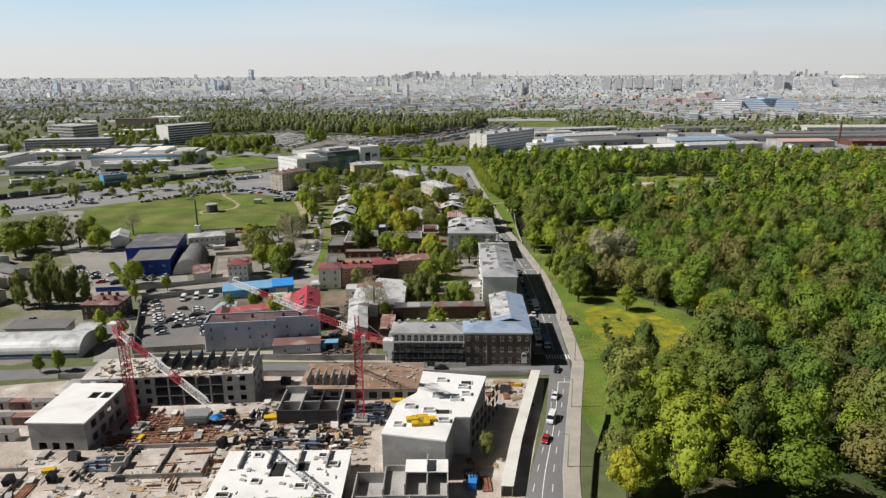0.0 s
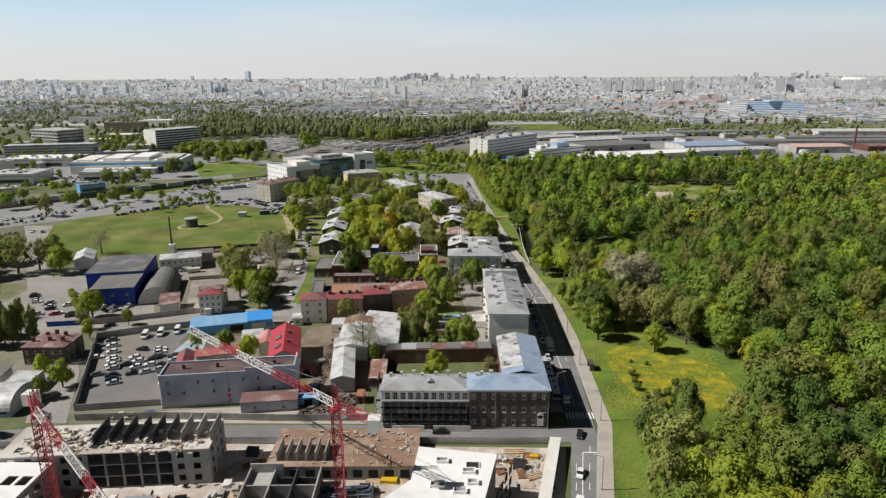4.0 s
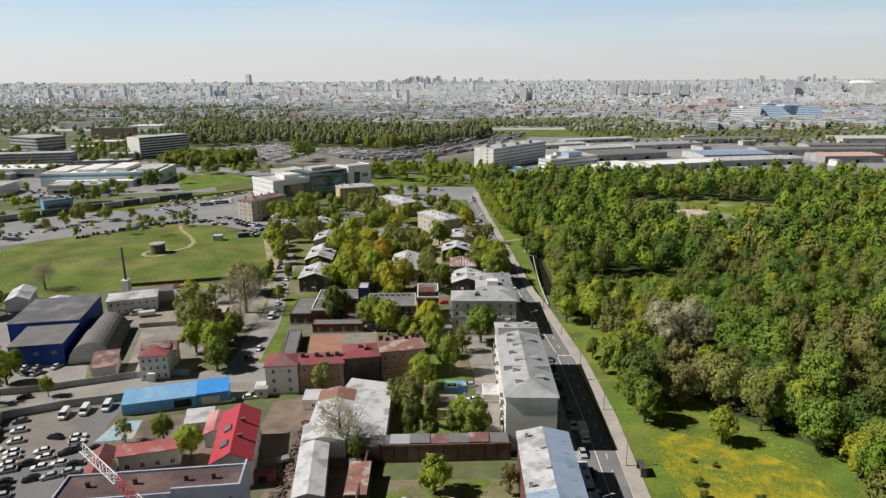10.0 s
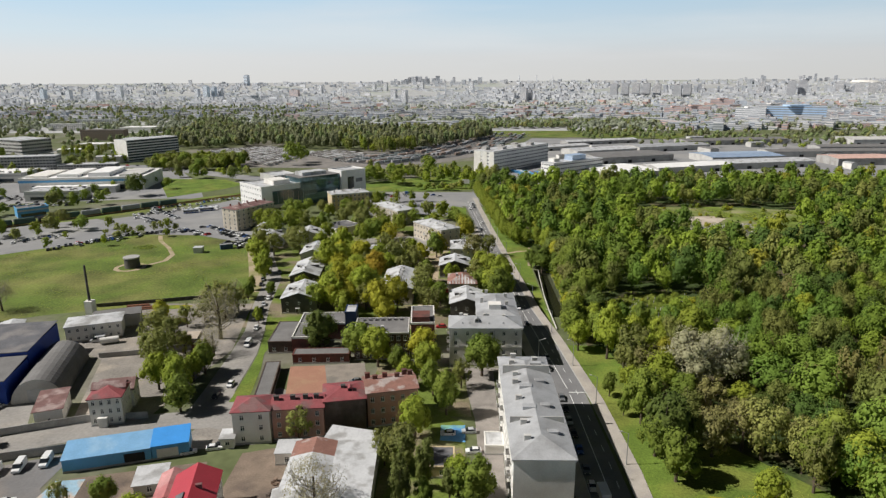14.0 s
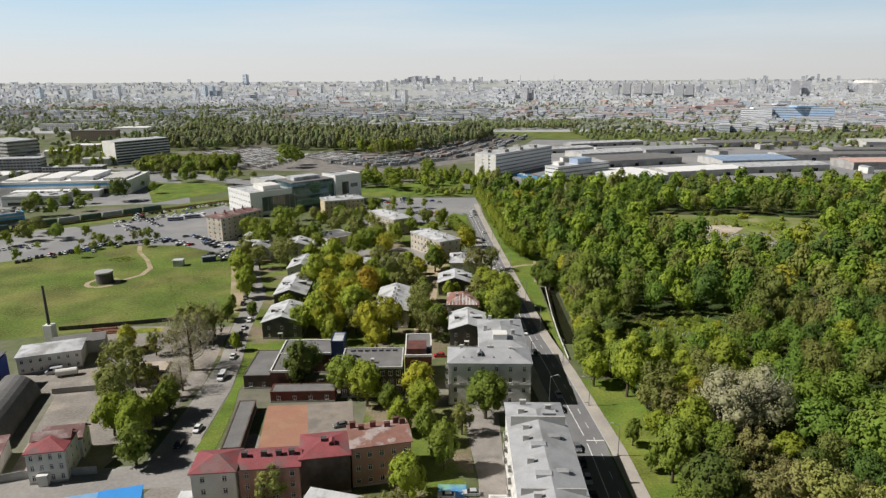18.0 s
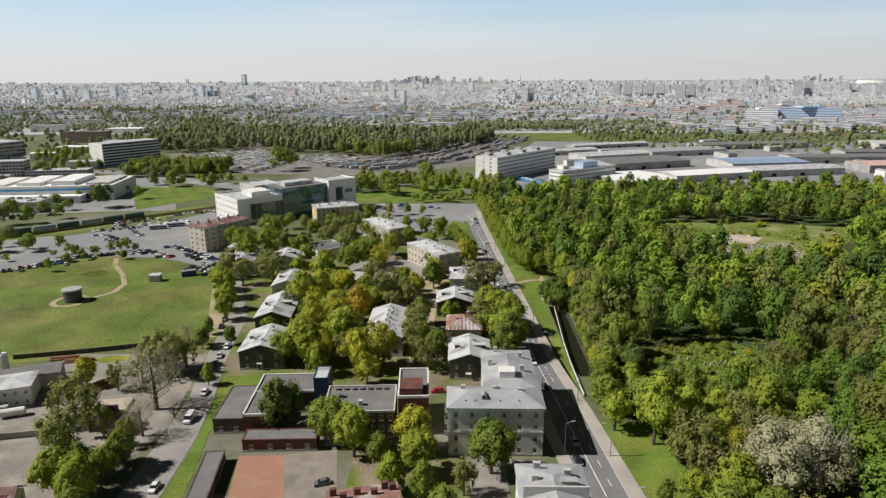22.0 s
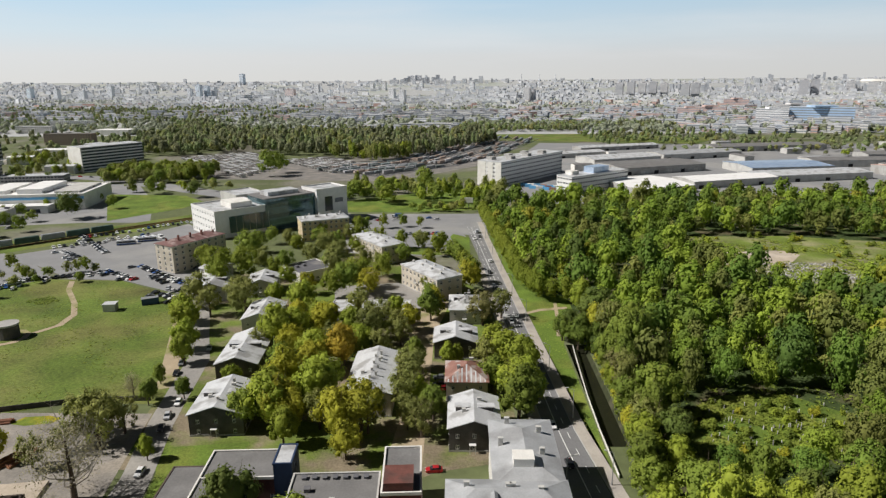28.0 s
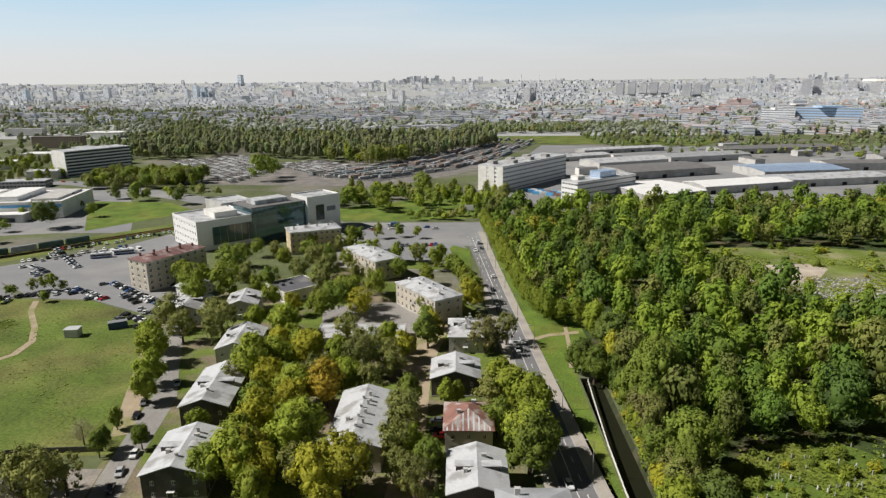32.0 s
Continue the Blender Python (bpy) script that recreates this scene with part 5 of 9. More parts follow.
def crane(x, y, h, tip, tail, label):
    root = thing("tower_crane", x, y, 0, 0, label, "crane")
    tip, tail = Vector(tip) - Vector((x, y, 0)), Vector(tail) - Vector((x, y, 0))
    s = Shape()
    lattice(s, (0, 0, 0), (0, 0, h), 1.9, 22, 0.11)
    part("mast", s, CRANERED, root, "dark red lattice mast")
    part("footing", Shape().box(-3, 3, -3, 3, 0, 0.8).box(-2, 2, -2, 2, 0.8, 1.5), CONCRETE, root)
    part("slewing_ring", Shape().tube((0, 0, h), (0, 0, h + 1.0), 1.3, 1.3, 12), CRANERED, root)
    foot = Vector((0, 0, h + 1.2))
    for i in range(8):
        s = Shape()
        lattice(s, foot.lerp(tip, i / 8), foot.lerp(tip, (i + 1) / 8), 1.5, 5, 0.09, 0, True)
        part("jib_section", s, CRANERED if i in (1, 2, 5) else CRANEWHITE, root)
    s = Shape()
    lattice(s, foot, tail, 1.5, 4, 0.09)
    part("counter_jib", s, CRANERED, root)
    e = tail * 0.92 + foot * 0.08
    part("counterweight", Shape().box(e.x - 1.3, e.x + 1.3, e.y - 1.3, e.y + 1.3, e.z - 2.0, e.z + 0.8), CRANEWHITE, root)
    s = Shape()
    lattice(s, foot, foot + Vector((0, 0, 5)), 1.0, 4, 0.08)
    part("tower_head", s, CRANERED, root)
    part("cab", Shape().box(0.9, 2.3, -0.9, 0.9, h - 1.4, h + 0.7).box(2.3, 2.33, -0.7, 0.7, h - 0.9, h + 0.5, 1), [CRANEWHITE, GLASS], root)
    part("tie_rod", Shape().tube(foot + Vector((0, 0, 5)), foot.lerp(tip, 0.6) + Vector((0, 0, 1.4)), 0.05, 0.05, 4), STEEL, root)
    part("tie_rod", Shape().tube(foot + Vector((0, 0, 5)), tail, 0.05, 0.05, 4), STEEL, root)
    k = foot.lerp(tip, 0.72)
    part("hoist_rope", Shape().tube(k, k - Vector((0, 0, h * 0.5)), 0.04, 0.04, 4), DARK, root)
    part("hook_block", Shape().box(k.x - 0.35, k.x + 0.35, k.y - 0.25, k.y + 0.25, k.z - h * 0.5 - 0.9, k.z - h * 0.5), CRANERED, root)


crane(-88, 146, 27, (-51, 110, 28.0), (-94, 153, 28.6), "red and white tower crane on the building site")
crane(-25.5, 151, 26, (-73, 190, 28.4), (-15.5, 144, 27.4), "red and white tower crane with a long jib")


# flat black panels on the wall stand in for the shade of openings
def openings(root, x0, x1, y, z, n, face=1):
    for i in range(n):
        a = x0 + (x1 - x0) * (i + 0.2) / n
        b = x0 + (x1 - x0) * (i + 0.8) / n
        part("opening", Shape().box(a, b, y - 0.05, y + 0.05, z, z + 2.1), DARK, root)


# concrete block with a white roof
r = thing("concrete_block", -110.5, 135.5, 0, 0, "raw concrete shell with a white roof slab", "building shell")
s = Shape()
facade(s, (0, 0, 0), (1, 0), (0, -1), 15, 8, [(2, 4.2, 0.2, 2.3), (5.6, 7.6, 0.2, 2.3), (9.2, 11.4, 0.2, 2.3)], 0.4)
facade(s, (15, 0, 0), (0, 1), (1, 0), 21.5, 8, [(a, a + 2.6, z, z + 2.2) for a in (3, 7, 11, 15) for z in (0.8, 4.6)], 0.4)
facade(s, (15, 21.5, 0), (-1, 0), (0, 1), 15, 8, [(3, 6, 4.5, 6.8)], 0.4)
facade(s, (0, 21.5, 0), (0, -1), (-1, 0), 21.5, 8, [(4, 7, 4.5, 6.8)], 0.4)
part("wall", s, RAWC, r)
part("floor_slab", Shape().box(0.2, 14.8, 0.2, 21.3, 3.8, 4.1), RAWC, r)
s = Shape()
facade(s, (-0.3, -0.3, 0), (1, 0), (0, 1), 0, 0, [])
for a, b, c, d in ((-0.4, 15.4, -0.4, 13), (-0.4, 8.6, 13, 16.5), (11.2, 12.0, 13, 16.5), (14.6, 15.4, 13, 16.5), (-0.4, 15.4, 16.5, 21.8)):
    s.box(a, b, c, d, 8, 8.35)
part("roof_slab", s, WHITE_SLAB, r, "white roof slab with two openings")
# frame building
DECK = mat("dusty_deck", (0.6, 0.56, 0.51), 0.95, var=0.2, scale=0.3, col2=(0.42, 0.38, 0.34), patch=0.15)
r = thing("unfinished_building", -108.5, 157, 0, 5.5, "unfinished three-storey concrete frame with bare walls", "building shell")
for z in (0.0, 3.1, 6.2, 9.3):
    part("floor_slab", Shape().box(0, 49.5, 0, 14, z, z + 0.28), RAWC if z < 9 else DECK, r)
for i in range(13):
    for y in (0.35, 6.8, 13.4):
        part("column", Shape().box(i * 4.06 + 0.1, i * 4.06 + 0.55, y - 0.22, y + 0.22, 0.28, 9.3), RAWC, r)
s = Shape()
facade(s, (0, 0, 0.28), (1, 0), (0, -1), 20.5, 9.0, [(a, a + 1.7, z, z + 1.6) for a in (2.5, 6.5, 10.5, 14.5, 18) for z in (0.8, 3.9, 7.0)], 0.3)
part("front_wall", s, RAWC, r)
s = Shape()
facade(s, (40.5, 0, 0.28), (1, 0), (0, -1), 9, 9.0, [(a, a + 1.7, z, z + 1.6) for a in (1.2, 5) for z in (0.8, 3.9, 7.0)], 0.3)
facade(s, (49.5, 0, 0.28), (0, 1), (1, 0), 14, 9.0, [(a, a + 1.7, z, z + 1.6) for a in (2, 6, 10) for z in (0.8, 3.9, 7.0)], 0.3)
part("corner_wall", s, CONCRETE, r)
part("back_wall", Shape().box(0, 49.5, 13.8, 14, 0, 9.3), RAWC, r)
for i in range(9):
    x = 21 + i * 3.5
    part("wall_panel", Shape().box(x, x + 0.25, 3.5 + (i % 2), 13, 9.55, 12.2), FORMWORK if i < 6 else RAWC, r)
# black plates on an uncut slab, for the shade of holes
for i in range(10):
    x, y = 3 + i * 2.0, 2 + (i * 5 % 9)
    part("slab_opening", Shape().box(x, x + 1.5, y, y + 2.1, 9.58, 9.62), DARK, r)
part("lower_wing", Shape().box(-6, 12, -3, 7, 0, 6.6), CONCRETE, r)
part("wing_deck", Shape().box(-6.2, 12.2, -3.2, 0, 6.6, 6.9), DECK, r)
# white deck house at the street
r = thing("white_deck_building", 0, 0, 0, 0, "new concrete building with a white roof deck", "building shell")
POLY = [(-16.5, 127), (-1, 124), (1, 135), (5, 135), (10, 158), (-8, 161), (-9, 148), (-14, 142)]
part("wall", Shape().prism(POLY, 0, 10.6), RAWC, r)
part("roof_deck", Shape().prism([(x + (0.25 if x > -4 else -0.25), y) for x, y in POLY], 10.6, 11.0), WHITE_SLAB, r, "white roof deck")
for x, y, a, b in ((-12, 139, 3, 0.8), (-7, 137, 3.2, 0.8), (-10, 133, 3, 0.8), (-3, 132, 3, 0.8), (-5, 145, 3.2, 0.9), (0, 143, 3, 0.8), (2, 150, 3, 0.8), (-4, 154, 3, 0.8), (-14, 130, 2.5, 0.7), (3, 146, 2.6, 0.8)):
    part("roof_curb", Shape().box(x, x + a, y, y + 0.25, 11, 11.7).box(x, x + a, y + b + 0.75, y + b + 1.0, 11, 11.7).box(x, x + 0.25, y + 0.25, y + b + 0.75, 11, 11.7).box(x + a - 0.25, x + a, y + 0.25, y + b + 0.75, 11, 11.7).box(x + 0.25, x + a - 0.25, y + 0.25, y + b + 0.75, 11.0, 11.06, 1), [WHITE_SLAB, RAWC], r)
# holes in the deck are black plates that imitate shade
for x, y, a, b in ((-3.5, 136.5, 3.4, 2.0), (3, 152.5, 2.8, 2.2)):
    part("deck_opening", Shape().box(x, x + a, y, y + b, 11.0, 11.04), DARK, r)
    part("opening_rim", Shape().box(x - 0.2, x, y, y + b, 11, 11.3).box(x + a, x + a + 0.2, y, y + b, 11, 11.3), WHITE_SLAB, r)
d = Vector((9, 23)).normalized()
# side openings likewise: black panels for the unlit inside
for i in range(7):
    for z in (1.0, 4.2, 7.4):
        x, y = 5.12 + 0.7 * 0 + d.x * (1.5 + i * 3.3), 135 + d.y * (1.5 + i * 3.3)
        part("opening", Shape().box(0, 1.9, -0.02, 0.06, 0, 2.0), DARK, r, m=pose(x + 0.03, y, z, 0, 0, 68.6))
# stepped lower storeys in front of the white deck, still open to the sky
r = thing("stepped_shell", -22, 107, 0, 1, "open concrete storeys stepping down beside the white deck", "building shell")
part("floor_slab", Shape().box(0, 22, 0, 15.5, 0, 0.4), RAWC, r)
part("floor_slab", Shape().box(7, 22, 6, 15.5, 3.3, 3.6), CONCRETE, r)
part("floor_slab", Shape().box(12, 22, 10.5, 15.5, 6.4, 6.7), WHITE_SLAB, r, "pale upper slab")
for a, b, c, e, z0, z1 in ((0, 22, 15.2, 15.5, 0.4, 3.3), (0, 0.3, 0, 15.2, 0.4, 3.0), (7, 7.3, 0, 15.2, 0.4, 3.3), (13, 13.3, 0, 15.2, 0.4, 3.3), (21.7, 22, 0, 15.2, 0.4, 3.3), (0.3, 7, 7, 7.3, 0.4, 2.6), (7.3, 22, 6, 6.3, 0.4, 3.3), (12, 12.3, 6.3, 15.2, 3.6, 6.4), (17, 17.3, 6.3, 15.2, 3.6, 6.4), (21.7, 22, 6.3, 15.2, 3.6, 6.4), (12.3, 21.7, 15.2, 15.5, 3.6, 6.4), (7, 7.3, 6.3, 15.2, 3.6, 5.0), (7.3, 12, 15.2, 15.5, 3.6, 5.2), (17, 17.3, 10.6, 15.2, 6.7, 8.6)):
    part("wall_panel", Shape().box(a, b, c, e, z0, z1), RAWC if (a + c) % 2 > 0.8 else CONCRETE, r)
for k in range(5):
    for f in range(3):
        part("formwork_panel", Shape().box(13.6 + k * 1.6, 15.0 + k * 1.6, 5.7, 5.95, 0.45 + f * 0.95, 1.3 + f * 0.95), FORMWORK, r)
s = Shape()
for k in range(70):
    a, b = float(SRNG.uniform(0.2, 21.8)), (0.15, 6.15, 15.35)[k % 3]
    z = (0.4, 3.6, 3.3)[k % 3]
    s.tube((a, b, z), (a, b, z + 1.3), 0.03, 0.03, 3)
tagged(part("starter_bars", s, RUST, r), "", "", "", "stuff")
# white deck at the camera's side
r = thing("deck_building", -54, 104, 0, 2, "low concrete building with a white deck and openings", "building shell")
part("wall", Shape().box(0, 30, 0, 24.5, 0, 4.2), RAWC, r)
for a, b, c, e in ((-0.3, 30.3, -0.3, 14), (-0.3, 12, 14, 20), (15.5, 18, 14, 20), (18, 30.3, 14, 16), (21, 30.3, 16, 20), (-0.3, 30.3, 20, 24.8)):
    part("deck_slab", Shape().box(a, b, c, e, 4.2, 4.6), WHITE_SLAB, r, "white deck slab")
# black plates darken the gaps in the deck as shade would
for a, b, c, e in ((12.2, 15.3, 14.2, 19.8), (18.2, 20.8, 16.2, 19.8)):
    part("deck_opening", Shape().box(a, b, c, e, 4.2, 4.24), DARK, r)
for i in range(4):
    part("deck_upstand", Shape().box(4 + i * 7, 4.3 + i * 7, 17, 24.4, 4.6, 5.6), CONCRETE, r)
# the black plate within each rim imitates a shaded hole
for a, b, c in ((2, 6, 3.2), (8.5, 11, 2.2), (13.5, 4, 3.0), (19, 9, 2.6), (24, 5, 3.4), (25.5, 17.5, 2.4), (6.5, 21.5, 2.0), (22.5, 21, 2.2)):
    part("opening_rim", Shape().box(a, a + c, b, b + 0.22, 4.6, 5.1).box(a, a + c, b + 1.7, b + 1.92, 4.6, 5.1).box(a, a + 0.22, b + 0.22, b + 1.7, 4.6, 5.1).box(a + c - 0.22, a + c, b + 0.22, b + 1.7, 4.6, 5.1).box(a + 0.22, a + c - 0.22, b + 0.22, b + 1.7, 4.6, 4.63, 1), [WHITE_SLAB, DARK], r)
for k in range(9):
    part("shade_wall", Shape().box(1 + k * 3.4, 1.3 + k * 3.4, -2.6, -0.3, 0, 4.2), RAWC, r)
# brown deck and half-built basement
r = thing("basement_deck", -46, 163, 0, 1, "low unfinished building with a brown earth-covered deck", "building shell")
part("wall", Shape().box(0, 37, 0, 17, 0, 3.7), RAWC, r)
part("deck", Shape().box(-0.3, 37.3, -0.3, 17.3, 3.7, 4.0), mat("brown_deck", (0.26, 0.17, 0.12), 0.95, col2=(0.36, 0.26, 0.2)), r, "brown dusty deck")
openings(r, 1, 36, -0.05, 0.7, 9)
for i in range(6):
    part("wall_stub", Shape().box(2 + i * 2.4, 2.3 + i * 2.4, 2, 9, 4, 6.5), RAWC, r)
r = thing("half_built_walls", -49, 149, 0, 2, "half-built concrete rooms with dark formwork", "building shell")
for i, (a, b, c, e, h, k) in enumerate(((0, 17, 0, 0.35, 4.4, 1), (0, 0.35, 0, 13, 4.4, 0), (17, 17.35, 0, 13, 4.4, 0), (6, 6.35, 0, 12, 4.2, 0), (11.5, 11.85, 0, 12, 4.6, 1), (0, 17, 6, 6.35, 4.0, 0), (0, 8, 12.6, 13, 5.4, 0), (8, 17, 9.4, 9.7, 3.6, 1))):
    part("wall_panel", Shape().box(a, b, c, e, 0, h), FORMWORK if k else RAWC, r)
part("floor_slab", Shape().box(0, 17, 0, 13, 0, 0.3), CONCRETE, r)
part("floor_slab", Shape().box(0.4, 6, 6.4, 12.6, 2.8, 3.0), CONCRETE, r)
# hoarding with a roof along the street
HO = [(13.5, 118), (17.4, 138), (22.2, 158), (27.2, 178.5)]
r = thing("covered_walkway", 0, 0, 0, 0, "white roofed hoarding along the street", "walkway")
for (a, b), (c, d) in zip(HO, HO[1:]):
    for i in range(7):
        x0, y0, x1, y1 = a + (c - a) * i / 7, b + (d - b) * i / 7, a + (c - a) * (i + 1) / 7, b + (d - b) * (i + 1) / 7
        s = Shape().hull([(x0 - 1.5, y0, 2.9), (x0 + 1.5, y0, 2.8), (x1 + 1.5, y1, 2.8), (x1 - 1.5, y1, 2.9)], [(x0 - 1.5, y0, 3.05), (x0 + 1.5, y0, 2.95), (x1 + 1.5, y1, 2.95), (x1 - 1.5, y1, 3.05)])
        part("roof_panel", s, WHITE, r)
        s = Shape().hull([(x0 - 1.4, y0 + 0.02, 0), (x0 - 1.3, y0 + 0.02, 0), (x1 - 1.3, y1, 0), (x1 - 1.4, y1, 0)], [(x0 - 1.4, y0 + 0.02, 2.9), (x0 - 1.3, y0 + 0.02, 2.9), (x1 - 1.3, y1, 2.9), (x1 - 1.4, y1, 2.9)])
        part("wall_panel", s, GREYP, r)
        part("post", Shape().box(x0 + 1.2, x0 + 1.35, y0, y0 + 0.15, 0, 2.85), TIMBER, r)
# loose material
GRIT = [("timber_pallet", TIMBER, "stack of brown timber beams on the site"), ("rebar_pallet", RUST, "bundle of rusty reinforcing bars"),
        ("formwork_pallet", FORMWORK, "stack of dark formwork panels"), ("slab_pallet", CONCRETE, "stack of pale concrete slabs"), ("yellow_pallet", YPAINT, "pallet of yellow wrapped material"),
        ("board_pallet", mat("site_sheet", (0.62, 0.6, 0.56), 0.8, rand=0.4), "stack of pale boards"), ("steel_pallet", STEEL, "stack of grey steel props"), ("blue_tarp", BLUEPANEL, "heap under a blue sheet")]
GSHAPES = []
for i, (nm, m, lb) in enumerate(GRIT):
    for v in range(2):
        s = Shape()
        if i in (0, 1, 2, 6):
            # beams or panels side by side, of uneven height, with gaps between them down to the bearers
            n, tall, wide, lean, long = (4, 2.3, 0.14, 0.45, 1.6) if i == 2 else (6, 0.5, 0.24, 0.0, 2.4)
            pitch = 0.5 if i == 2 else 0.32
            prof = [(0, 0)]
            for k in range(n):
                h = tall * float(SRNG.uniform(0.5 if i != 2 else 0.9, 1.0))
                prof += [(k * pitch, 0.1), (k * pitch + lean, h), (k * pitch + lean + wide, h), (k * pitch + wide, 0.1)]
            prof.append((n * pitch, 0))
            s.hull([(-long, y - n * pitch / 2, z) for y, z in prof], [(long, y - n * pitch / 2, z) for y, z in prof])
        else:
            prof = [(-0.8, 0)]
            side = []
            for k in range(3):
                b = 0.8 * float(SRNG.uniform(0.85, 1.1))
                side += [(b, k * 0.32), (b, k * 0.32 + 0.26), (0.7, k * 0.32 + 0.26), (0.7, k * 0.32 + 0.32)]
            prof = side[:-2] + [(-y, z) for y, z in side[:-2][::-1]]
            s.hull([(-1.5, y, z) for y, z in prof], [(1.5, y, z) for y, z in prof])
        GSHAPES.append((nm, s.mesh(nm, [m]), lb))
ZONES = ((-92, -58, 138, 155, 26), (-56, -24, 134, 149, 34), (-112, -96, 108, 133, 12), (-94, -60, 104, 122, 12), (-22, -12, 162, 163, 3), (10, 24, 160, 176, 14), (-58, -50, 150, 174, 14), (3, 10, 120, 132, 8))
for x0, x1, y0, y1, n in ZONES:
    for _ in range(n):
        nm, me, lb = GSHAPES[int(SRNG.choice(len(GSHAPES), p=[0.13, 0.12, 0.12, 0.12, 0.03, 0.03, 0.11, 0.12, 0.01, 0.01, 0.09, 0.08, 0.01, 0.02, 0, 0]))]
        o = new(nm, me)
        k = float(SRNG.uniform(0.6, 1.35))
        o.matrix_basis = Matrix.LocRotScale((float(SRNG.uniform(x0, x1)), float(SRNG.uniform(y0, y1)), 0.03), Euler((0, 0, float(SRNG.choice([0.1, 1.67])) + float(SRNG.normal()) * 0.25)), (k, k, 1))
        tagged(o, lb, nm.replace("_", " "), "material on the building site")
def litter(name, material, label, zones, ln, wd, hg, spread=0.1, heads=(0.09, 1.66)):
    s = Shape()
    for x0, x1, y0, y1, z0, n in zones:
        for _ in range(n):
            x, y, a = float(SRNG.uniform(x0, x1)), float(SRNG.uniform(y0, y1)), heads[int(SRNG.integers(len(heads)))] + float(SRNG.normal()) * spread
            if z0 < 1 and (x < -93 and y > 134 or -16 < x < 10 and y < 162):
                continue
            l, w, h = (float(SRNG.uniform(*v)) for v in (ln, wd, hg))
            c, e = math.cos(a), math.sin(a)
            s.prism([(x + (p * l * c - q * w * e) / 2, y + (p * l * e + q * w * c) / 2) for p, q in ((-1, -1), (1, -1), (1, 1), (-1, 1))], z0, z0 + h)
    tagged(part(name, s, material), label, "site material", "", "stuff")


litter("steel_beams", RUST, "rows of long rusty beams and bars laid out on the site", ((-92, -62, 138, 154, 0.03, 200), (-57, -28, 127, 133, 0.03, 60), (-80, -58, 118, 138, 0.55, 14)), (3, 10), (0.1, 0.3), (0.15, 0.6), 0.06, (0.09, 0.09, 1.66))
litter("loose_timber", TIMBER, "scattered planks and battens on the building site", ((-94, -56, 106, 155, 0.03, 260), (-56, -22, 129, 150, 0.03, 150), (-134, -95, 106, 133, 0.03, 110), (10, 25, 160, 176, 0.03, 50), (-106, -62, 159, 170, 9.6, 80), (-46, -10, 164, 179, 4.05, 40)), (0.8, 3.6), (0.08, 0.24), (0.06, 0.25), 0.2)
litter("rubble", CONCRETE, "scattered concrete pieces and pale boards on the site", ((-94, -56, 106, 155, 0.03, 240), (-56, -22, 129, 150, 0.03, 160), (-134, -95, 106, 133, 0.03, 110), (10, 25, 160, 176, 0.03, 40), (-106, -62, 159, 170, 9.6, 120), (-46, -10, 164, 179, 4.05, 60), (-52, -26, 105, 127, 4.6, 60)), (0.3, 1.6), (0.2, 0.8), (0.08, 0.5), 0.2)
litter("site_offcuts", FORMWORK, "dark panels, tubs and crates on the site", ((-60, -50, 138, 156, 0.03, 36), (-56, -26, 133, 149, 0.03, 60), (-34, -18, 150, 160, 0.03, 40), (-94, -80, 122, 150, 0.03, 30)), (0.8, 3.2), (0.15, 0.5), (0.4, 1.8), 0.12)
litter("steel_props", mat("bluish_formwork", (0.2, 0.25, 0.33), 0.6, metal=0.3, island=0.5), "rows of bluish steel formwork on the site", ((-34, -19, 150, 160, 0.03, 60), (-50, -34, 134, 142, 0.03, 26), (-92, -86, 126, 132, 0.03, 12)), (2.5, 5.0), (0.15, 0.5), (0.3, 1.3), 0.04, (0.09,))
litter("site_crates", mat("site_mixed_goods", (0.42, 0.36, 0.3), 0.8, island=0.9, col2=(0.55, 0.5, 0.42), patch=0.3), "mixed crates and sacks on the building site", ((-94, -56, 106, 155, 0.03, 90), (-56, -22, 129, 150, 0.03, 90), (-106, -62, 159, 170, 9.6, 40)), (0.5, 1.5), (0.4, 1.0), (0.3, 1.1), 0.15)
# low rafts with kicker walls and starter bars
for i, (x, y, t, w, d) in enumerate(((-82, 123, 4, 21, 13), (-56, 128, 3, 26, 5), (-130, 108, 4, 26, 16))):
    r = thing("foundation_raft", x, y, 0, t, "pale concrete foundation raft with low kicker walls", "foundation", "foundation rafts")
    part("slab", Shape().box(0, w, 0, d, 0, 0.5), mat("dusty_concrete", (0.52, 0.47, 0.42), 0.95, var=0.25, scale=0.3, col2=(0.4, 0.33, 0.27)) if i == 0 else bpy.data.materials["dusty_concrete"], r)
    for a, b, c, e in ((0, w, 0, 0.3), (0, w, d - 0.3, d), (0, 0.3, 0.3, d - 0.3), (w * 0.45, w * 0.45 + 0.3, 0.3, d - 0.3), (w - 0.3, w, 0.3, d * 0.6)):
        part("kicker_wall", Shape().box(a, b, c, e, 0.5, 0.5 + float(SRNG.uniform(0.3, 1.2))), RAWC, r)
    s = Shape()
    for k in range(90):
        a, b = float(SRNG.uniform(0.1, w - 0.1)), d - 0.15 if k % 2 else 0.15
        s.tube((a, b, 0.8), (a, b, 2.2), 0.03, 0.03, 3)
    tagged(part("starter_bars", s, RUST, r), "", "", "", "stuff")
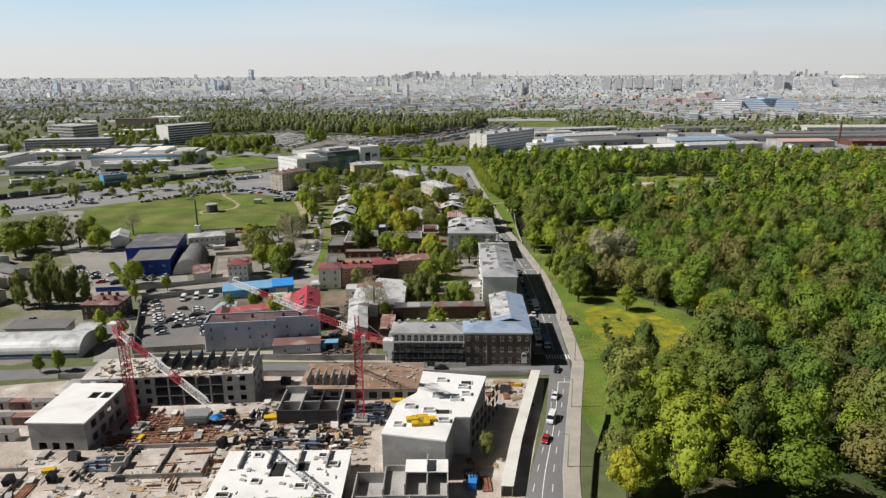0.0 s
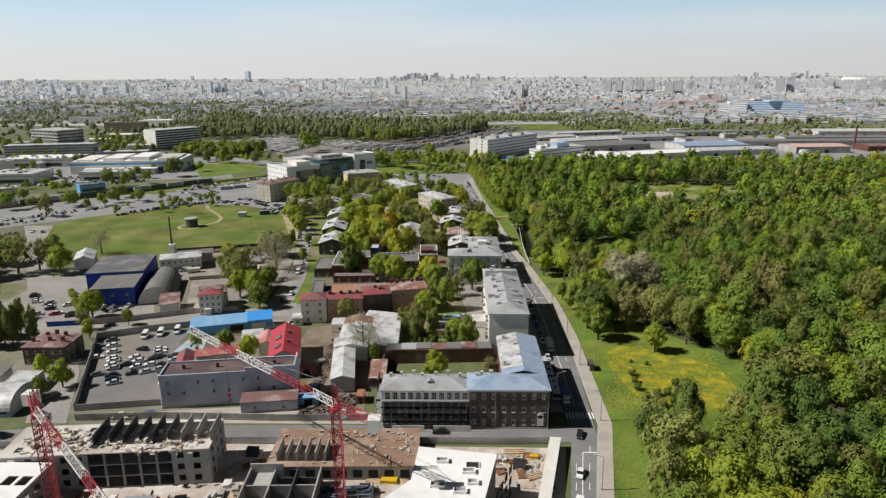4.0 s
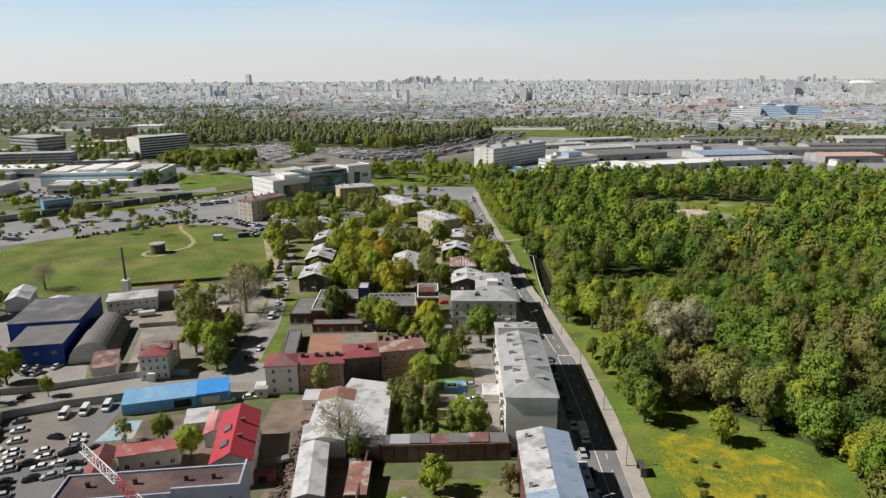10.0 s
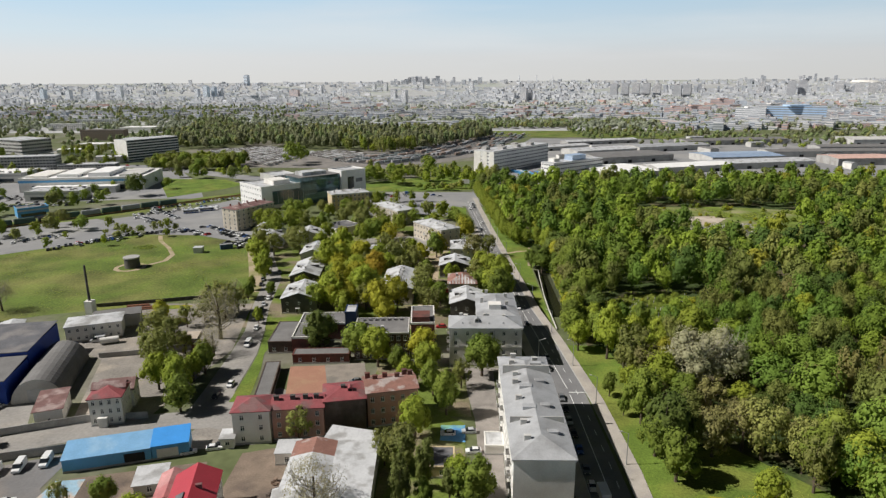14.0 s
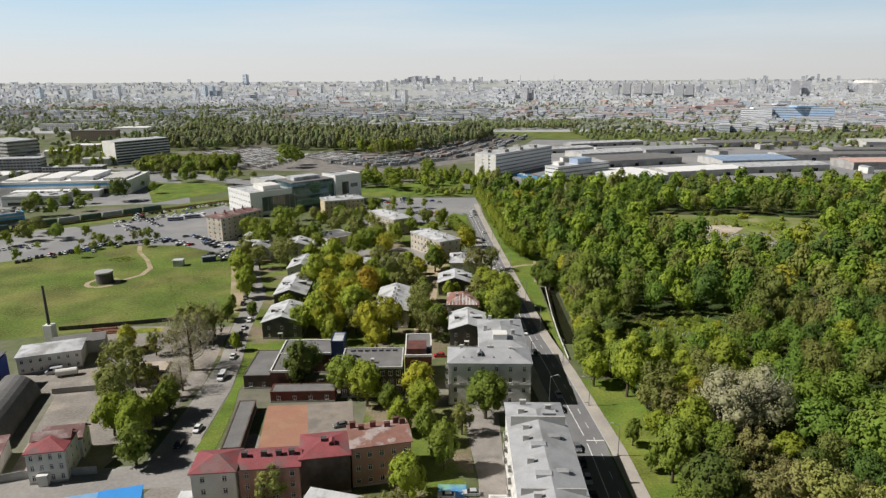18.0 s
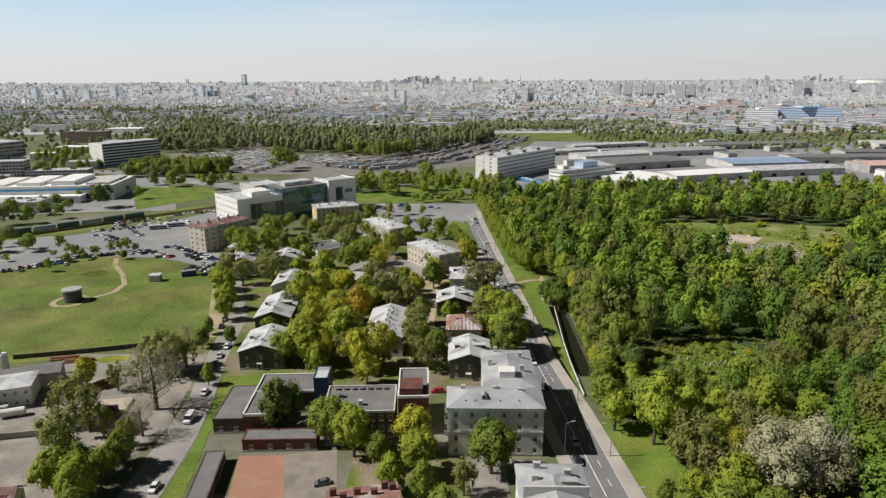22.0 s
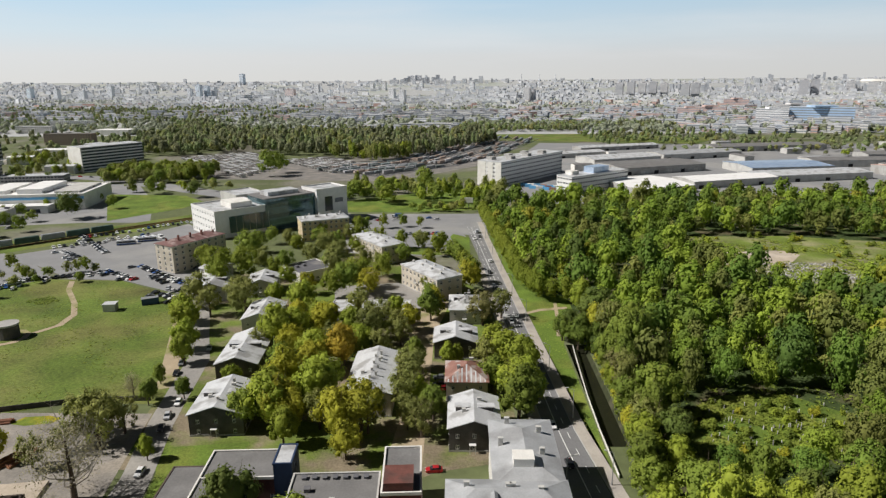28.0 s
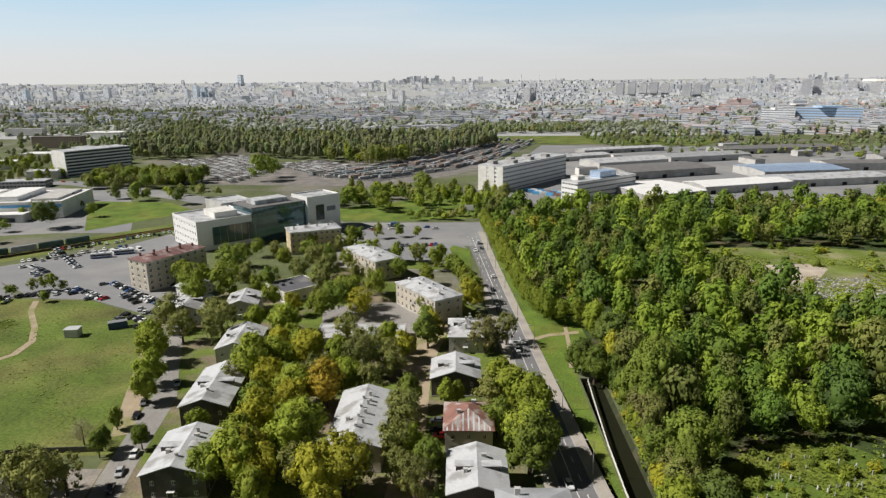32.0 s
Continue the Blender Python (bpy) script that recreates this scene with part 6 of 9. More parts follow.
for x, y, z in ((-8, 131, 11), (-6.4, 131.2, 11), (-9.5, 133, 11), (-5, 133, 11), (-7, 134, 11), (-100, 126, 0.03)):
    o = new("yellow_pallet", GSHAPES[8][1])
    o.matrix_basis = pose(x, y, z, 0, 0, 10)
    tagged(o, "pallet of yellow wrapped material", "pallet", "material on the building site")
r = thing("site_hut", -72, 150, 0, 6, "grey roofed site shelter", "shelter")
part("roof", Shape().hull([(-3.4, -2.4, 2.7), (3.4, -2.4, 2.7), (3.4, 2.4, 3.0), (-3.4, 2.4, 3.0)], [(-3.4, -2.4, 2.82), (3.4, -2.4, 2.82), (3.4, 2.4, 3.12), (-3.4, 2.4, 3.12)]), STEEL, r)
part("body", Shape().box(-3, 3, -2, 2, 0, 2.7), GREYP, r)
r = thing("canopy", -66, 149, 0, 0, "blue octagonal canopy on a post", "canopy")
part("roof", Shape().tube((0, 0, 2.4), (0, 0, 3.2), 2.1, 0.2, 8), ROOFCYAN, r)
part("pole", Shape().tube((0, 0, 0), (0, 0, 2.5), 0.08, 0.08, 6), STEEL, r)
r = thing("water_bowser", -83, 128, 0, 10, "square concrete mixing tub", "tub")
# black top plate for the shade inside the tub
part("tub", Shape().box(-1.6, 1.6, -1.6, 1.6, 0, 2.6).box(-1.2, 1.2, -1.2, 1.2, 2.6, 2.62, 1), [CONCRETE, DARK], r)
for i in range(9):
    r = thing("site_cabin", -137 + (i % 3) * 6.6, 139 + (i // 3) * 8.5, 0, 4, "brownish site cabin with a flat roof", "cabin", "site cabins")
    part("body", Shape().box(0, 6, 0, 2.5, 0, 2.5), ROOFBROWN if i % 2 else GREYP, r)
    part("roof", Shape().box(-0.1, 6.1, -0.1, 2.6, 2.5, 2.65), ROOFRUST if i % 2 else ROOFFELT, r)
    part("window", Shape().box(1, 2, -0.03, 0.02, 1.1, 2.0), GLASS, r)
    part("door", Shape().box(3.6, 4.4, -0.03, 0.02, 0.1, 2.1), DARK, r)
r = thing("skip_container", 5.5, 122, 0, 82, "blue steel waste container", "container")
part("body", Shape().box(-1.6, 1.6, -1.1, 1.1, 0.1, 1.9), mat("blue_steel", (0.03, 0.17, 0.55), 0.5), r)
part("lid", Shape().box(-1.65, 1.65, -1.15, 1.15, 1.9, 2.0), mat("blue_lid", (0.05, 0.25, 0.62), 0.5), r)

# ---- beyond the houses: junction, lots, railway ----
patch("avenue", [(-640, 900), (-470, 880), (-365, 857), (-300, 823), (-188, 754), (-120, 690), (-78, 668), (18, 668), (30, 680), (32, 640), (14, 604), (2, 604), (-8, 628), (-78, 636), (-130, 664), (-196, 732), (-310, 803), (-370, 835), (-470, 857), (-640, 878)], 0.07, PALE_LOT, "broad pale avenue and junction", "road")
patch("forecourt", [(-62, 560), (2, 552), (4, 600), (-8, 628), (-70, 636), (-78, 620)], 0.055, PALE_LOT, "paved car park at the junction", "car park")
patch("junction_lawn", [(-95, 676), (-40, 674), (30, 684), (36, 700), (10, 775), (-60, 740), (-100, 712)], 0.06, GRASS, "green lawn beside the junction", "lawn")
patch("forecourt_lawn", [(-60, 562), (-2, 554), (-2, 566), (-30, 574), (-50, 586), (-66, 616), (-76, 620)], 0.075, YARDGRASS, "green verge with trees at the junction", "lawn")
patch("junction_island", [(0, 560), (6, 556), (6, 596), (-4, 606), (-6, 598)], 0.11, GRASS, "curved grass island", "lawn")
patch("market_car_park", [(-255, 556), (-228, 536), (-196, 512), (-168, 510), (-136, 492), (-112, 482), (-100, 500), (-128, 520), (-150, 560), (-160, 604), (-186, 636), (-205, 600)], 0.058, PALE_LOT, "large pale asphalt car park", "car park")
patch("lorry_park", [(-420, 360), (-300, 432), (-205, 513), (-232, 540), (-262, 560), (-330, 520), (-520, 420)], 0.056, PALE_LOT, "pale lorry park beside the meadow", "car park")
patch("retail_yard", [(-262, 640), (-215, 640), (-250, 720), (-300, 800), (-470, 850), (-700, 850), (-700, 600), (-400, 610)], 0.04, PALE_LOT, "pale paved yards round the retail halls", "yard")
patch("verge", [(-300, 752), (-289, 722), (-248, 645), (-214, 689), (-205, 715), (-234, 745)], 0.07, GRASS, "triangular green verge", "lawn")
patch("rail_bank", [(-460, 408), (-440, 430), (-262, 604), (-150, 712), (-130, 700), (-186, 640), (-262, 560), (-330, 500), (-440, 396)], 0.045, MEADOW, "grassy railway bank", "bank")
patch("house_grass", [(-90, 352), (-58, 350), (-16, 345), (-6, 352), (10, 356), (16, 380), (14, 450), (6, 500), (-30, 560), (-70, 560), (-110, 520), (-118, 490), (-100, 430)], 0.024, YARDGRASS, "shaded grass between the houses", "lawn")
patch("house_lane", [(-20, 350), (-10, 350), (-10, 440), (-4, 480), (-10, 500), (-22, 470), (-20, 440), (-16, 400)], 0.05, DIRT, "worn lane between the houses", "path")
patch("cream_yard", [(-40, 470), (-14, 470), (-6, 488), (-30, 506), (-60, 500), (-56, 480)], 0.052, ASPHALT_OLD, "asphalt yard before the cream block", "yard")
patch("court_yard", [(-19, 199), (14, 199), (14, 223), (-23, 222)], 0.03, YARDGRASS, "grass courtyard behind the corner house", "yard")
patch("court_path", [(4, 198), (14, 198), (14, 212), (4, 212)], 0.05, PAVING, "paved corner of the courtyard", "yard")
patch("yard_drive", [(6, 236), (12, 236), (12, 312), (22, 312), (22, 315), (2, 315), (3, 296), (5, 280)], 0.05, mat("drive_dust", (0.29, 0.262, 0.235), 0.95, var=0.2, scale=0.3, col2=(0.22, 0.2, 0.18), patch=0.12), "dusty yard drive beside the long house", "yard")
patch("yard_garden", [(-20, 236), (2, 236), (2, 278), (-12, 290), (-20, 262)], 0.04, YARDGRASS, "green yard with trees and a playground", "yard")
patch("playground", [(-5, 269), (2, 268), (2, 277), (-5, 277)], 0.06, mat("playground_blue", (0.1, 0.27, 0.5), 0.8, col2=(0.2, 0.4, 0.3)), "blue rubber playground", "playground")
patch("scrap_yard", [(-48, 192), (-27, 192), (-27, 262), (-46, 266), (-58, 262), (-58, 246), (-48, 220)], 0.03, SOIL, "dark soil scrap yard", "yard")
patch("dirt_yard", [(-80, 262), (-47, 268), (-44, 290), (-58, 300), (-72, 284)], 0.036, WORKS, "pale dusty yard between the sheds", "yard")
patch("car_park", [(-113, 197), (-88, 200), (-86, 222), (-103, 246), (-103, 262), (-135, 249)], 0.056, LOT, "asphalt car park behind a wall", "car park")
patch("front_yard", [(-92, 189.5), (-20, 189.6), (-24, 196), (-48, 201), (-88, 196)], 0.05, PAVING, "dusty yard before the grey building", "yard")
patch("red_yard", [(-82, 208), (-58, 214), (-66, 258), (-98, 250), (-92, 214)], 0.045, SOIL, "soil yard between red roofs", "yard")
patch("sand_yard", [(-112, 272), (-92, 282), (-84, 330), (-92, 380), (-140, 380), (-150, 335), (-128, 320), (-118, 290)], 0.042, WORKS, "pale dusty yard of a works", "yard")
patch("blue_yard", [(-165, 265), (-124, 272), (-138, 300), (-160, 330), (-200, 340), (-200, 280)], 0.04, ASPHALT_OLD, "asphalt yard round the blue warehouse", "yard")
patch("west_yard", [(-330, 190), (-150, 186), (-126, 200), (-140, 222), (-176, 274), (-198, 303), (-262, 400), (-340, 360)], 0.034, YARDSOIL, "worn yard among old sheds", "yard")
patch("street_verge", [(-71.5, 290), (-66, 290), (-66.5, 297), (-68.5, 314), (-71, 326), (-70.5, 340), (-70, 350), (-58, 357), (-58, 365), (-80, 362), (-76.8, 348), (-73.2, 326), (-71.6, 300)], 0.065, GRASS, "green verge beside the side street", "lawn")
patch("flowering_strip", [(-131, 373.6), (-126, 372.6), (-119, 374.2), (-117.5, 377), (-122, 378.4), (-129, 377.6)], 0.07, DANDELION, "strip of yellow dandelions at the works fence", "lawn")
patch("rail_field", [(60, 1215), (200, 1190), (345, 1160), (420, 1250), (260, 1300), (30, 1420)], 0.2, MEADOW, "far green field beside the railway", "field")
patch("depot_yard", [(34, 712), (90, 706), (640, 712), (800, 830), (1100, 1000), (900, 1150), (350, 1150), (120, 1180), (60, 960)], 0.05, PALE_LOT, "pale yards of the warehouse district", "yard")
patch("rail_yard", [(-280, 840), (-63, 818), (20, 925), (62, 1060), (120, 1255), (60, 1295), (-40, 1120), (-150, 960), (-290, 930)], 0.06, mat("ballast", (0.2, 0.187, 0.172), 0.95, var=0.25, scale=0.08, col2=(0.26, 0.235, 0.21)), "brown ballast of the railway yard", "railway")

# big buildings
FARGLASS = mat("dull_window_glass", (0.05, 0.055, 0.06), 0.45, var=0.3, scale=0.3, bump=0)
BROWNWALL = mat("brown_plaster", (0.34, 0.26, 0.21), 0.9, var=0.15, scale=0.3, bump=0.1)
FR = np.random.default_rng(5)
def banded(name, x, y, turn, w, d, h, floors, wall, label, roof=None, gap=0.5, glass=None, parts=True):
    """A block with a continuous window band on each floor."""
    r = thing(name, x, y, 0, turn, label, "building")
    part("wall", Shape().box(0, w, 0, d, 0, h), wall, r)
    fh = h / floors
    for f in range(floors):
        z = f * fh + fh * 0.38
        b = part("window_band", Shape().box(-0.06, w + 0.06, -0.06, d + 0.06, z, z + fh * gap), glass or GLASS, r)
        if parts:
            s = Shape().box(w + 0.02, w + 0.12, 0, d, z - 0.06, z + 0.02).box(0, w, -0.12, -0.02, z - 0.06, z + 0.02)
            for i in range(int(d / 3.2)):
                s.box(w + 0.02, w + 0.12, i * 3.2, i * 3.2 + 0.9, z - 0.02, z + fh * gap + 0.02)
            for i in range(int(w / 3.2)):
                s.box(i * 3.2, i * 3.2 + 0.9, -0.12, -0.02, z - 0.02, z + fh * gap + 0.02)
            tagged(part("pier", s, wall, b), "", "", "", "stuff")
    part("roof", Shape().box(-0.3, w + 0.3, -0.3, d + 0.3, h, h + 0.6), roof or ROOFPALE, r)
    return r


r = banded("warehouse_block", 17, 800, -38, 26, 110, 22, 6, TRIM, "long pale concrete block with window bands", gap=0.3, glass=FARGLASS)
part("front_panel", Shape().box(-0.1, 9, -0.25, -0.1, 0, 22).box(11, 17, -0.25, -0.1, 0, 22).box(20, 26, -0.25, -0.1, 0, 22), WHITE, r)
for i in range(6):
    hatch(r, 4 + (i % 2) * 12, 8 + i * 14, 22.6, 6, 7, 2.6, CONCRETE, "lift_house")
r = banded("office_hall", 83, 755, -52, 17, 73, 15, 4, TRIM, "pale office block with a stepped top", gap=0.3, glass=FARGLASS)
hatch(r, 3, 30, 15.6, 11, 20, 5, ROOFBLUE, "rooftop_hall")
hatch(r, 2, 8, 15.6, 8, 8, 3, WHITE, "lift_house")
r = house("shopping_centre", -175, 617, -47, 37, 36, 17, 4, (9, 0, 5, 0), "flat", 0, TRIM, ROOFPALE, "white shopping centre with square windows", "building", win=(1.5, 1.5), parapet=0.9, first=2.0)
s = Shape().box(37.02, 37.3, 9, 36, 3, 13.5)
part("glass_front", s, mat("teal_glass", (0.03, 0.075, 0.08), 0.06, var=0.3, scale=0.25, bump=0, spec=0.8), r, "dark teal curtain wall")
for i in range(7):
    part("mullion", Shape().box(37.3, 37.36, 9 + i * 4.4, 9.15 + i * 4.4, 3, 13.5), STEEL, r)
hatch(r, 14, 14, 17, 16, 14, 3.4, WHITE)
r = banded("glass_centre", -142, 631, -47, 25, 40, 21, 6, CURTAIN, "glass fronted shopping centre", ROOFFELT, 0.7, CURTAIN)
hatch(r, 6, 6, 21.6, 12, 22, 2.5, ROOFPALE)
r = house("shopping_centre", -110, 650, -47, 20, 24, 23, 5, (0, 0, 0, 0), "flat", 0, TRIM, ROOFPALE, "white blank-walled end of the shopping centre", "building", parapet=0.8)
part("display_window", Shape().box(20.02, 20.2, 6, 12, 8, 18), GLASS, r)
part("sign_panel", Shape().box(20.02, 20.16, 14, 20.5, 13.2, 16.2), mat("grey_sign", (0.2, 0.2, 0.21), 0.7), r)
house("plant_hall", -172, 662, -47, 26, 22, 18, 1, (0, 0, 0, 0), "flat", 0, GREYP, ROOFPALE, "plain grey hall behind the shopping centre", "building", parapet=0.6)
r = banded("office_slab", -423, 898, -32, 26, 70, 26, 8, TRIM, "long office slab with dark window bands", gap=0.55, glass=FARGLASS, parts=False)
part("blank_gable", Shape().box(-0.4, 26.4, -0.9, -0.1, 0, 26.4), WHITE, r)
banded("factory", -545, 792, 13, 100, 18, 16, 5, GREYP, "long grey factory with window rows", gap=0.5, glass=FARGLASS)
banded("factory", -445, 812, 10, 60, 16, 6, 2, GREYP, "grey factory wing with window rows", gap=0.5, glass=FARGLASS)
banded("factory", -620, 960, -25, 60, 40, 22, 5, GREYP, "far grey factory block", gap=0.5)
banded("factory", -470, 1010, -25, 70, 20, 18, 5, WHITE, "white office wing with window rows", gap=0.5)
for x, y, t, w, d, h, c, lb in ((-394, 672, 8, 108, 55, 12, WHITE_SLAB, "white retail hall with a flat roof"), (-440, 608, 6, 46, 36, 9, ROOFPALE, "pale retail hall with a flat roof"), (-360, 628, 6, 44, 22, 8, ROOFPALE, "low retail hall with a pale roof"),
                             (-560, 640, 6, 90, 60, 10, ROOFPALE, "wide pale retail hall with a flat roof"), (-320, 560, 42, 20, 14, 7, ROOFFELT, "blue walled depot office with a grey roof"), (-500, 720, 8, 70, 40, 9, WHITE_SLAB, "white depot hall with a flat roof"),
                             (-640, 740, 4, 80, 50, 11, ROOFPALE, "far pale depot hall with a flat roof"), (-395, 545, 40, 26, 12, 5, ROOFPALE, "low white depot with a pale roof")):
    r = house("retail_hall", x, y, t, w, d, h, 1, (0, 0, 0, 0), "flat", 0, BLUEPANEL if "blue" in lb else WHITE, c, lb, "hall", parapet=0.5)
    part("glazing", Shape().box(w * 0.1, w * 0.9, -0.1, 0.02, 1.0, h * 0.45), GLASS, r)
    part("fascia", Shape().box(0, w, -0.16, -0.02, h * 0.7, h * 0.86), BLUEPANEL if w > 80 else GREYP, r)
    for i in range(4 if w > 80 else 0):
        a, b = w * (0.03 + 0.25 * i), w * (0.2 + 0.25 * i)
        part("roof_bay", Shape().box(a, b, d * 0.12, d * 0.9, h, h + 1.6 + (i * 7 % 3)), (WHITE, TRIM, WHITE_SLAB, GREYP)[i], r)
    if w > 80:
        part("front_wing", Shape().box(w * 0.15, w * 0.8, -12, -0.2, 0, 5.5).box(w * 0.15 - 0.3, w * 0.8 + 0.3, -12.3, -0.2, 5.5, 5.9), WHITE_SLAB, r, "lower white wing")
        part("shop_glazing", Shape().box(w * 0.2, w * 0.75, -12.12, -11.98, 0.6, 3.4), GLASS, r)
    for i in range(int(w / 6)):
        hatch(r, w * (0.06 + 0.88 * FR.random()), d * (0.15 + 0.65 * FR.random()), h, 2.0 + FR.random(), 2.0, 1.2, GREYP if i % 3 else ROOFDARK)
for i in range(46):
    x, y = float(FR.uniform(-820, -430)), float(FR.uniform(520, 1000))
    w, d, h = float(FR.uniform(14, 46)), float(FR.uniform(9, 20)), float(FR.uniform(3.5, 9))
    c = (ROOFPALE, ROOFGREY, ROOFFELT, WHITE_SLAB, ROOFSKY)[int(FR.choice(5, p=[0.35, 0.25, 0.2, 0.14, 0.06]))]
    house("depot_shed", x, y, float(FR.choice([8, 98, -30])), w, d, h, 1, (0, 0, 0, 0), "gable_x", 1.2, WHITE if i % 3 else GREYP, c, f"low depot shed with a {'pale' if c in (ROOFPALE, WHITE_SLAB) else 'blue' if c is ROOFSKY else 'grey'} roof", "shed", cornice=False, plinth=False, over=0.2)
for x, y, t, w, d, h, c, lb in ((146, 735, 22, 60, 60, 8, WHITE_SLAB, "wide hall with a white arched roof"), (205, 770, 18, 90, 24, 9, WHITE_SLAB, "long grey warehouse with dock doors"), (163, 850, 20, 100, 40, 10, ROOFFELT, "large grey warehouse with dock doors"),
                             (275, 800, 12, 120, 26, 9, ROOFPALE, "long pale warehouse with dock doors"), (290, 850, 10, 90, 40, 10, ROOFBLUE, "wide warehouse with a bluish roof"), (420, 830, 5, 70, 30, 11, mat("salmon_roof", (0.6, 0.4, 0.34), 0.7), "white warehouse with a salmon roof"),
                             (380, 905, 3, 240, 24, 10, ROOFFELT, "very long warehouse with a brown roof"), (520, 850, 0, 140, 26, 9, ROOFBROWN, "long brick warehouse with a brown roof"), (470, 960, 0, 260, 24, 10, ROOFFELT, "very long warehouse with a grey roof"),
                             (150, 925, 22, 90, 30, 9, ROOFPALE, "pale freight hall beside the tracks"), (240, 970, 18, 110, 28, 9, ROOFGREY, "grey freight hall beside the tracks"), (120, 990, 25, 70, 20, 7, ROOFPALE, "far pale hall beside the tracks"), (160, 1060, 20, 120, 18, 7, ROOFPALE, "far long pale hall with a tin roof"),
                             (650, 900, -4, 200, 40, 9, ROOFPALE, "far pale warehouse with dock doors"), (330, 1050, 10, 160, 30, 9, ROOFFELT, "far grey warehouse with dock doors"), (560, 1040, 0, 200, 40, 12, GREYP, "far grey works with a pale roof")):
    h *= 0.72
    d *= 1.3 if d < 50 else 1.0
    r = house("warehouse", x, y, t, w, d, h, 1, (0, 0, 0, 0), "gable_x", 1.6, (GREYP if len(lb) % 2 else CONCRETE) if c is not ROOFBROWN else REDBRICK, c, lb, "warehouse", cornice=False, plinth=False, over=0.3)
    for i in range(int(w / 16)):
        part("dock_door", Shape().box(5 + i * 16, 10 + i * 16, -0.08, 0.02, 0.1, h * 0.5), GREYP if i % 2 else DARK, r)
taken_depot = []
for i in range(70):
    x, y = float(FR.uniform(120, 760)), float(FR.uniform(790, 1120))
    w, d, h = float(FR.uniform(10, 34)), float(FR.uniform(7, 16)), float(FR.uniform(3, 7))
    if x > 60 + y * 0.62 or any(abs(x - a) < 44 and abs(y - b) < 26 for a, b in taken_depot) or any(a - 6 < x + 17 and x - 4 < a + lw + 12 and b - 16 < y < b + 46 for a, b, lw in ((205, 770, 90), (163, 850, 100), (275, 800, 120), (290, 850, 90), (420, 830, 70), (380, 905, 240), (520, 850, 140), (470, 960, 260), (150, 925, 90), (240, 970, 110), (330, 1050, 160), (560, 1040, 200), (650, 900, 200))):
        continue
    taken_depot.append((x, y))
    c = (ROOFPALE, ROOFGREY, ROOFFELT, ROOFSKY, ROOFBROWN)[int(FR.choice(5, p=[0.3, 0.25, 0.2, 0.15, 0.1]))]
    house("depot_shed", x, y, float(FR.choice([12, 102])), w, d, h, 1, (0, 0, 0, 0), "gable_x", 1.0, WHITE if i % 3 else GREYP, c, f"small depot shed with a {'pale' if c is ROOFPALE else 'blue' if c is ROOFSKY else 'brown' if c is ROOFBROWN else 'grey'} roof", "shed", cornice=False, plinth=False, over=0.2)
CONT = {k: Shape().box(0, 6, 0, 2.4, 0, 2.5).box(0.1, 5.9, -0.04, 0, 0.2, 2.3).mesh("freight_container", [m]) for k, m in (("blue", BLUEPANEL), ("white", WHITE), ("rusty red", ROOFRUST))}
for i in range(22):
    o = new("freight_container", CONT[("blue", "white", "blue", "rusty red")[i % 4]])
    o.matrix_basis = pose(56 + (i % 8) * 5.5 + (i // 8) * 3, 792 - (i % 8) * 3.2 - (i // 8) * 8, 0.06, 0, 0, -30 + (i % 3) * 12)
    tagged(o, f"{('blue', 'white', 'blue', 'rusty red')[i % 4]} freight container in a yard", "container", "containers behind the park")
r = thing("brick_chimney", 520, 880, 0, 0, "tall red brick factory chimney", "chimney")
part("shaft", Shape().tube((0, 0, 0), (0, 0, 30), 1.6, 1.1, 12), REDBRICK, r)
LOCKUP = [mat("garage_" + n, c, 0.85, var=0.15, scale=0.3, island=0.4, bump=0.1) for n, c in (("felt", (0.11, 0.105, 0.1)), ("tin", (0.48, 0.49, 0.5)), ("rust", (0.14, 0.12, 0.105)))]


def lockups(x, y, turn, length):
    """A row of lock-up garages side by side, each with its own roof and door."""
    r = thing("garage_row", x, y, 0, turn, "long row of lock-up garages with patchy roofs", "garage", "garage rows by the railway")
    roofs, doors, walls = [Shape() for _ in LOCKUP], Shape(), Shape()
    n = int(length / 3.6)
    for j in range(n):
        h, k = 2.5 + float(FR.uniform(-0.15, 0.3)), int(FR.choice(3, p=[0.45, 0.35, 0.2]))
        a, b = j * 3.6, j * 3.6 + 3.5
        walls.prism([(a, 0), (b, 0), (b, 5.0), (a, 5.0)], 0, h)
        roofs[k].prism([(a, -0.2), (b, -0.2), (b, 5.2), (a, 5.2)], h, h + 0.25)
        doors.prism([(a + 0.5, -0.06), (b - 0.5, -0.06), (b - 0.5, 0), (a + 0.5, 0)], 0.1, 2.1)
    tagged(part("wall", walls, GREYP, r), kind="stuff")
    tagged(part("door", doors, DARK, r), kind="stuff")
    for s, m in zip(roofs, LOCKUP):
        tagged(part("roof", s, m, r), kind="stuff")


for i in range(16):
    for g, (bx, by, n, length) in enumerate(((-345, 1000, 9, 205), (-208, 968, 6, 120))):
        if i >= n:
            continue
        lockups(bx + i * 8.0, by + i * 6.3, -51, length - i * 9)
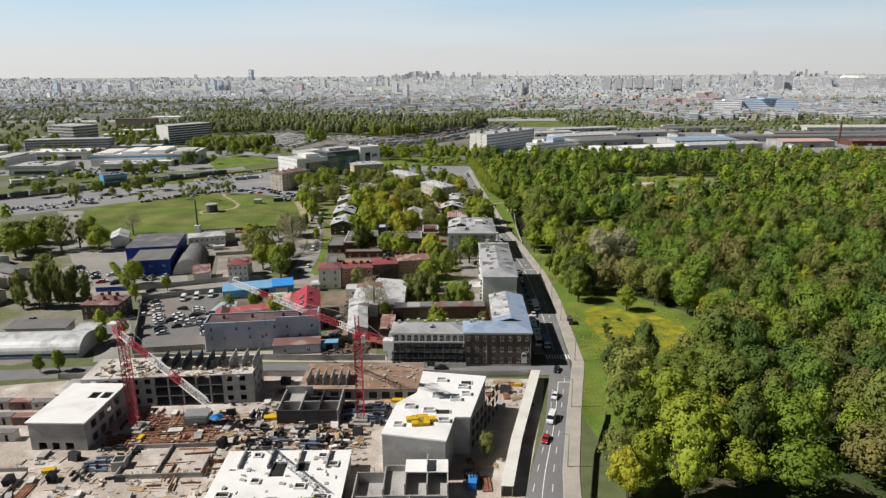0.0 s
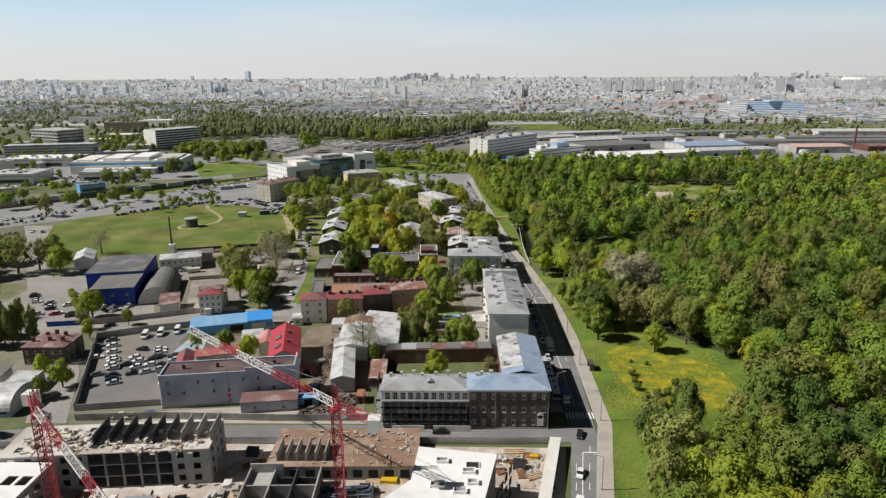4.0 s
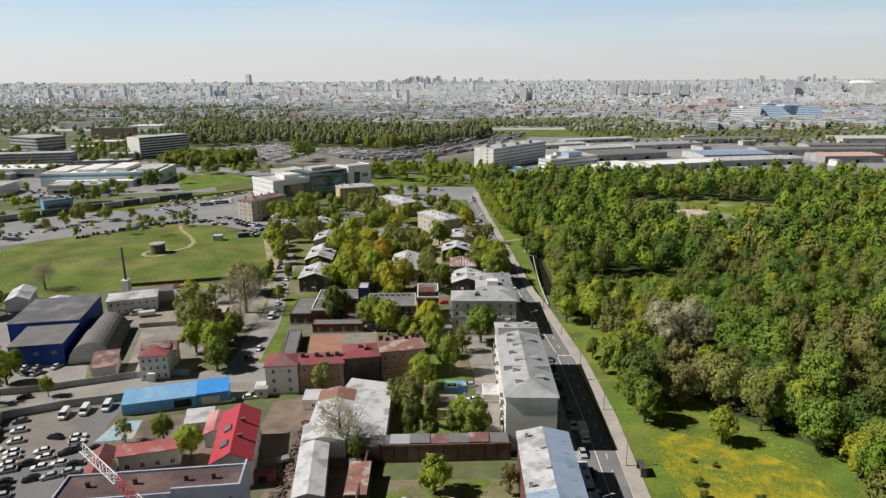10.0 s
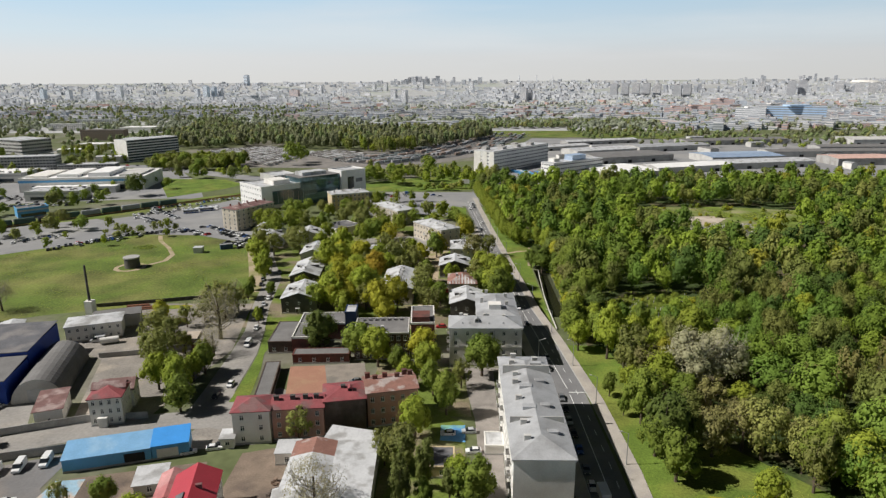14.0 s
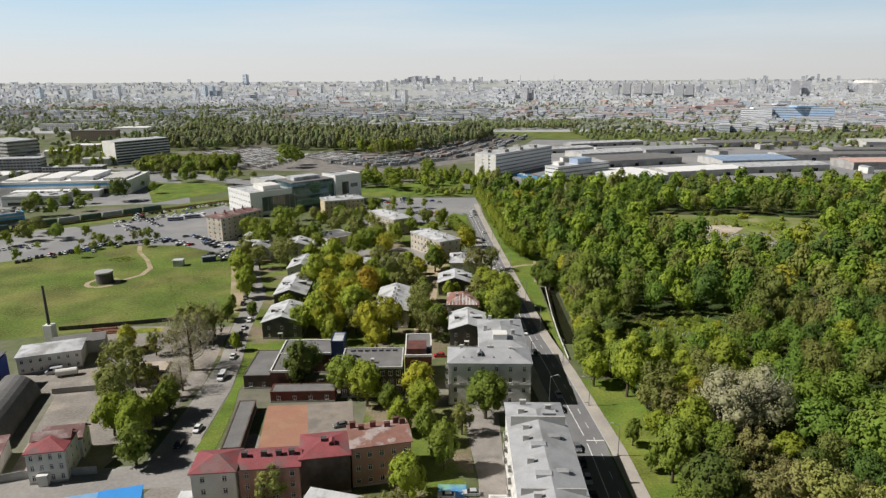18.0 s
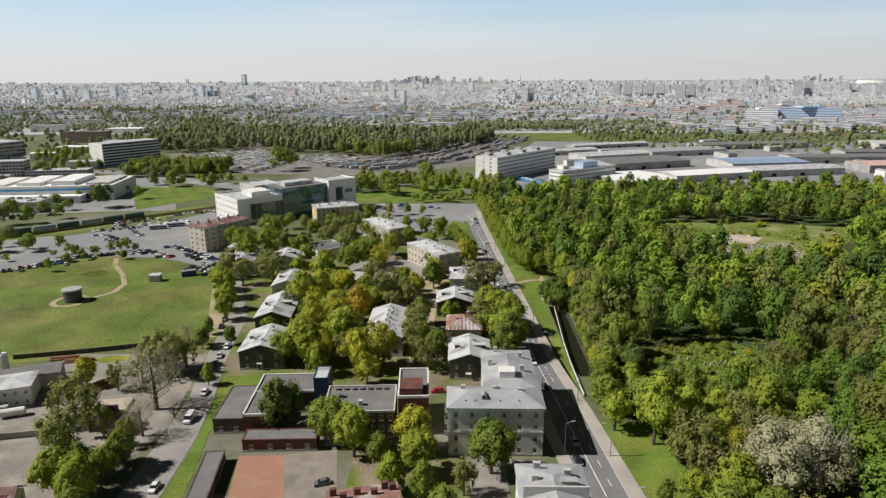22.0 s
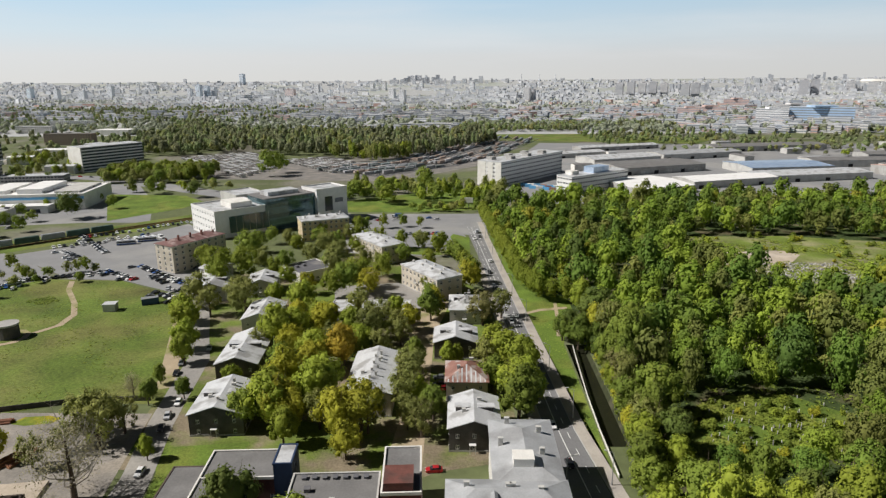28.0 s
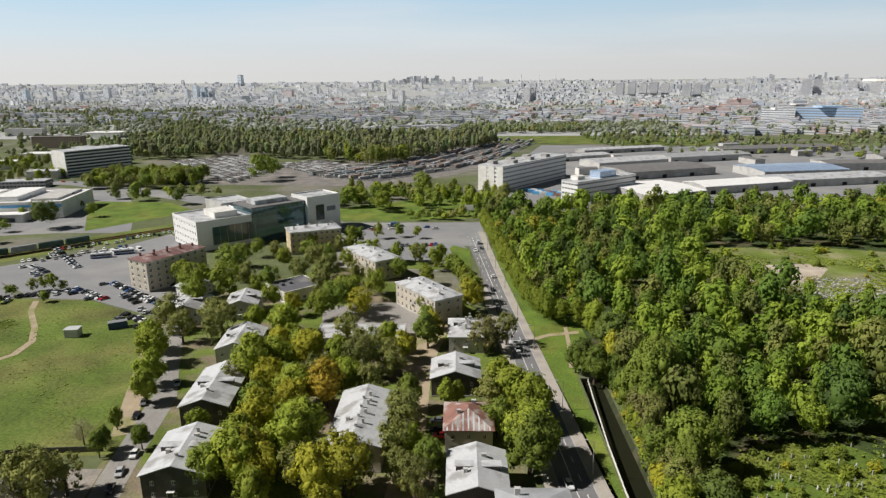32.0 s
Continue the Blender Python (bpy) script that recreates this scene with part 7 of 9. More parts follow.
# trains
WAG = {}
def wagon(x, y, turn, k):
    if k not in WAG:
        c = (mat("dark_green_wagon", (0.05, 0.09, 0.07), 0.6), mat("grey_wagon", (0.28, 0.29, 0.3), 0.6), mat("tank_wagon_black", (0.05, 0.05, 0.055), 0.5), mat("rust_wagon", (0.25, 0.12, 0.09), 0.8))[k]
        r = thing("railway_wagon", x, y, 0.5, turn)
        part("body", Shape().tube((1, 0, 2.6), (13, 0, 2.6), 1.4, 1.4, 10) if k == 2 else Shape().box(0.6, 13.4, -1.5, 1.5, 1.1, 3.9).box(0.8, 13.2, -1.1, 1.1, 3.9, 4.3), c, r)
        part("underframe", Shape().box(0.3, 13.7, -1.2, 1.2, 0.7, 1.1), DARK, r)
        for a in (2.4, 11.6):
            part("wheelset", Shape().tube((a, -0.9, 0.4), (a, 0.9, 0.4), 0.42, 0.42, 8), RUST, r)
        WAG[k] = r
        return tagged(r, ("dark green goods wagon", "grey box wagon on the rails", "black tank wagon on the rails", "rusty open goods wagon")[k] + " in a train", "wagon", "goods train")
    return copy_thing(WAG[k], pose(x, y, 0.5, 0, 0, turn))


s = Shape()
for o in (-0.76, 0.76, 4.2, 5.7):
    n = Vector((-0.695, 0.719)) * o
    p, q = Vector((-470, 378)), Vector((-140, 698))
    strip(s, [(p.x + n.x - 0.05, p.y + n.y), (q.x + n.x - 0.05, q.y + n.y)], [(p.x + n.x + 0.05, p.y + n.y), (q.x + n.x + 0.05, q.y + n.y)], 0.04, 0.5)
setting("rails", s, RUST, "railway rails on the bank", "rails")
for i in range(17):
    wagon(-398 + i * 10.1, 448 + i * 9.77, 44.1, (1, 0, 0, 2, 0, 1, 0)[i % 7])
TR = [(-118, 868), (-40, 950), (12, 1050), (62, 1180), (92, 1270)]
YARD = [Shape() for _ in range(3)]
for j in range(15):
    s = Shape()
    o = (j - 7) * 6.0
    line = [(x + o * 0.86, y - o * 0.5) for x, y in TR]
    for e in (-0.8, 0.8):
        strip(s, [(x + e * 0.8 - 0.12, y - e * 0.5) for x, y in line], [(x + e * 0.8 + 0.12, y - e * 0.5) for x, y in line], 0.06, 0.4)
    setting("rails", s, STEEL, "railway track in the goods yard", "rails")
    for (ax, ay), (bx, by) in zip(line, line[1:]):
        L = math.dist((ax, ay), (bx, by))
        dx, dy = (bx - ax) / L, (by - ay) / L
        a = float(FR.uniform(0, 20))
        while a + 14 < L:
            if noise.noise(Vector((ax * 0.01 + a * 0.012, j * 1.7, 2))) > 0.0:
                w = 1.5
                q = [(ax + dx * a - dy * w, ay + dy * a + dx * w), (ax + dx * a + dy * w, ay + dy * a - dx * w), (ax + dx * (a + 13) + dy * w, ay + dy * (a + 13) - dx * w), (ax + dx * (a + 13) - dy * w, ay + dy * (a + 13) + dx * w)]
                YARD[int(FR.integers(3))].prism(q, 0.9, 3.2 + float(FR.uniform(-0.9, 0.6)))
            a += 14.4
for s, m, w in zip(YARD, (mat("yard_wagon_grey", (0.4, 0.4, 0.41), 0.7, island=0.5), mat("yard_wagon_brown", (0.33, 0.26, 0.22), 0.8, island=0.5), mat("yard_wagon_green", (0.2, 0.23, 0.23), 0.7, island=0.6)), ("grey", "brown", "dark green")):
    tagged(part("goods_wagons", s, m), f"rows of {w} goods wagons in the railway yard", "wagons", "", "stuff")

# ---- far woods and the city ----
def rise(y):
    """Lifts the far ground so that it meets the horizon in the camera's view."""
    return 70 * max(0.0, (y - 3500) / 1480) ** 1.4


s = Shape()
for y0, y1 in zip((1330, 2000, 2800, 3500, 3800, 4100, 4400, 4700), (2000, 2800, 3500, 3800, 4100, 4400, 4700, 4985)):
    s.face([(-0.9 * y0, y0, 0.3 + rise(y0)), (0.95 * y0, y0, 0.3 + rise(y0)), (0.95 * y1, y1, 0.3 + rise(y1)), (-0.9 * y1, y1, 0.3 + rise(y1))])
# base colour lightened and greyed in place of haze
setting("city_ground", s, mat("city_ground", (0.42, 0.425, 0.42), 0.95, var=0.12, scale=0.004, fine=12, col2=(0.37, 0.39, 0.35), patch=0.003), "far ground of streets and greens in the city, paled for haze", "ground")
FARC = [crown_data(121 + i, 2, 10, 0.42, 1.0, blob=0.92, spread=0.4, lobe=(0.4, 0.6), core=0.7, fine=False) for i in range(4)]
FARW = [crown_data(101 + i, 5, 52, 0.2, 1.0, blob=0.8, spread=0.6, lobe=(0.3, 0.5), core=0.62, fine=False) for i in range(6)]
WEST = ((-819, 1391, 69, 14), (-839, 1522, 88, 14), (-628, 1175, 73, 16), (-551, 1032, 44, 26), (-651, 1345, 66, 40))
for (x, y, w, d), h, n, m, c, lb in zip(WEST, (13, 14, 17, 8, 9), (4, 5, 5, 0, 0), (WHITE, TRIM, BROWNWALL, WHITE, WHITE), (ROOFPALE, ROOFPALE, ROOFFELT, WHITE_SLAB, WHITE_SLAB), ("long white apartment block among far trees", "long pale apartment block among far trees", "long brown brick works with window rows", "low white hall with a pale flat roof", "wide white hall with a pale flat roof")):
    r = house("apartment_block" if n and m is not BROWNWALL else "works" if n else "hall", x, y, 0, w, d, h, 1, (0, 0, 0, 0), "flat", 0, m, c, lb, "building", parapet=0.4)
    for f in range(n):
        for i in range(int(w / 4)):
            part("window", Shape().box(i * 4 + 1.2, i * 4 + 3.0, -0.06, 0.02, f * h / n + 1.0, f * h / n + 2.5), FARGLASS, r)
POPLAR = [(-440, 1030), (-352, 1012), (-330, 1050), (-270, 1062), (-180, 1012), (-96, 948), (-20, 1045), (60, 1200), (40, 1290), (-150, 1310), (-394, 1340), (-520, 1540), (-560, 1500), (-475, 1220)]
spots = {"g": [], "o": [], "l": []}
for _ in range(4200):
    x, y = float(FR.uniform(-640, 60)), float(FR.uniform(920, 1560))
    if inside(POPLAR, x, y):
        spots["goool"[int(FR.integers(5))]].append((x, y, float(FR.uniform(3.6, 7.5)), float(FR.uniform(14, 24))))
# tall narrow row along the railway yard
for i in range(60):
    x, y = -100 + i * 2.7, 944 + i * 4.3
    spots["oog"[i % 3]].append((x + float(FR.normal()) * 2, y, float(FR.uniform(2.8, 4)), float(FR.uniform(19, 25))))
for x0, x1, y0, y1, n, h in ((-100, 40, 705, 780, 90, 13), (-345, -262, 806, 866, 64, 13), (-520, -420, 930, 1010, 40, 13), (200, 420, 1120, 1330, 130, 11), (400, 640, 1050, 1260, 110, 10), (0, 230, 1370, 1450, 190, 13), (20, 420, 1430, 1560, 200, 11), (-1700, -420, 1590, 2350, 1100, 15), (-1150, -500, 1060, 1560, 330, 11), (-560, -420, 1020, 1330, 110, 13), (-900, -560, 700, 1000, 200, 13), (600, 1200, 1050, 1500, 300, 11), (260, 620, 1000, 1140, 60, 8), (-560, -330, 470, 640, 50, 9), (-620, -430, 640, 800, 60, 10),
                             (-470, -400, 820, 900, 24, 12), (-900, -620, 560, 760, 90, 11), (-330, -280, 640, 800, 16, 9), (-265, -205, 745, 800, 10, 9), (-700, -480, 380, 520, 60, 10), (-340, -210, 470, 545, 8, 7), (-500, -260, 300, 420, 20, 11), (-330, -180, 500, 530, 18, 6), (-36, 20, 672, 690, 22, 7)):
    for _ in range(n):
        x, y = float(FR.uniform(x0, x1)), float(FR.uniform(y0, y1))
        if any(a - 4 < x < a + w + 4 and b - 14 < y < b + d + 3 for a, b, w, d in WEST):
            continue
        spots["golgo"[int(FR.integers(5))]].append((x, y, float(FR.uniform(3.4, 6.2)) * (0.7 if h < 8 else 1), h * float(FR.uniform(0.8, 1.3))))
# belt greens are greyed and lightened to imitate haze
BELT_HAZED = {k: leaf("hazed_belt_" + k, c, d) for k, c, d in (("g", (0.22, 0.28, 0.115), (0.25, 0.3, 0.13)), ("o", (0.25, 0.275, 0.14), (0.29, 0.3, 0.16)), ("l", (0.31, 0.375, 0.13), (0.36, 0.34, 0.13)))}
for k, w in (("g", "green"), ("o", "olive"), ("l", "lime")):
    woods("far_woodland", [p for p in spots[k] if p[1] < 1010 and p[0] > -640], LEAVES[k], f"groups of {w} trees beside the railway and roads", WOODS_FAR)
    woods("far_woodland", [p for p in spots[k] if not (p[1] < 1010 and p[0] > -640)], BELT_HAZED[k], f"far belts of {w} trees", FARW)
# larger single trees beside the railway, the retail halls and the avenue
for x, y, r, k in ((-312, 591, 7, "o"), (-300, 596, 6, "g"), (-269, 519, 6, "o"), (-296, 508, 5, "g"), (-273, 508, 4, "l"), (-307, 625, 5, "g"), (-288, 612, 5, "g"), (-278, 653, 10, "d"), (-267, 689, 5, "g"), (-265, 752, 7, "g"), (-222, 736, 7, "d"), (-288, 761, 6, "o"), (-235, 527, 3.5, "l"), (-193, 522, 3.5, "l"), (-254, 528, 4, "g"),
                   (-192, 854, 14, "g"), (-187, 877, 10, "g"), (-83, 721, 8, "g"), (-55, 702, 8, "l"), (-62, 716, 9, "g"), (-31, 774, 10, "g"), (-246, 329, 8, "d"), (-240, 346, 7, "g"), (-219, 359, 6, "g"), (-292, 468, 7, "o"), (-293, 502, 6, "g"), (-335, 491, 7, "g"), (-329, 622, 6, "g"), (-275, 541, 5, "o"), (-150, 272, 5, "l"), (-152, 280, 3, "l")):
    tree(x, y, r, k, group="trees by the railway")
for x, y, r, h in ((-182, 240, 3.8, 23), (-177, 243, 3.6, 25), (-172.5, 240, 3.8, 24), (-167.5, 244, 3.7, 23), (-163, 242, 3.4, 22), (-174, 250, 4.0, 25), (-166, 251, 3.6, 23), (-159, 248, 3.4, 19), (-187, 245, 3.8, 21), (-180, 252, 3.8, 24)):
    tree(x, y, r, "T", h, "tall poplars among the sheds")
for x, y, r, h, k in ((-189, 268, 7, 17, "o"), (-248, 334, 8, 18, "o"), (-238, 318, 8.5, 18, "l"), (-242, 349, 8, 18, "o"), (-231, 325, 7.5, 17, "l"), (-222, 333, 8, 22, "o"), (-214, 338, 6, 18, "o"), (-200, 333, 7.5, 15, "l"), (-258, 300, 7, 15, "g"), (-245, 286, 6, 13, "o")):
    tree(x, y, r, k, h, "tall trees among the sheds")
for i in range(64):
    x, y = -350 + 108 * float(FR.random()), 812 + 62 * float(FR.random())
    tree(x, y, float(FR.uniform(5, 8)), "lglo"[i % 4], float(FR.uniform(12, 19)))
for x, y, r, h, k in ((99, 207, 5, 12, "o"), (105, 216, 6, 14, "o"), (100, 225, 5.5, 13, "y"), (110, 208, 5.5, 13, "o"), (96, 237, 5.5, 13, "o"), (107, 228, 6, 15, "g"), (-106, 360, 4.5, 9, "o")):
    tree(x, y, r, k, h, "olive trees at the lawn's edge" if x > 0 else "olive trees by the side street")
for x, y, r, h, k in ((-86.5, 290, 4.8, 14, "l"), (-86, 309, 4.4, 12, "g"), (48.2, 362, 5.2, 11, "l"), (48, 354, 4.8, 10, "l"), (47.6, 369, 4.4, 10, "y"), (38.5, 436, 4.8, 11, "g"), (52, 177, 5, 13, "d"), (52.5, 168, 4.8, 12, "g"), (53, 158, 5, 13, "d"), (51.5, 148, 4.6, 11, "g")):
    tree(x, y, r, k, h, "trees at the edge of the park" if x > 0 else "trees beside the side street")
HEDGE = fast_mesh("hedge_bush", WOODS[2][0], np.arange(WOODS[2][1] * 4).reshape(-1, 4), WOODS[2][2], LEAVES["l"])
for i in range(16):
    b = new("hedge_bush", HEDGE)
    a = i / 15
    k = 1.2 + 0.9 * ((i * 7) % 5) / 5
    b.matrix_basis = Matrix.LocRotScale((-152 - 26 * a, 268 + 36 * a, k * 0.8), Euler((0, 0, i * 1.3)), (k * 1.2, k * 1.2, k))
    tagged(b, "loose lime-green bush beside the yard street", "bush", "bushes by the yard street")
# leaf colours carry the haze: pale grey-green, paler still beyond 2300
HAZED_LEAF = {k: leaf("distant_" + k, c, d) for k, c, d in (("g", (0.33, 0.365, 0.255), (0.37, 0.395, 0.285)), ("o", (0.5, 0.52, 0.46), (0.53, 0.54, 0.49)))}
spots = {"g": [], "o": []}
for _ in range(9000):
    y = 1350 + 2200 * float(FR.random()) ** 1.4
    x = float(FR.uniform(-0.78, 0.78)) * y
    n = noise.noise(Vector((x * 0.0016, y * 0.0035, 5)))
    if n > -0.2:
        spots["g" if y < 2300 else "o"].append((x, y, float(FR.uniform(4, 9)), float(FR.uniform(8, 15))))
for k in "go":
    woods("city_trees", spots[k], HAZED_LEAF[k], f"far trees between the {'nearer' if k == 'g' else 'farthest'} city blocks", FARC)
# haze is put into these colours; west paler, where shaded walls are seen
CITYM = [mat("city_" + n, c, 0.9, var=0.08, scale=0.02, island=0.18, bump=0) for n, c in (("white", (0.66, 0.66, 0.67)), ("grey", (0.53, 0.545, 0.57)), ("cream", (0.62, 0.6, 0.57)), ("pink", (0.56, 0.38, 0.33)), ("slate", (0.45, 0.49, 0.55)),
                                                                                            ("hazed_pale_west", (0.72, 0.725, 0.745)), ("hazed_grey_west", (0.64, 0.655, 0.685)), ("hazed_pale_east", (0.6, 0.605, 0.62)), ("hazed_grey_east", (0.5, 0.515, 0.545)))]
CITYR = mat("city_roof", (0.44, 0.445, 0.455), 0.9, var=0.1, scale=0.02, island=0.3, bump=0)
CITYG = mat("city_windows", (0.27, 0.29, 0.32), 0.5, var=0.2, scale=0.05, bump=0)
blocks = [Shape() for _ in CITYM]


def block(s, x, y, w, d, h, turn, floors=0, base=0.0):
    c, e = math.cos(turn), math.sin(turn)
    P = lambda a, b, z: (x + a * c - b * e, y + a * e + b * c, z + base)
    q = [(-w / 2, -d / 2), (w / 2, -d / 2), (w / 2, d / 2), (-w / 2, d / 2)]
    for i in range(4):
        j = (i + 1) % 4
        s.face([P(*q[i], 0), P(*q[j], 0), P(*q[j], h), P(*q[i], h)])
    s.face([P(*p, h) for p in q], 1)
    for f in range(floors):
        z = h * (f + 0.35) / floors
        g = h / floors * 0.42
        s.face([P(-w / 2, -d / 2 - 0.1, z), P(w / 2, -d / 2 - 0.1, z), P(w / 2, -d / 2 - 0.1, z + g), P(-w / 2, -d / 2 - 0.1, z + g)], 2)
        s.face([P(-w / 2 - 0.1, d / 2, z), P(-w / 2 - 0.1, -d / 2, z), P(-w / 2 - 0.1, -d / 2, z + g), P(-w / 2 - 0.1, d / 2, z + g)], 2)


for _ in range(9500):
    y = 1330 + 3560 * float(FR.random()) ** 1.25
    x = float(FR.uniform(-0.78, 0.78)) * y
    n = noise.noise(Vector((x * 0.0016, y * 0.0035, 5)))
    if n > 0.3 or (y < 1700 and x < -300 and x > -1100) or (y < 1560 and 0 < x < 420):
        continue
    high = noise.noise(Vector((x * 0.0012, y * 0.0022, 40)))
    far = (y - 1300) / 3600
    h = float(FR.uniform(5, 14)) + far * 8 * float(FR.random()) + (max(0, high - 0.15) * 120 * far * float(FR.random()) ** 1.5)
    w, d = 10 + 40 * float(FR.random()) ** 2.2, float(FR.uniform(9, 18))
    if h > 30:
        w, d = float(FR.uniform(14, 30)), float(FR.uniform(12, 20))
    west = x < 0.05 * y
    # beyond 2600 the haze-paled sets, darker in the east where sunlit walls show
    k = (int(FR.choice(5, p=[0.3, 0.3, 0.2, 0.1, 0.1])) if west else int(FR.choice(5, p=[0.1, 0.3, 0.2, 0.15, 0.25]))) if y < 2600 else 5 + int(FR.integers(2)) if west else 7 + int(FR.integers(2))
    if west:
        d *= 0.7
    elif FR.random() < 0.4:
        w, d = d, w
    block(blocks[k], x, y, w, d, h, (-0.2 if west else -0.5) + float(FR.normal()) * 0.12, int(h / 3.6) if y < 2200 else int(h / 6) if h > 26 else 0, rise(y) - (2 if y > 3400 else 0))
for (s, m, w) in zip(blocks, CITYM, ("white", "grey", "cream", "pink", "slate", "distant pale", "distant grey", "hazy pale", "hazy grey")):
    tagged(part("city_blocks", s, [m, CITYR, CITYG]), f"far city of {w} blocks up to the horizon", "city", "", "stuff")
# landmarks on the skyline
def skyline(name, px, d, w, h, material, label, floors=12, dd=None):
    """px: the direction, as metres to the right at 1000 m ahead of the route's middle."""
    x, y = px * d / 1000, 120 + d
    s = Shape()
    block(s, 0, 0, w, dd or w * 0.7, h, -0.5, floors)
    r = thing(name, x, y, 0, 0, label, "tower block")
    part("body", s, [material, CITYR, CITYG], r)
    part("roof_house", Shape().box(-w * 0.2, w * 0.2, -w * 0.15, w * 0.15, h, h + 3), material, r)


# skyline colours are paled for haze; eastern set darker, its sunlit sides show
HAZED = [mat("skyline_" + n, c, 0.85, var=0.06, scale=0.05, bump=0) for n, c in (("blue", (0.66, 0.74, 0.82)), ("pale", (0.8, 0.8, 0.8)), ("dark", (0.72, 0.74, 0.77)), ("rose", (0.66, 0.54, 0.51)))]
HAZED_EAST = [mat("skyline_east_" + n, c, 0.85, var=0.06, scale=0.05, bump=0) for n, c in (("blue", (0.52, 0.58, 0.66)), ("pale", (0.66, 0.64, 0.63)), ("dark", (0.53, 0.52, 0.53)), ("rose", (0.6, 0.42, 0.37)))]
skyline("glass_tower", -322, 4600, 34, 124, HAZED[0], "tall bluish tower on the skyline")
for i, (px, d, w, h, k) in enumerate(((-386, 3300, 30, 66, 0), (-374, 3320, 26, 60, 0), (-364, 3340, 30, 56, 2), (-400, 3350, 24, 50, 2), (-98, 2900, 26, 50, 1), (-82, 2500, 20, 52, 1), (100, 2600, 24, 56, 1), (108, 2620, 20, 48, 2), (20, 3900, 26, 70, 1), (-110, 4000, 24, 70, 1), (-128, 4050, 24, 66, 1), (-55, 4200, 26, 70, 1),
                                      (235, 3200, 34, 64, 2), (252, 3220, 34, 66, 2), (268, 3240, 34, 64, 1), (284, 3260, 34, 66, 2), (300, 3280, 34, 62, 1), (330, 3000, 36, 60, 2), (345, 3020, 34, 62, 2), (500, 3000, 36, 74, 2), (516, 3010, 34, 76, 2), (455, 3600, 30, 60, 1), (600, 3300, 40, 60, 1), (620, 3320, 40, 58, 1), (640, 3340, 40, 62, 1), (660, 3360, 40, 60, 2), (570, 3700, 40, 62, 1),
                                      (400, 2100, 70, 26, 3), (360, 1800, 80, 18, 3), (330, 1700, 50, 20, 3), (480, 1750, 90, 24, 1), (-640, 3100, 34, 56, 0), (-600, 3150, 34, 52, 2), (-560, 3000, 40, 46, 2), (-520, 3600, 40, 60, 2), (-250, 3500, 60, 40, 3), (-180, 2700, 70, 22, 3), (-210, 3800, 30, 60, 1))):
    skyline("tower_block", px, d, w, h, HAZED[k] if px < 30 else HAZED_EAST[k], ("bluish tower block on the skyline", "pale tower block on the skyline", "grey tower block on the skyline", "reddish city block far off")[k], max(5, int(h / 4)), 18)
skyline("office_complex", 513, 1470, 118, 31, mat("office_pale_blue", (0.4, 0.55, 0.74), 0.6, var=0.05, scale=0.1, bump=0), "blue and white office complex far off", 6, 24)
skyline("office_complex", 445, 1490, 62, 27, HAZED[1], "white office complex far off", 6, 24)
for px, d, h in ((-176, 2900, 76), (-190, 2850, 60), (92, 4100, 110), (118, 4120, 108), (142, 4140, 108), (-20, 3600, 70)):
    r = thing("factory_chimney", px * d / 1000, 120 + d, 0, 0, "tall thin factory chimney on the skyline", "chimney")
    part("shaft", Shape().tube((0, 0, 0), (0, 0, h), 3.2, 2.2, 8), HAZED[2], r)
r = thing("stadium", 2690, 4560, 0, 0, "low white stadium on the horizon", "stadium")
part("bowl", Shape().tube((0, 0, 0), (0, 0, 50), 80, 90, 24), HAZED_EAST[1], r)
part("roof", Shape().tube((0, 0, 50), (0, 0, 64), 92, 70, 24), WHITE, r, "white roof")

# ---- vehicles ----
def profile_body(s, pts, half, slot=0, lift=0.0, inset=0.0):
    """A side outline drawn out across the width, a little narrower at its top."""
    top = max(p[1] for p in pts)
    low = min(p[1] for p in pts)
    k = lambda z: half - inset * (z - low) / max(top - low, 0.01)
    s.hull([(x, -k(z), z + lift) for x, z in pts], [(x, k(z), z + lift) for x, z in pts], slot)
    return s


CARS = {}


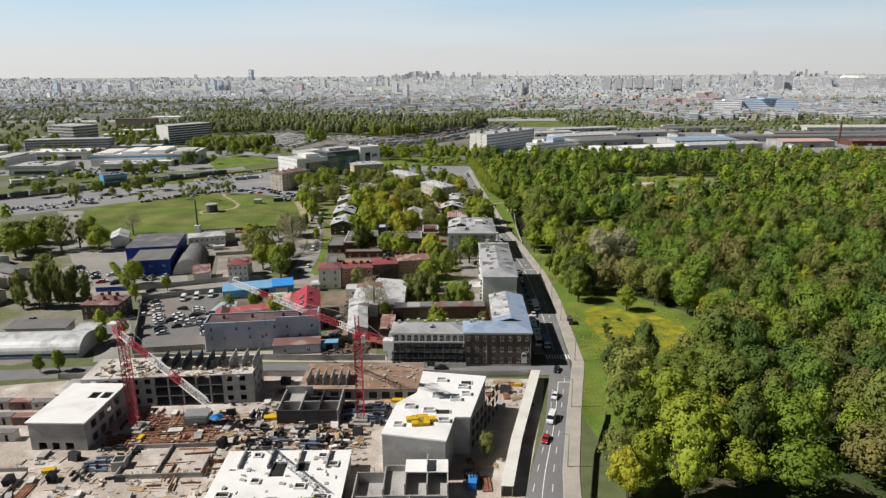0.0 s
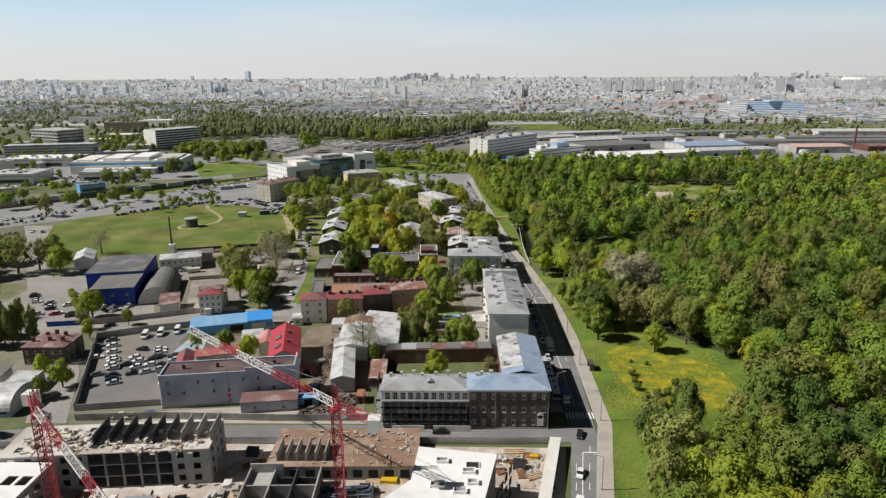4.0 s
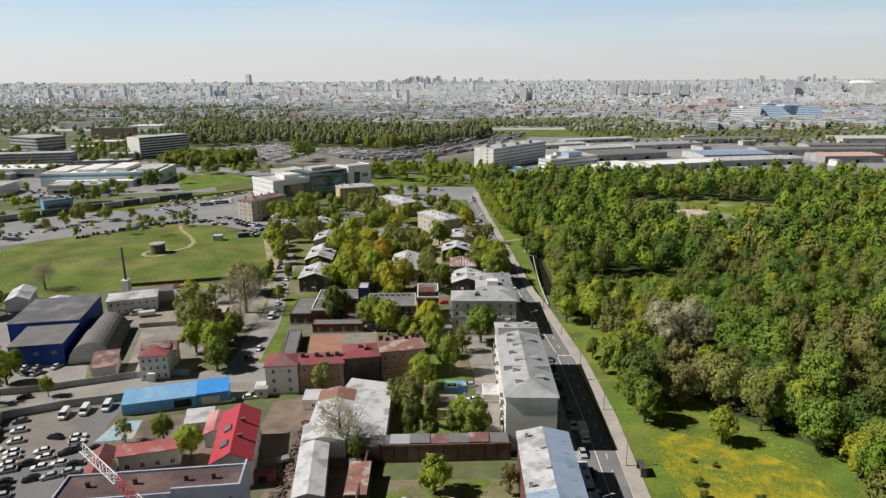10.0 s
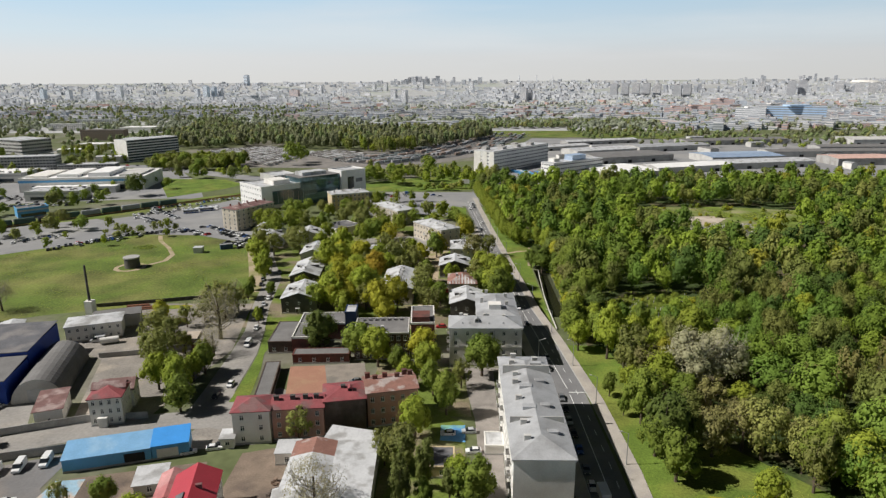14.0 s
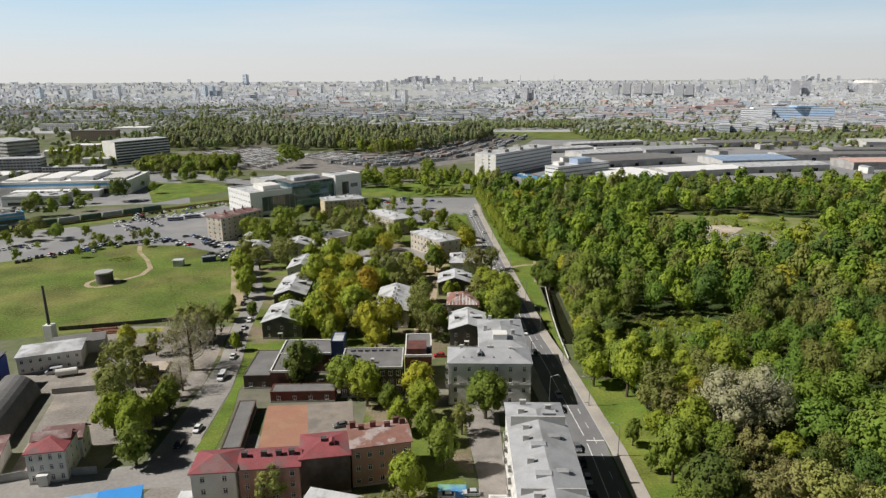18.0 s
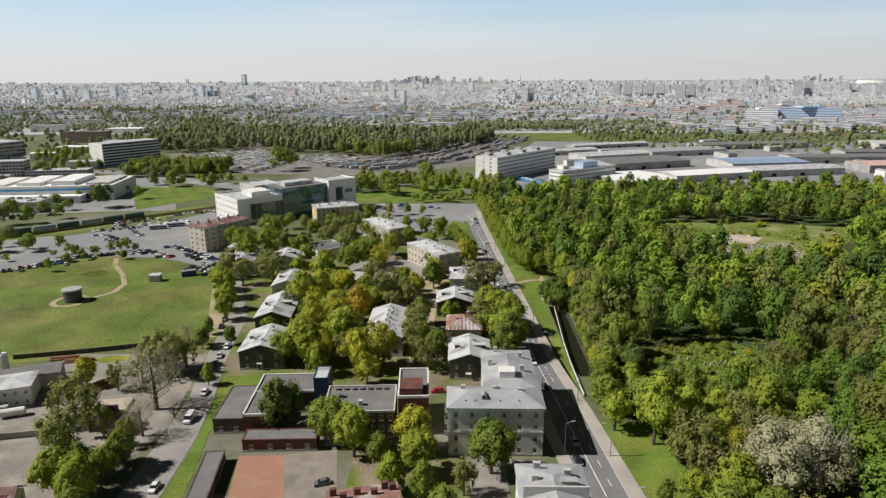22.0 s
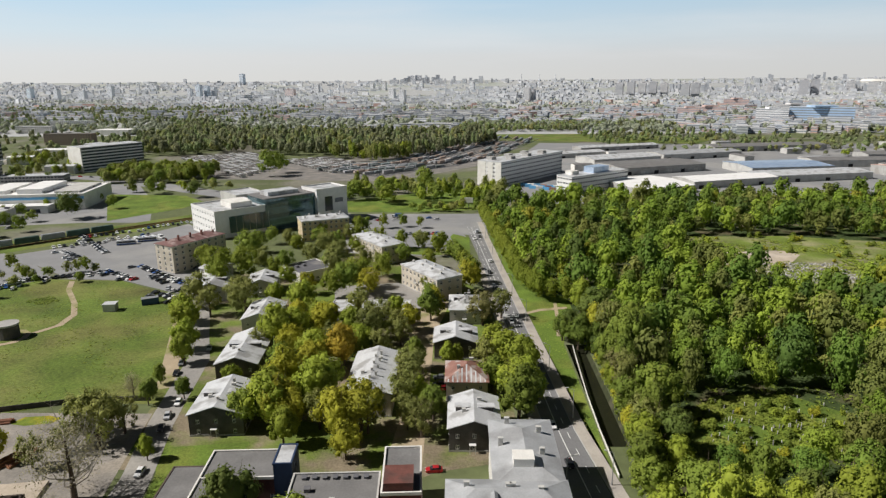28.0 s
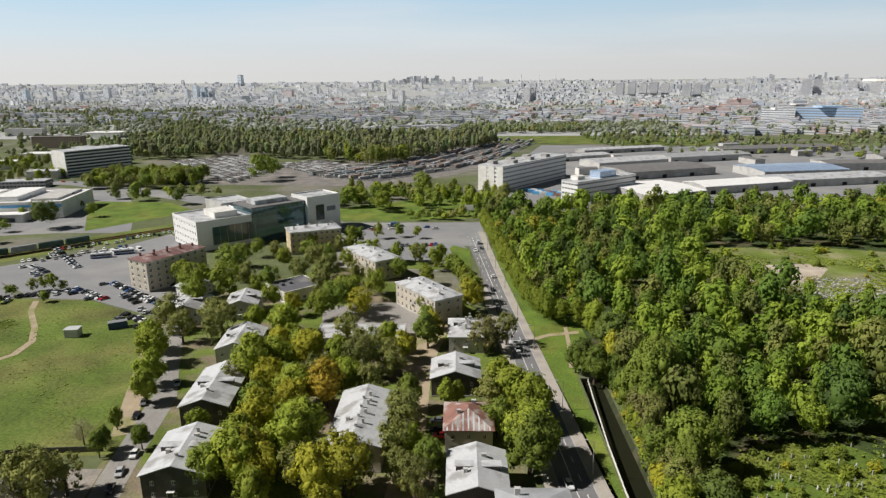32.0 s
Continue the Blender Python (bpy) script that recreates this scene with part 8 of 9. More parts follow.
def car(x, y, turn, colour="white", kind="car", group="parked cars", z=0.06):
    far = y > 430 or x < -160
    key = (colour, kind, far)
    if key in CARS:
        return tagged(copy_thing(CARS[key], pose(x, y, z, 0, 0, turn)), group=group)
    paint = PAINTS[colour]
    r = thing("car" if kind == "car" else kind, x, y, z, turn, {"car": f"{colour} hatchback car with dark windows", "van": f"{colour} delivery van with dark windows", "truck": f"{colour} box lorry with a plain cab"}[kind], kind, group)
    CARS[key] = r
    if kind == "car":
        L, wz, wr = 4.3, (0.8, 3.45), 0.32
        part("body", profile_body(Shape(), [(0, 0.35), (0.05, 0.72), (1.1, 0.9), (3.9, 0.94), (4.28, 0.8), (4.3, 0.35), (3.9, 0.22), (0.3, 0.22)], 0.88, inset=0.06), paint, r)
        part("glasshouse", profile_body(Shape(), [(1.1, 0.88), (1.85, 1.36), (3.3, 1.38), (4.0, 0.92)], 0.8, inset=0.14), CARGLASS, r)
        part("roof", profile_body(Shape(), [(1.82, 1.35), (1.95, 1.43), (3.2, 1.44), (3.38, 1.36)], 0.68, inset=0.05), paint, r)
    elif kind == "van":
        L, wz, wr = 5.4, (1.0, 4.3), 0.36
        part("body", profile_body(Shape(), [(0, 0.4), (0.05, 1.0), (0.9, 1.25), (1.7, 2.2), (5.3, 2.3), (5.4, 0.45), (5.0, 0.28), (0.3, 0.28)], 0.98, inset=0.12), paint, r)
        part("glasshouse", profile_body(Shape(), [(0.86, 1.24), (1.58, 2.08), (2.6, 2.08), (2.6, 1.3)], 0.965, inset=0.05), CARGLASS, r)
    else:
        L, wz, wr = 7.2, (1.2, 5.6), 0.45
        part("body", Shape().box(2.1, 7.2, -1.15, 1.15, 0.95, 3.1), paint, r, "plain cargo box")
        part("cab", profile_body(Shape(), [(0, 0.5), (0.05, 1.4), (0.4, 2.3), (1.9, 2.4), (1.95, 0.5)], 1.05, inset=0.06), PAINTS["white"], r)
        part("windscreen", profile_body(Shape(), [(0.03, 1.45), (0.36, 2.15), (1.0, 2.15), (1.0, 1.45)], 1.03), CARGLASS, r)
    if far:
        s = Shape().box(wz[0], wz[1], -0.5, 0.5, 0.2, 0.45)
        for a in wz:
            s.tube((a, -0.86, wr), (a, 0.86, wr), wr, wr, 8)
        part("chassis", s, RUBBER, r)
        return r
    for a in wz:
        for e in (-1, 1):
            part("wheel", Shape().tube((a, e * 0.62, wr), (a, e * 0.86, wr), wr, wr, 10), RUBBER, r)
    for e in (-0.6, 0.6):
        part("headlight", Shape().box(-0.02, 0.06, e - 0.18, e + 0.18, 0.62, 0.76), TRIM, r)
        part("tail_light", Shape().box(L - 0.08, L + 0.02, e - 0.16, e + 0.16, 0.68, 0.84), LAMPRED, r)
    return r


CR = np.random.default_rng(9)
COL = ["white", "black", "silver", "grey", "red", "blue"]


LOTS = {k: Shape() for k in PAINTS}


def lot_car(x, y, turn, paint):
    """A car of the far car parks, joined with its neighbours of one colour."""
    s, m = LOTS[paint], pose(x, y, 0.06, 0, 0, turn)
    for poly, w, i, slot in (([(0, 0.3), (0.05, 0.72), (1.1, 0.92), (3.9, 0.96), (4.3, 0.8), (4.3, 0.3)], 0.88, 0.06, 0), ([(1.1, 0.9), (1.85, 1.34), (3.3, 1.36), (4.0, 0.94)], 0.8, 0.14, 1), ([(1.85, 1.33), (1.95, 1.43), (3.2, 1.44), (3.35, 1.34)], 0.68, 0.05, 0)):
        t = Shape()
        profile_body(t, poly, w, inset=i)
        k = len(s.v)
        s.v += [tuple(m @ Vector(v)) for v in t.v]
        s.f += [tuple(k + j for j in f) for f in t.f]
        s.s += [slot] * len(t.f)
    for a in (0.8, 3.5):
        s.tube(m @ Vector((a, -0.84, 0.3)), m @ Vector((a, 0.84, 0.3)), 0.3, 0.3, 6, 2)


def row(x, y, turn_row, n, step, turn_car, group, fill=0.88, jitter=0.3):
    c, e = math.cos(radians(turn_row)), math.sin(radians(turn_row))
    for i in range(n):
        if CR.random() < fill and y > 500:
            lot_car(x + i * step * c + float(CR.normal()) * jitter, y + i * step * e + float(CR.normal()) * jitter, turn_car + float(CR.normal()) * 2 + 180 * (CR.random() < 0.3), COL[int(CR.choice(6, p=[0.34, 0.29, 0.17, 0.14, 0.03, 0.03]))])
        elif CR.random() < fill:
            car(x + i * step * c + float(CR.normal()) * jitter, y + i * step * e + float(CR.normal()) * jitter, turn_car + float(CR.normal()) * 2 + 180 * (CR.random() < 0.3),
                COL[int(CR.choice(6, p=[0.34, 0.29, 0.17, 0.14, 0.03, 0.03]))], "car", group)


row(-131, 247, -62.5, 14, 3.0, 25, "cars in the walled car park", 0.9)
row(-92, 215, 118, 11, 2.9, 205, "cars in the walled car park", 0.95)
for x, y, a, c in ((-115, 232, 20, "white"), (-112.5, 229, 22, "white"), (-115.5, 226, 24, "black"), (-111, 224.5, 20, "white"), (-108, 231, 35, "black"), (-107, 226.5, 15, "white"), (-110, 219.5, 25, "black"), (-106, 220.5, 28, "silver")):
    car(x, y, a, c, "car", "cars in the walled car park")
for x, y, t in ((-118, 249, 100), (-113, 251.5, 102), (-107.5, 254, 102)):
    car(x, y, t, "white", "van", "white vans along the wall")
car(-116, 240, -5, "black", "car", "cars in the walled car park")
row(-100, 192, 4, 3, 4, 20, "cars by the grey building", 0.9)
row(-190, 300, -53, 12, 3.0, 20, "cars along the yard street", 0.9)
row(-171, 285, -53, 6, 3.2, 30, "cars by the blue warehouse", 0.8)
row(-296, 405, 30, 12, 3.2, 110, "cars in the lorry park", 0.8)
row(-312, 440, 35, 10, 3.2, 110, "cars in the lorry park", 0.8)
row(-152, 281.5, 5, 4, 3.6, 80, "cars by the blue warehouse", 0.95)
row(-70, 263, 10, 3, 3.0, 15, "cars by the blue sheds", 1.0)
for x, y, t, c, k in ((-140, 262, 20, "black", "car"), (-127, 203, 60, "grey", "car"),
                      (-132, 296, 90, "white", "truck"), (-36, 303, 20, "grey", "car"), (-141, 336, 20, "silver", "van"), (2, 263, 5, "white", "car"), (-5, 272, 0, "white", "car"), (1, 273, 2, "silver", "car"), (9, 202, 85, "white", "car"), (12, 203, 85, "white", "car"),
                      (-9, 352, 5, "red", "car"), (-8, 396, 0, "red", "car"), (-9, 399, 0, "black", "car"), (-9, 404, 0, "grey", "car"), (-7, 292, 30, "red", "car"), (-133, 228, 15, "silver", "car"), (-166, 222, 10, "black", "car"), (-172, 226, 12, "grey", "car")):
    car(x, y, t, c, k)
for x, y, t, c, k in ((-79.2, 331, 92, "white", "van"), (-81, 348, 95, "white", "car"), (-74.6, 299, 92, "white", "car"), (-76.6, 291, 92, "black", "car"), (-84.6, 369, 106, "black", "car"), (-86, 376, 104, "silver", "car"), (-86.4, 384, 98, "white", "car"), (-87.6, 392, 97, "grey", "car"), (-95.6, 404, 100, "black", "car"), (-97, 412, 105, "grey", "car"), (-92, 425, 108, "silver", "car")):
    car(x, y, t, c, k, "cars along the side street")
# along the main street
for y, o, t, c, k in ((209, 0.1, 93, "blue", "van"), (214, 0.12, 92, "white", "car"), (223, 0.14, 92, "black", "car"), (232, 0.1, 92, "silver", "car"), (246, 0.1, 90, "white", "car"), (253, 0.09, 90, "grey", "car"), (262, 0.1, 90, "blue", "car"), (270, 0.1, 91, "black", "car"), (277, 0.1, 91, "silver", "car"), (284, 0.12, 91, "black", "car"), (291, 0.12, 92, "grey", "car"), (312, 0.16, 96, "black", "car"), (321, 0.34, 97, "silver", "car"),
                      (353, 0.3, 98, "black", "car"), (398, 0.35, 97, "white", "car"), (372, 0.3, 97, "white", "car"), (452, 0.35, 97, "white", "car"), (520, 0.3, 97, "black", "car"), (545, 0.7, 277, "white", "car"), (498, 0.2, 97, "grey", "car"), (590, 0.3, 98, "white", "car"), (600, 0.7, 278, "grey", "car"), (612, 0.65, 278, "silver", "van"), (182, 0.3, 75, "black", "car"), (164, 0.3, 70, "white", "car"), (150, 0.22, 70, "white", "van"), (140, 0.2, 72, "red", "car"),
                      (239, 0.28, 92, "white", "truck"), (201, 0.2, 90, "blue", "truck")):
    car(mid(y, o), y, t, c, k, "vehicles on the street")
row(-30, 184, 2, 3, 12, 2, "vehicles on the street", 0.9)
# far car parks
row(-244, 474, 38, 15, 2.9, 120, "cars beside the meadow", 0.95)
row(-232, 489, 47, 8, 2.8, 40, "cars beside the meadow", 0.95)
row(-218, 505, 22, 11, 2.8, 100, "cars beside the meadow", 0.95)
row(-193, 517, 20, 5, 2.8, 100, "cars beside the meadow", 0.95)
row(-184, 522, -33, 10, 2.8, 55, "cars in the large car park", 0.95)
row(-172, 533, -42, 16, 2.8, 50, "cars in the large car park", 0.95)
row(-154, 517, -38, 12, 2.8, 52, "cars in the large car park", 0.95)
row(-143, 488, -34, 9, 2.8, 56, "cars in the large car park", 0.95)
row(-239, 570, 38, 19, 2.9, 130, "cars in the large car park", 0.85)
row(-232, 562, -38, 9, 2.9, 50, "cars in the large car park", 0.85)
row(-300, 470, 40, 20, 3.0, 130, "cars in the lorry park", 0.7)
row(-330, 440, 38, 20, 3.0, 120, "cars beside the meadow", 0.85)
row(-148, 540, -52, 16, 2.8, 50, "cars in the large car park", 0.95)
row(-138, 494, 10, 9, 2.9, 100, "cars in the large car park", 0.9)
row(-246, 604, -48, 22, 2.9, 50, "cars in the large car park", 0.8)
row(-232, 596, 44, 22, 3.2, 120, "cars in the large car park", 0.7)
row(-52, 590, 5, 6, 2.8, 80, "cars at the junction car park", 0.9)
row(-34, 602, 5, 8, 2.8, 80, "cars at the junction car park", 0.9)
for i in range(4):
    car(-197 + i * 4, 588 + i * 2, 140, "white", "van", "vans in the large car park")
for i in range(10):
    car(float(CR.uniform(-110, 0)), float(CR.uniform(642, 662)), 2, COL[i % 6], "car", "vehicles on the avenue")
for i in range(10):
    car(-330 - i * 14, 836 + i * 4.4, 160, COL[i % 6], "car", "vehicles on the avenue")
car(-48, 655, 2, "blue", "truck", "vehicles on the avenue")
row(-420, 640, 6, 24, 3.2, 96, "cars at the retail halls", 0.8)
row(-400, 600, 6, 26, 3.2, 96, "cars at the retail halls", 0.6)

for i in range(60):
    lot_car(float(CR.uniform(-460, -300)), float(CR.uniform(600, 650)), 96, COL[i % 4])
for k, s in LOTS.items():
    tagged(part("parked_cars", s, [PAINTS[k], CARGLASS, RUBBER]), f"{k} cars parked in the far car parks", "cars", "", "stuff")

# ---- lamps, fences and yard clutter ----
LAMP = None
for y, o, side in [(130, 0, 1), (160, 0, 1), (192, 0, 1), (229, 0, 1), (258, 0, 1), (290, 0, 1), (317, 0, 1), (347, 0, 1), (379, 0, 1), (411, 0, 1), (455, 0, 1), (490, 0, 1), (525, 0, 1), (560, 0, 1), (595, 0, 1), (204, 0, 0), (318, 0, 0), (345, 0, 0), (500, 0, 0), (545, 0, 0)]:
    x = along(ROAD_E, y) + 1.2 if side else along(ROAD_W, y) - 0.9
    m = pose(x, y, 0.16, 0, 0, 180 if side else 0)
    if LAMP is None:
        LAMP = thing("street_lamp", label="grey steel street lamp on the pavement", category="street lamp", group="street lamps")
        part("pole", Shape().tube((0, 0, 0), (0, 0, 9), 0.13, 0.08, 8), STEEL, LAMP)
        part("arm", Shape().tube((0, 0, 8.9), (1.8, 0, 9.6), 0.05, 0.05, 6), STEEL, LAMP)
        part("lamp_head", Shape().hull([(1.6, -0.16, 9.5), (2.5, -0.12, 9.6), (2.5, 0.12, 9.6), (1.6, 0.16, 9.5)], [(1.6, -0.14, 9.68), (2.4, -0.1, 9.74), (2.4, 0.1, 9.74), (1.6, 0.14, 9.68)]), GREYP, LAMP)
        part("base", Shape().tube((0, 0, 0), (0, 0, 0.9), 0.2, 0.17, 8), STEEL, LAMP)
        LAMP.matrix_basis = m
    else:
        copy_thing(LAMP, m)
PANEL = {}


def fence(name, pts, h, material, label, step=2.5, thick=0.16):
    """Each panel and post of its own."""
    r = thing(name, 0, 0, 0, 0, label, "fence")
    for (a, b), (c, d) in zip(pts, pts[1:]):
        L = math.dist((a, b), (c, d))
        n = max(1, round(L / step))
        t = math.degrees(math.atan2(d - b, c - a))
        key = (name, round(L / n, 2), h)
        if key not in PANEL:
            w = L / n
            PANEL[key] = (Shape().box(0.09, w - 0.09, -thick / 2, thick / 2, 0.05, h - 0.1).box(0.3, w - 0.3, -thick / 2 - 0.03, thick / 2 + 0.03, 0.3, h - 0.4).mesh("panel", [material]), Shape().box(-0.09, 0.09, -0.13, 0.13, 0, h).mesh("post", [material]))
        for i in range(n):
            m = pose(a + (c - a) * i / n, b + (d - b) * i / n, 0, 0, 0, t)
            part("panel", PANEL[key][0], None, r, m=m)
            part("post", PANEL[key][1], None, r, m=m)
    return r


fence("concrete_fence", [(-113.5, 196), (-136, 250), (-122, 257), (-103, 263)], 2.6, CONCRETE, "pale concrete panel fence round the car park")
fence("concrete_fence", [(-113.5, 196), (-89, 200)], 2.2, CONCRETE, "grey concrete panel fence by the car park")
fence("concrete_fence", [(-110, 190.5), (-86, 192), (-50, 191), (-23, 191.5)], 2.3, CONCRETE, "long grey concrete panel fence along the street")
fence("concrete_fence", [(-150, 264), (-134, 268), (-110, 277.5), (-92, 280)], 2.4, CONCRETE, "pale concrete fence along the lane")
fence("blue_fence", [(-163, 262), (-150, 264)], 2.2, BLUEWALL, "dark blue sheet fence")
fence("works_fence", [(-160, 375), (-140, 380), (-118, 386.5), (-96, 388)], 1.8, DARKWALL, "dark plank fence beside the meadow")
fence("brick_wall", [(-24, 229.5), (-4, 230.5), (13.5, 231.5)], 5.2, mat("old_brick", (0.13, 0.075, 0.06), 0.9, var=0.3, scale=0.5, col2=(0.2, 0.14, 0.12)), "tall old brick wall across the yard", 3.4, 0.5)
fence("brick_wall", [(-24, 209), (-24, 229.5)], 4.2, mat("old_brick_dark", (0.11, 0.065, 0.055), 0.9), "tall old brick wall of the yard", 3.4, 0.5)
fence("site_fence", [(-60, 179), (-20, 179.6), (12, 179.6), (27, 180)], 2.2, STEEL, "grey sheet fence of the building site", 2.4, 0.06)
fence("site_fence", [(-128, 176), (-60, 179)], 2.2, CONCRETE, "concrete panel fence of the building site", 2.5, 0.14)
fence("canal_fence", [(39.2, 350), (39.0, 372), (39.4, 392), (40.6, 416), (41.4, 430)], 1.1, WHITE, "white canal railing with posts", 2.4, 0.07)
fence("park_fence", [(33, 118), (37, 134), (43.5, 151), (45, 156)], 1.6, DARKWALL, "dark iron park railing", 2.4, 0.06)
fence("wall_low", [(-96, 330), (-130, 322)], 2.0, CONCRETE, "grey concrete wall in the works yard")
# scrap heaps
s = Shape()
for _ in range(900):
    z = float(CR.random())
    x, y = (float(CR.uniform(-46, -30)), float(CR.uniform(193, 207))) if CR.random() < 0.65 else (float(CR.uniform(-46, -42.5)), float(CR.uniform(207, 250)))
    a, b, c = CR.uniform(0.15, 0.8, 3)
    t = float(CR.uniform(0, 3.1))
    q = [(x + a * math.cos(t + k), y + b * math.sin(t + k)) for k in (0, 1.57, 3.14, 4.71)]
    s.prism(q, 0.02, 0.1 + 1.4 * z * c)
tagged(part("scrap_heap", s, mat("scrap", (0.12, 0.095, 0.08), 0.9, var=0.3, island=0.9, col2=(0.25, 0.17, 0.12))), "heaps of dark scrap and old parts in a yard", "scrap", "", "stuff")
PIPE = Shape().tube((0, 0, 0), (9, 0, 0), 0.33, 0.33, 8).mesh("pipe", [RUST])
for i, (x, y, t, n) in enumerate(((-146, 373.5, 14, 6), (-139.5, 371.6, 14, 6), (-121, 350, 62, 5), (-116, 351.5, 75, 4), (-118.6, 351, 70, 5))):
    r = thing("pipe_stack", x, y, 0.04, t, "stack of long rusty steel pipes in the works yard", "pipes", "pipe stacks")
    for k in range(n):
        part("pipe", PIPE, None, r, m=pose((k * 7 % 5) * 0.12, (k % 4) * 0.7 + (k // 4 % 2) * 0.35, 0.35 + (k // 4) * 0.58))
r = thing("tank", -136, 334, 0.05, 22, "white horizontal fuel tank on saddles", "tank")
part("drum", Shape().tube((0, 0, 1.5), (6.5, 0, 1.5), 1.2, 1.2, 14), WHITE, r)
for a in (1.2, 5.2):
    part("saddle", Shape().box(a - 0.2, a + 0.2, -0.9, 0.9, 0, 0.8), CONCRETE, r)
r = thing("billboard", 7, 690, 0, -5, "white roadside billboard on a post", "billboard")
part("board", Shape().box(-3.2, 3.2, -0.15, 0.15, 4, 8), WHITE, r)
part("post", Shape().tube((0, 0, 0), (0, 0, 4.2), 0.25, 0.25, 8), STEEL, r)
r = thing("bus_shelter", 46.2, 226, 0.17, 90, "small dark bus shelter on the pavement", "bus shelter")
part("roof", Shape().box(-2, 2, -0.8, 0.8, 2.4, 2.52), DARKWALL, r)
part("back_panel", Shape().box(-2, 2, -0.8, -0.74, 0.1, 2.4), GLASS, r)
for a in (-1.9, 1.9):
    part("post", Shape().box(a - 0.05, a + 0.05, -0.75, 0.7, 0, 2.4), DARKWALL, r)
part("bench", Shape().box(-1.5, 1.5, -0.65, -0.2, 0.4, 0.47), TIMBER, r)
r = thing("ruined_foundation", -108, 340, 0, 10, "broken concrete foundation with rubble", "ruin")
part("slab", Shape().box(-7, 7, -5, 5, 0, 0.8), SAND, r)
part("wall_stub", Shape().box(-1, 5, -5.2, -2.6, 0, 2.6), BROWN, r)
r = thing("dump_trailer", -46.5, 229, 0, 30, "small dark tipping trailer in the yard", "trailer")
part("tub", Shape().hull([(-1.4, -0.8, 0.7), (1.4, -0.8, 0.7), (1.4, 0.8, 0.7), (-1.4, 0.8, 0.7)], [(-1.7, -1.0, 1.6), (1.7, -1.0, 1.6), (1.7, 1.0, 1.6), (-1.7, 1.0, 1.6)]), STEEL, r)
for e in (-0.9, 0.9):
    part("wheel", Shape().tube((0, e - 0.1, 0.4), (0, e + 0.1, 0.4), 0.4, 0.4, 10), RUBBER, r)

# buses beside the corner house, containers in the yards
for x, y, t in ((31.4, 203.5, 90), (31.2, 216, 90), (-206, 578, 20), (-197, 586, 22)):
    r = thing("bus", x, y, 0.06, t, "white and blue city bus standing parked", "bus", "parked buses")
    part("body", profile_body(Shape(), [(0, 0.35), (0.08, 2.7), (0.4, 2.95), (10.6, 2.95), (10.8, 2.6), (10.8, 0.35)], 1.22, inset=0.08), PAINTS["white"], r)
    part("skirt", Shape().box(0.1, 10.7, -1.24, 1.24, 0.35, 1.0), PAINTS["blue"], r, "blue lower panels")
    part("window_band", Shape().box(0.3, 10.5, -1.235, 1.235, 1.3, 2.3), CARGLASS, r)
    part("windscreen", Shape().box(-0.02, 0.2, -1.05, 1.05, 1.2, 2.5), CARGLASS, r)
    for a in (3.0, 7.0):
        part("roof_hatch", Shape().box(a, a + 1.1, -0.5, 0.5, 2.95, 3.1), PAINTS["blue"], r)
    for a in (2.2, 8.4):
        for e in (-1, 1):
            part("wheel", Shape().tube((a, e * 0.95, 0.46), (a, e * 1.25, 0.46), 0.46, 0.46, 10), RUBBER, r)
for x, y, t, w, d, h, m, lb in ((-52, 220, 8, 5.5, 2.6, 2.4, ROOFRED, "faded pink steel container in the scrap yard"), (-29.5, 201, 4, 2.3, 4.6, 2.5, RUST, "rusty orange container beside the house"), (-47, 199, 8, 6.2, 3.4, 2.8, ROOFSKY, "small shelter with a blue roof"), (-46, 210, 20, 2.4, 1.6, 1.2, BLUEPANEL, "small blue bin in the scrap yard"), (-27.5, 212, 0, 3.2, 2.6, 2.4, BROWN, "small dark brick hut")):
    r = thing("yard_container", x, y, 0.05, t, lb, "container", "containers in the yards")
    part("body", Shape().box(0, w, 0, d, 0, h), m, r)
    part("roof", Shape().box(-0.08, w + 0.08, -0.08, d + 0.08, h, h + 0.12), m, r)
    part("door", Shape().box(w * 0.3, w * 0.7, -0.05, 0.01, 0.1, h * 0.85), DARK, r)

# single trees among the houses and yards
for tx, ty, tr, tk in (
        (-139, 250, 2.8, 'l'), (-136, 217, 3.0, 'l'), (-126, 211, 3.7, 'l'), (-93, 238, 2.6, 'o'), (-131, 264, 2.3, 'l'), (-146, 259, 3.4, 'o'), (-82, 238, 3.4, 'g'), (-71, 230, 4.2, 'l'), (-6, 217, 4.2, 'l'), (12, 217, 3.0, 'b'), (4, 241, 5.4, 'g'), (18, 240, 2.6, 'g'), (-32, 234, 7.8, 's'), (-112, 332, 7.2, 'o'), (-102, 309, 7.6, 'o'), (-90, 296, 5.6, 'l'), (-97, 298, 5.4, 'l'), (-84, 284, 5, 'g'), (-92, 340, 10.2, 's'), (-100, 367, 6.4, 'o'), (-44, 268, 4.2, 'o'), (-14, 255, 5.5, 'o')):
    tree(tx, ty, tr, tk, group='trees among the houses')
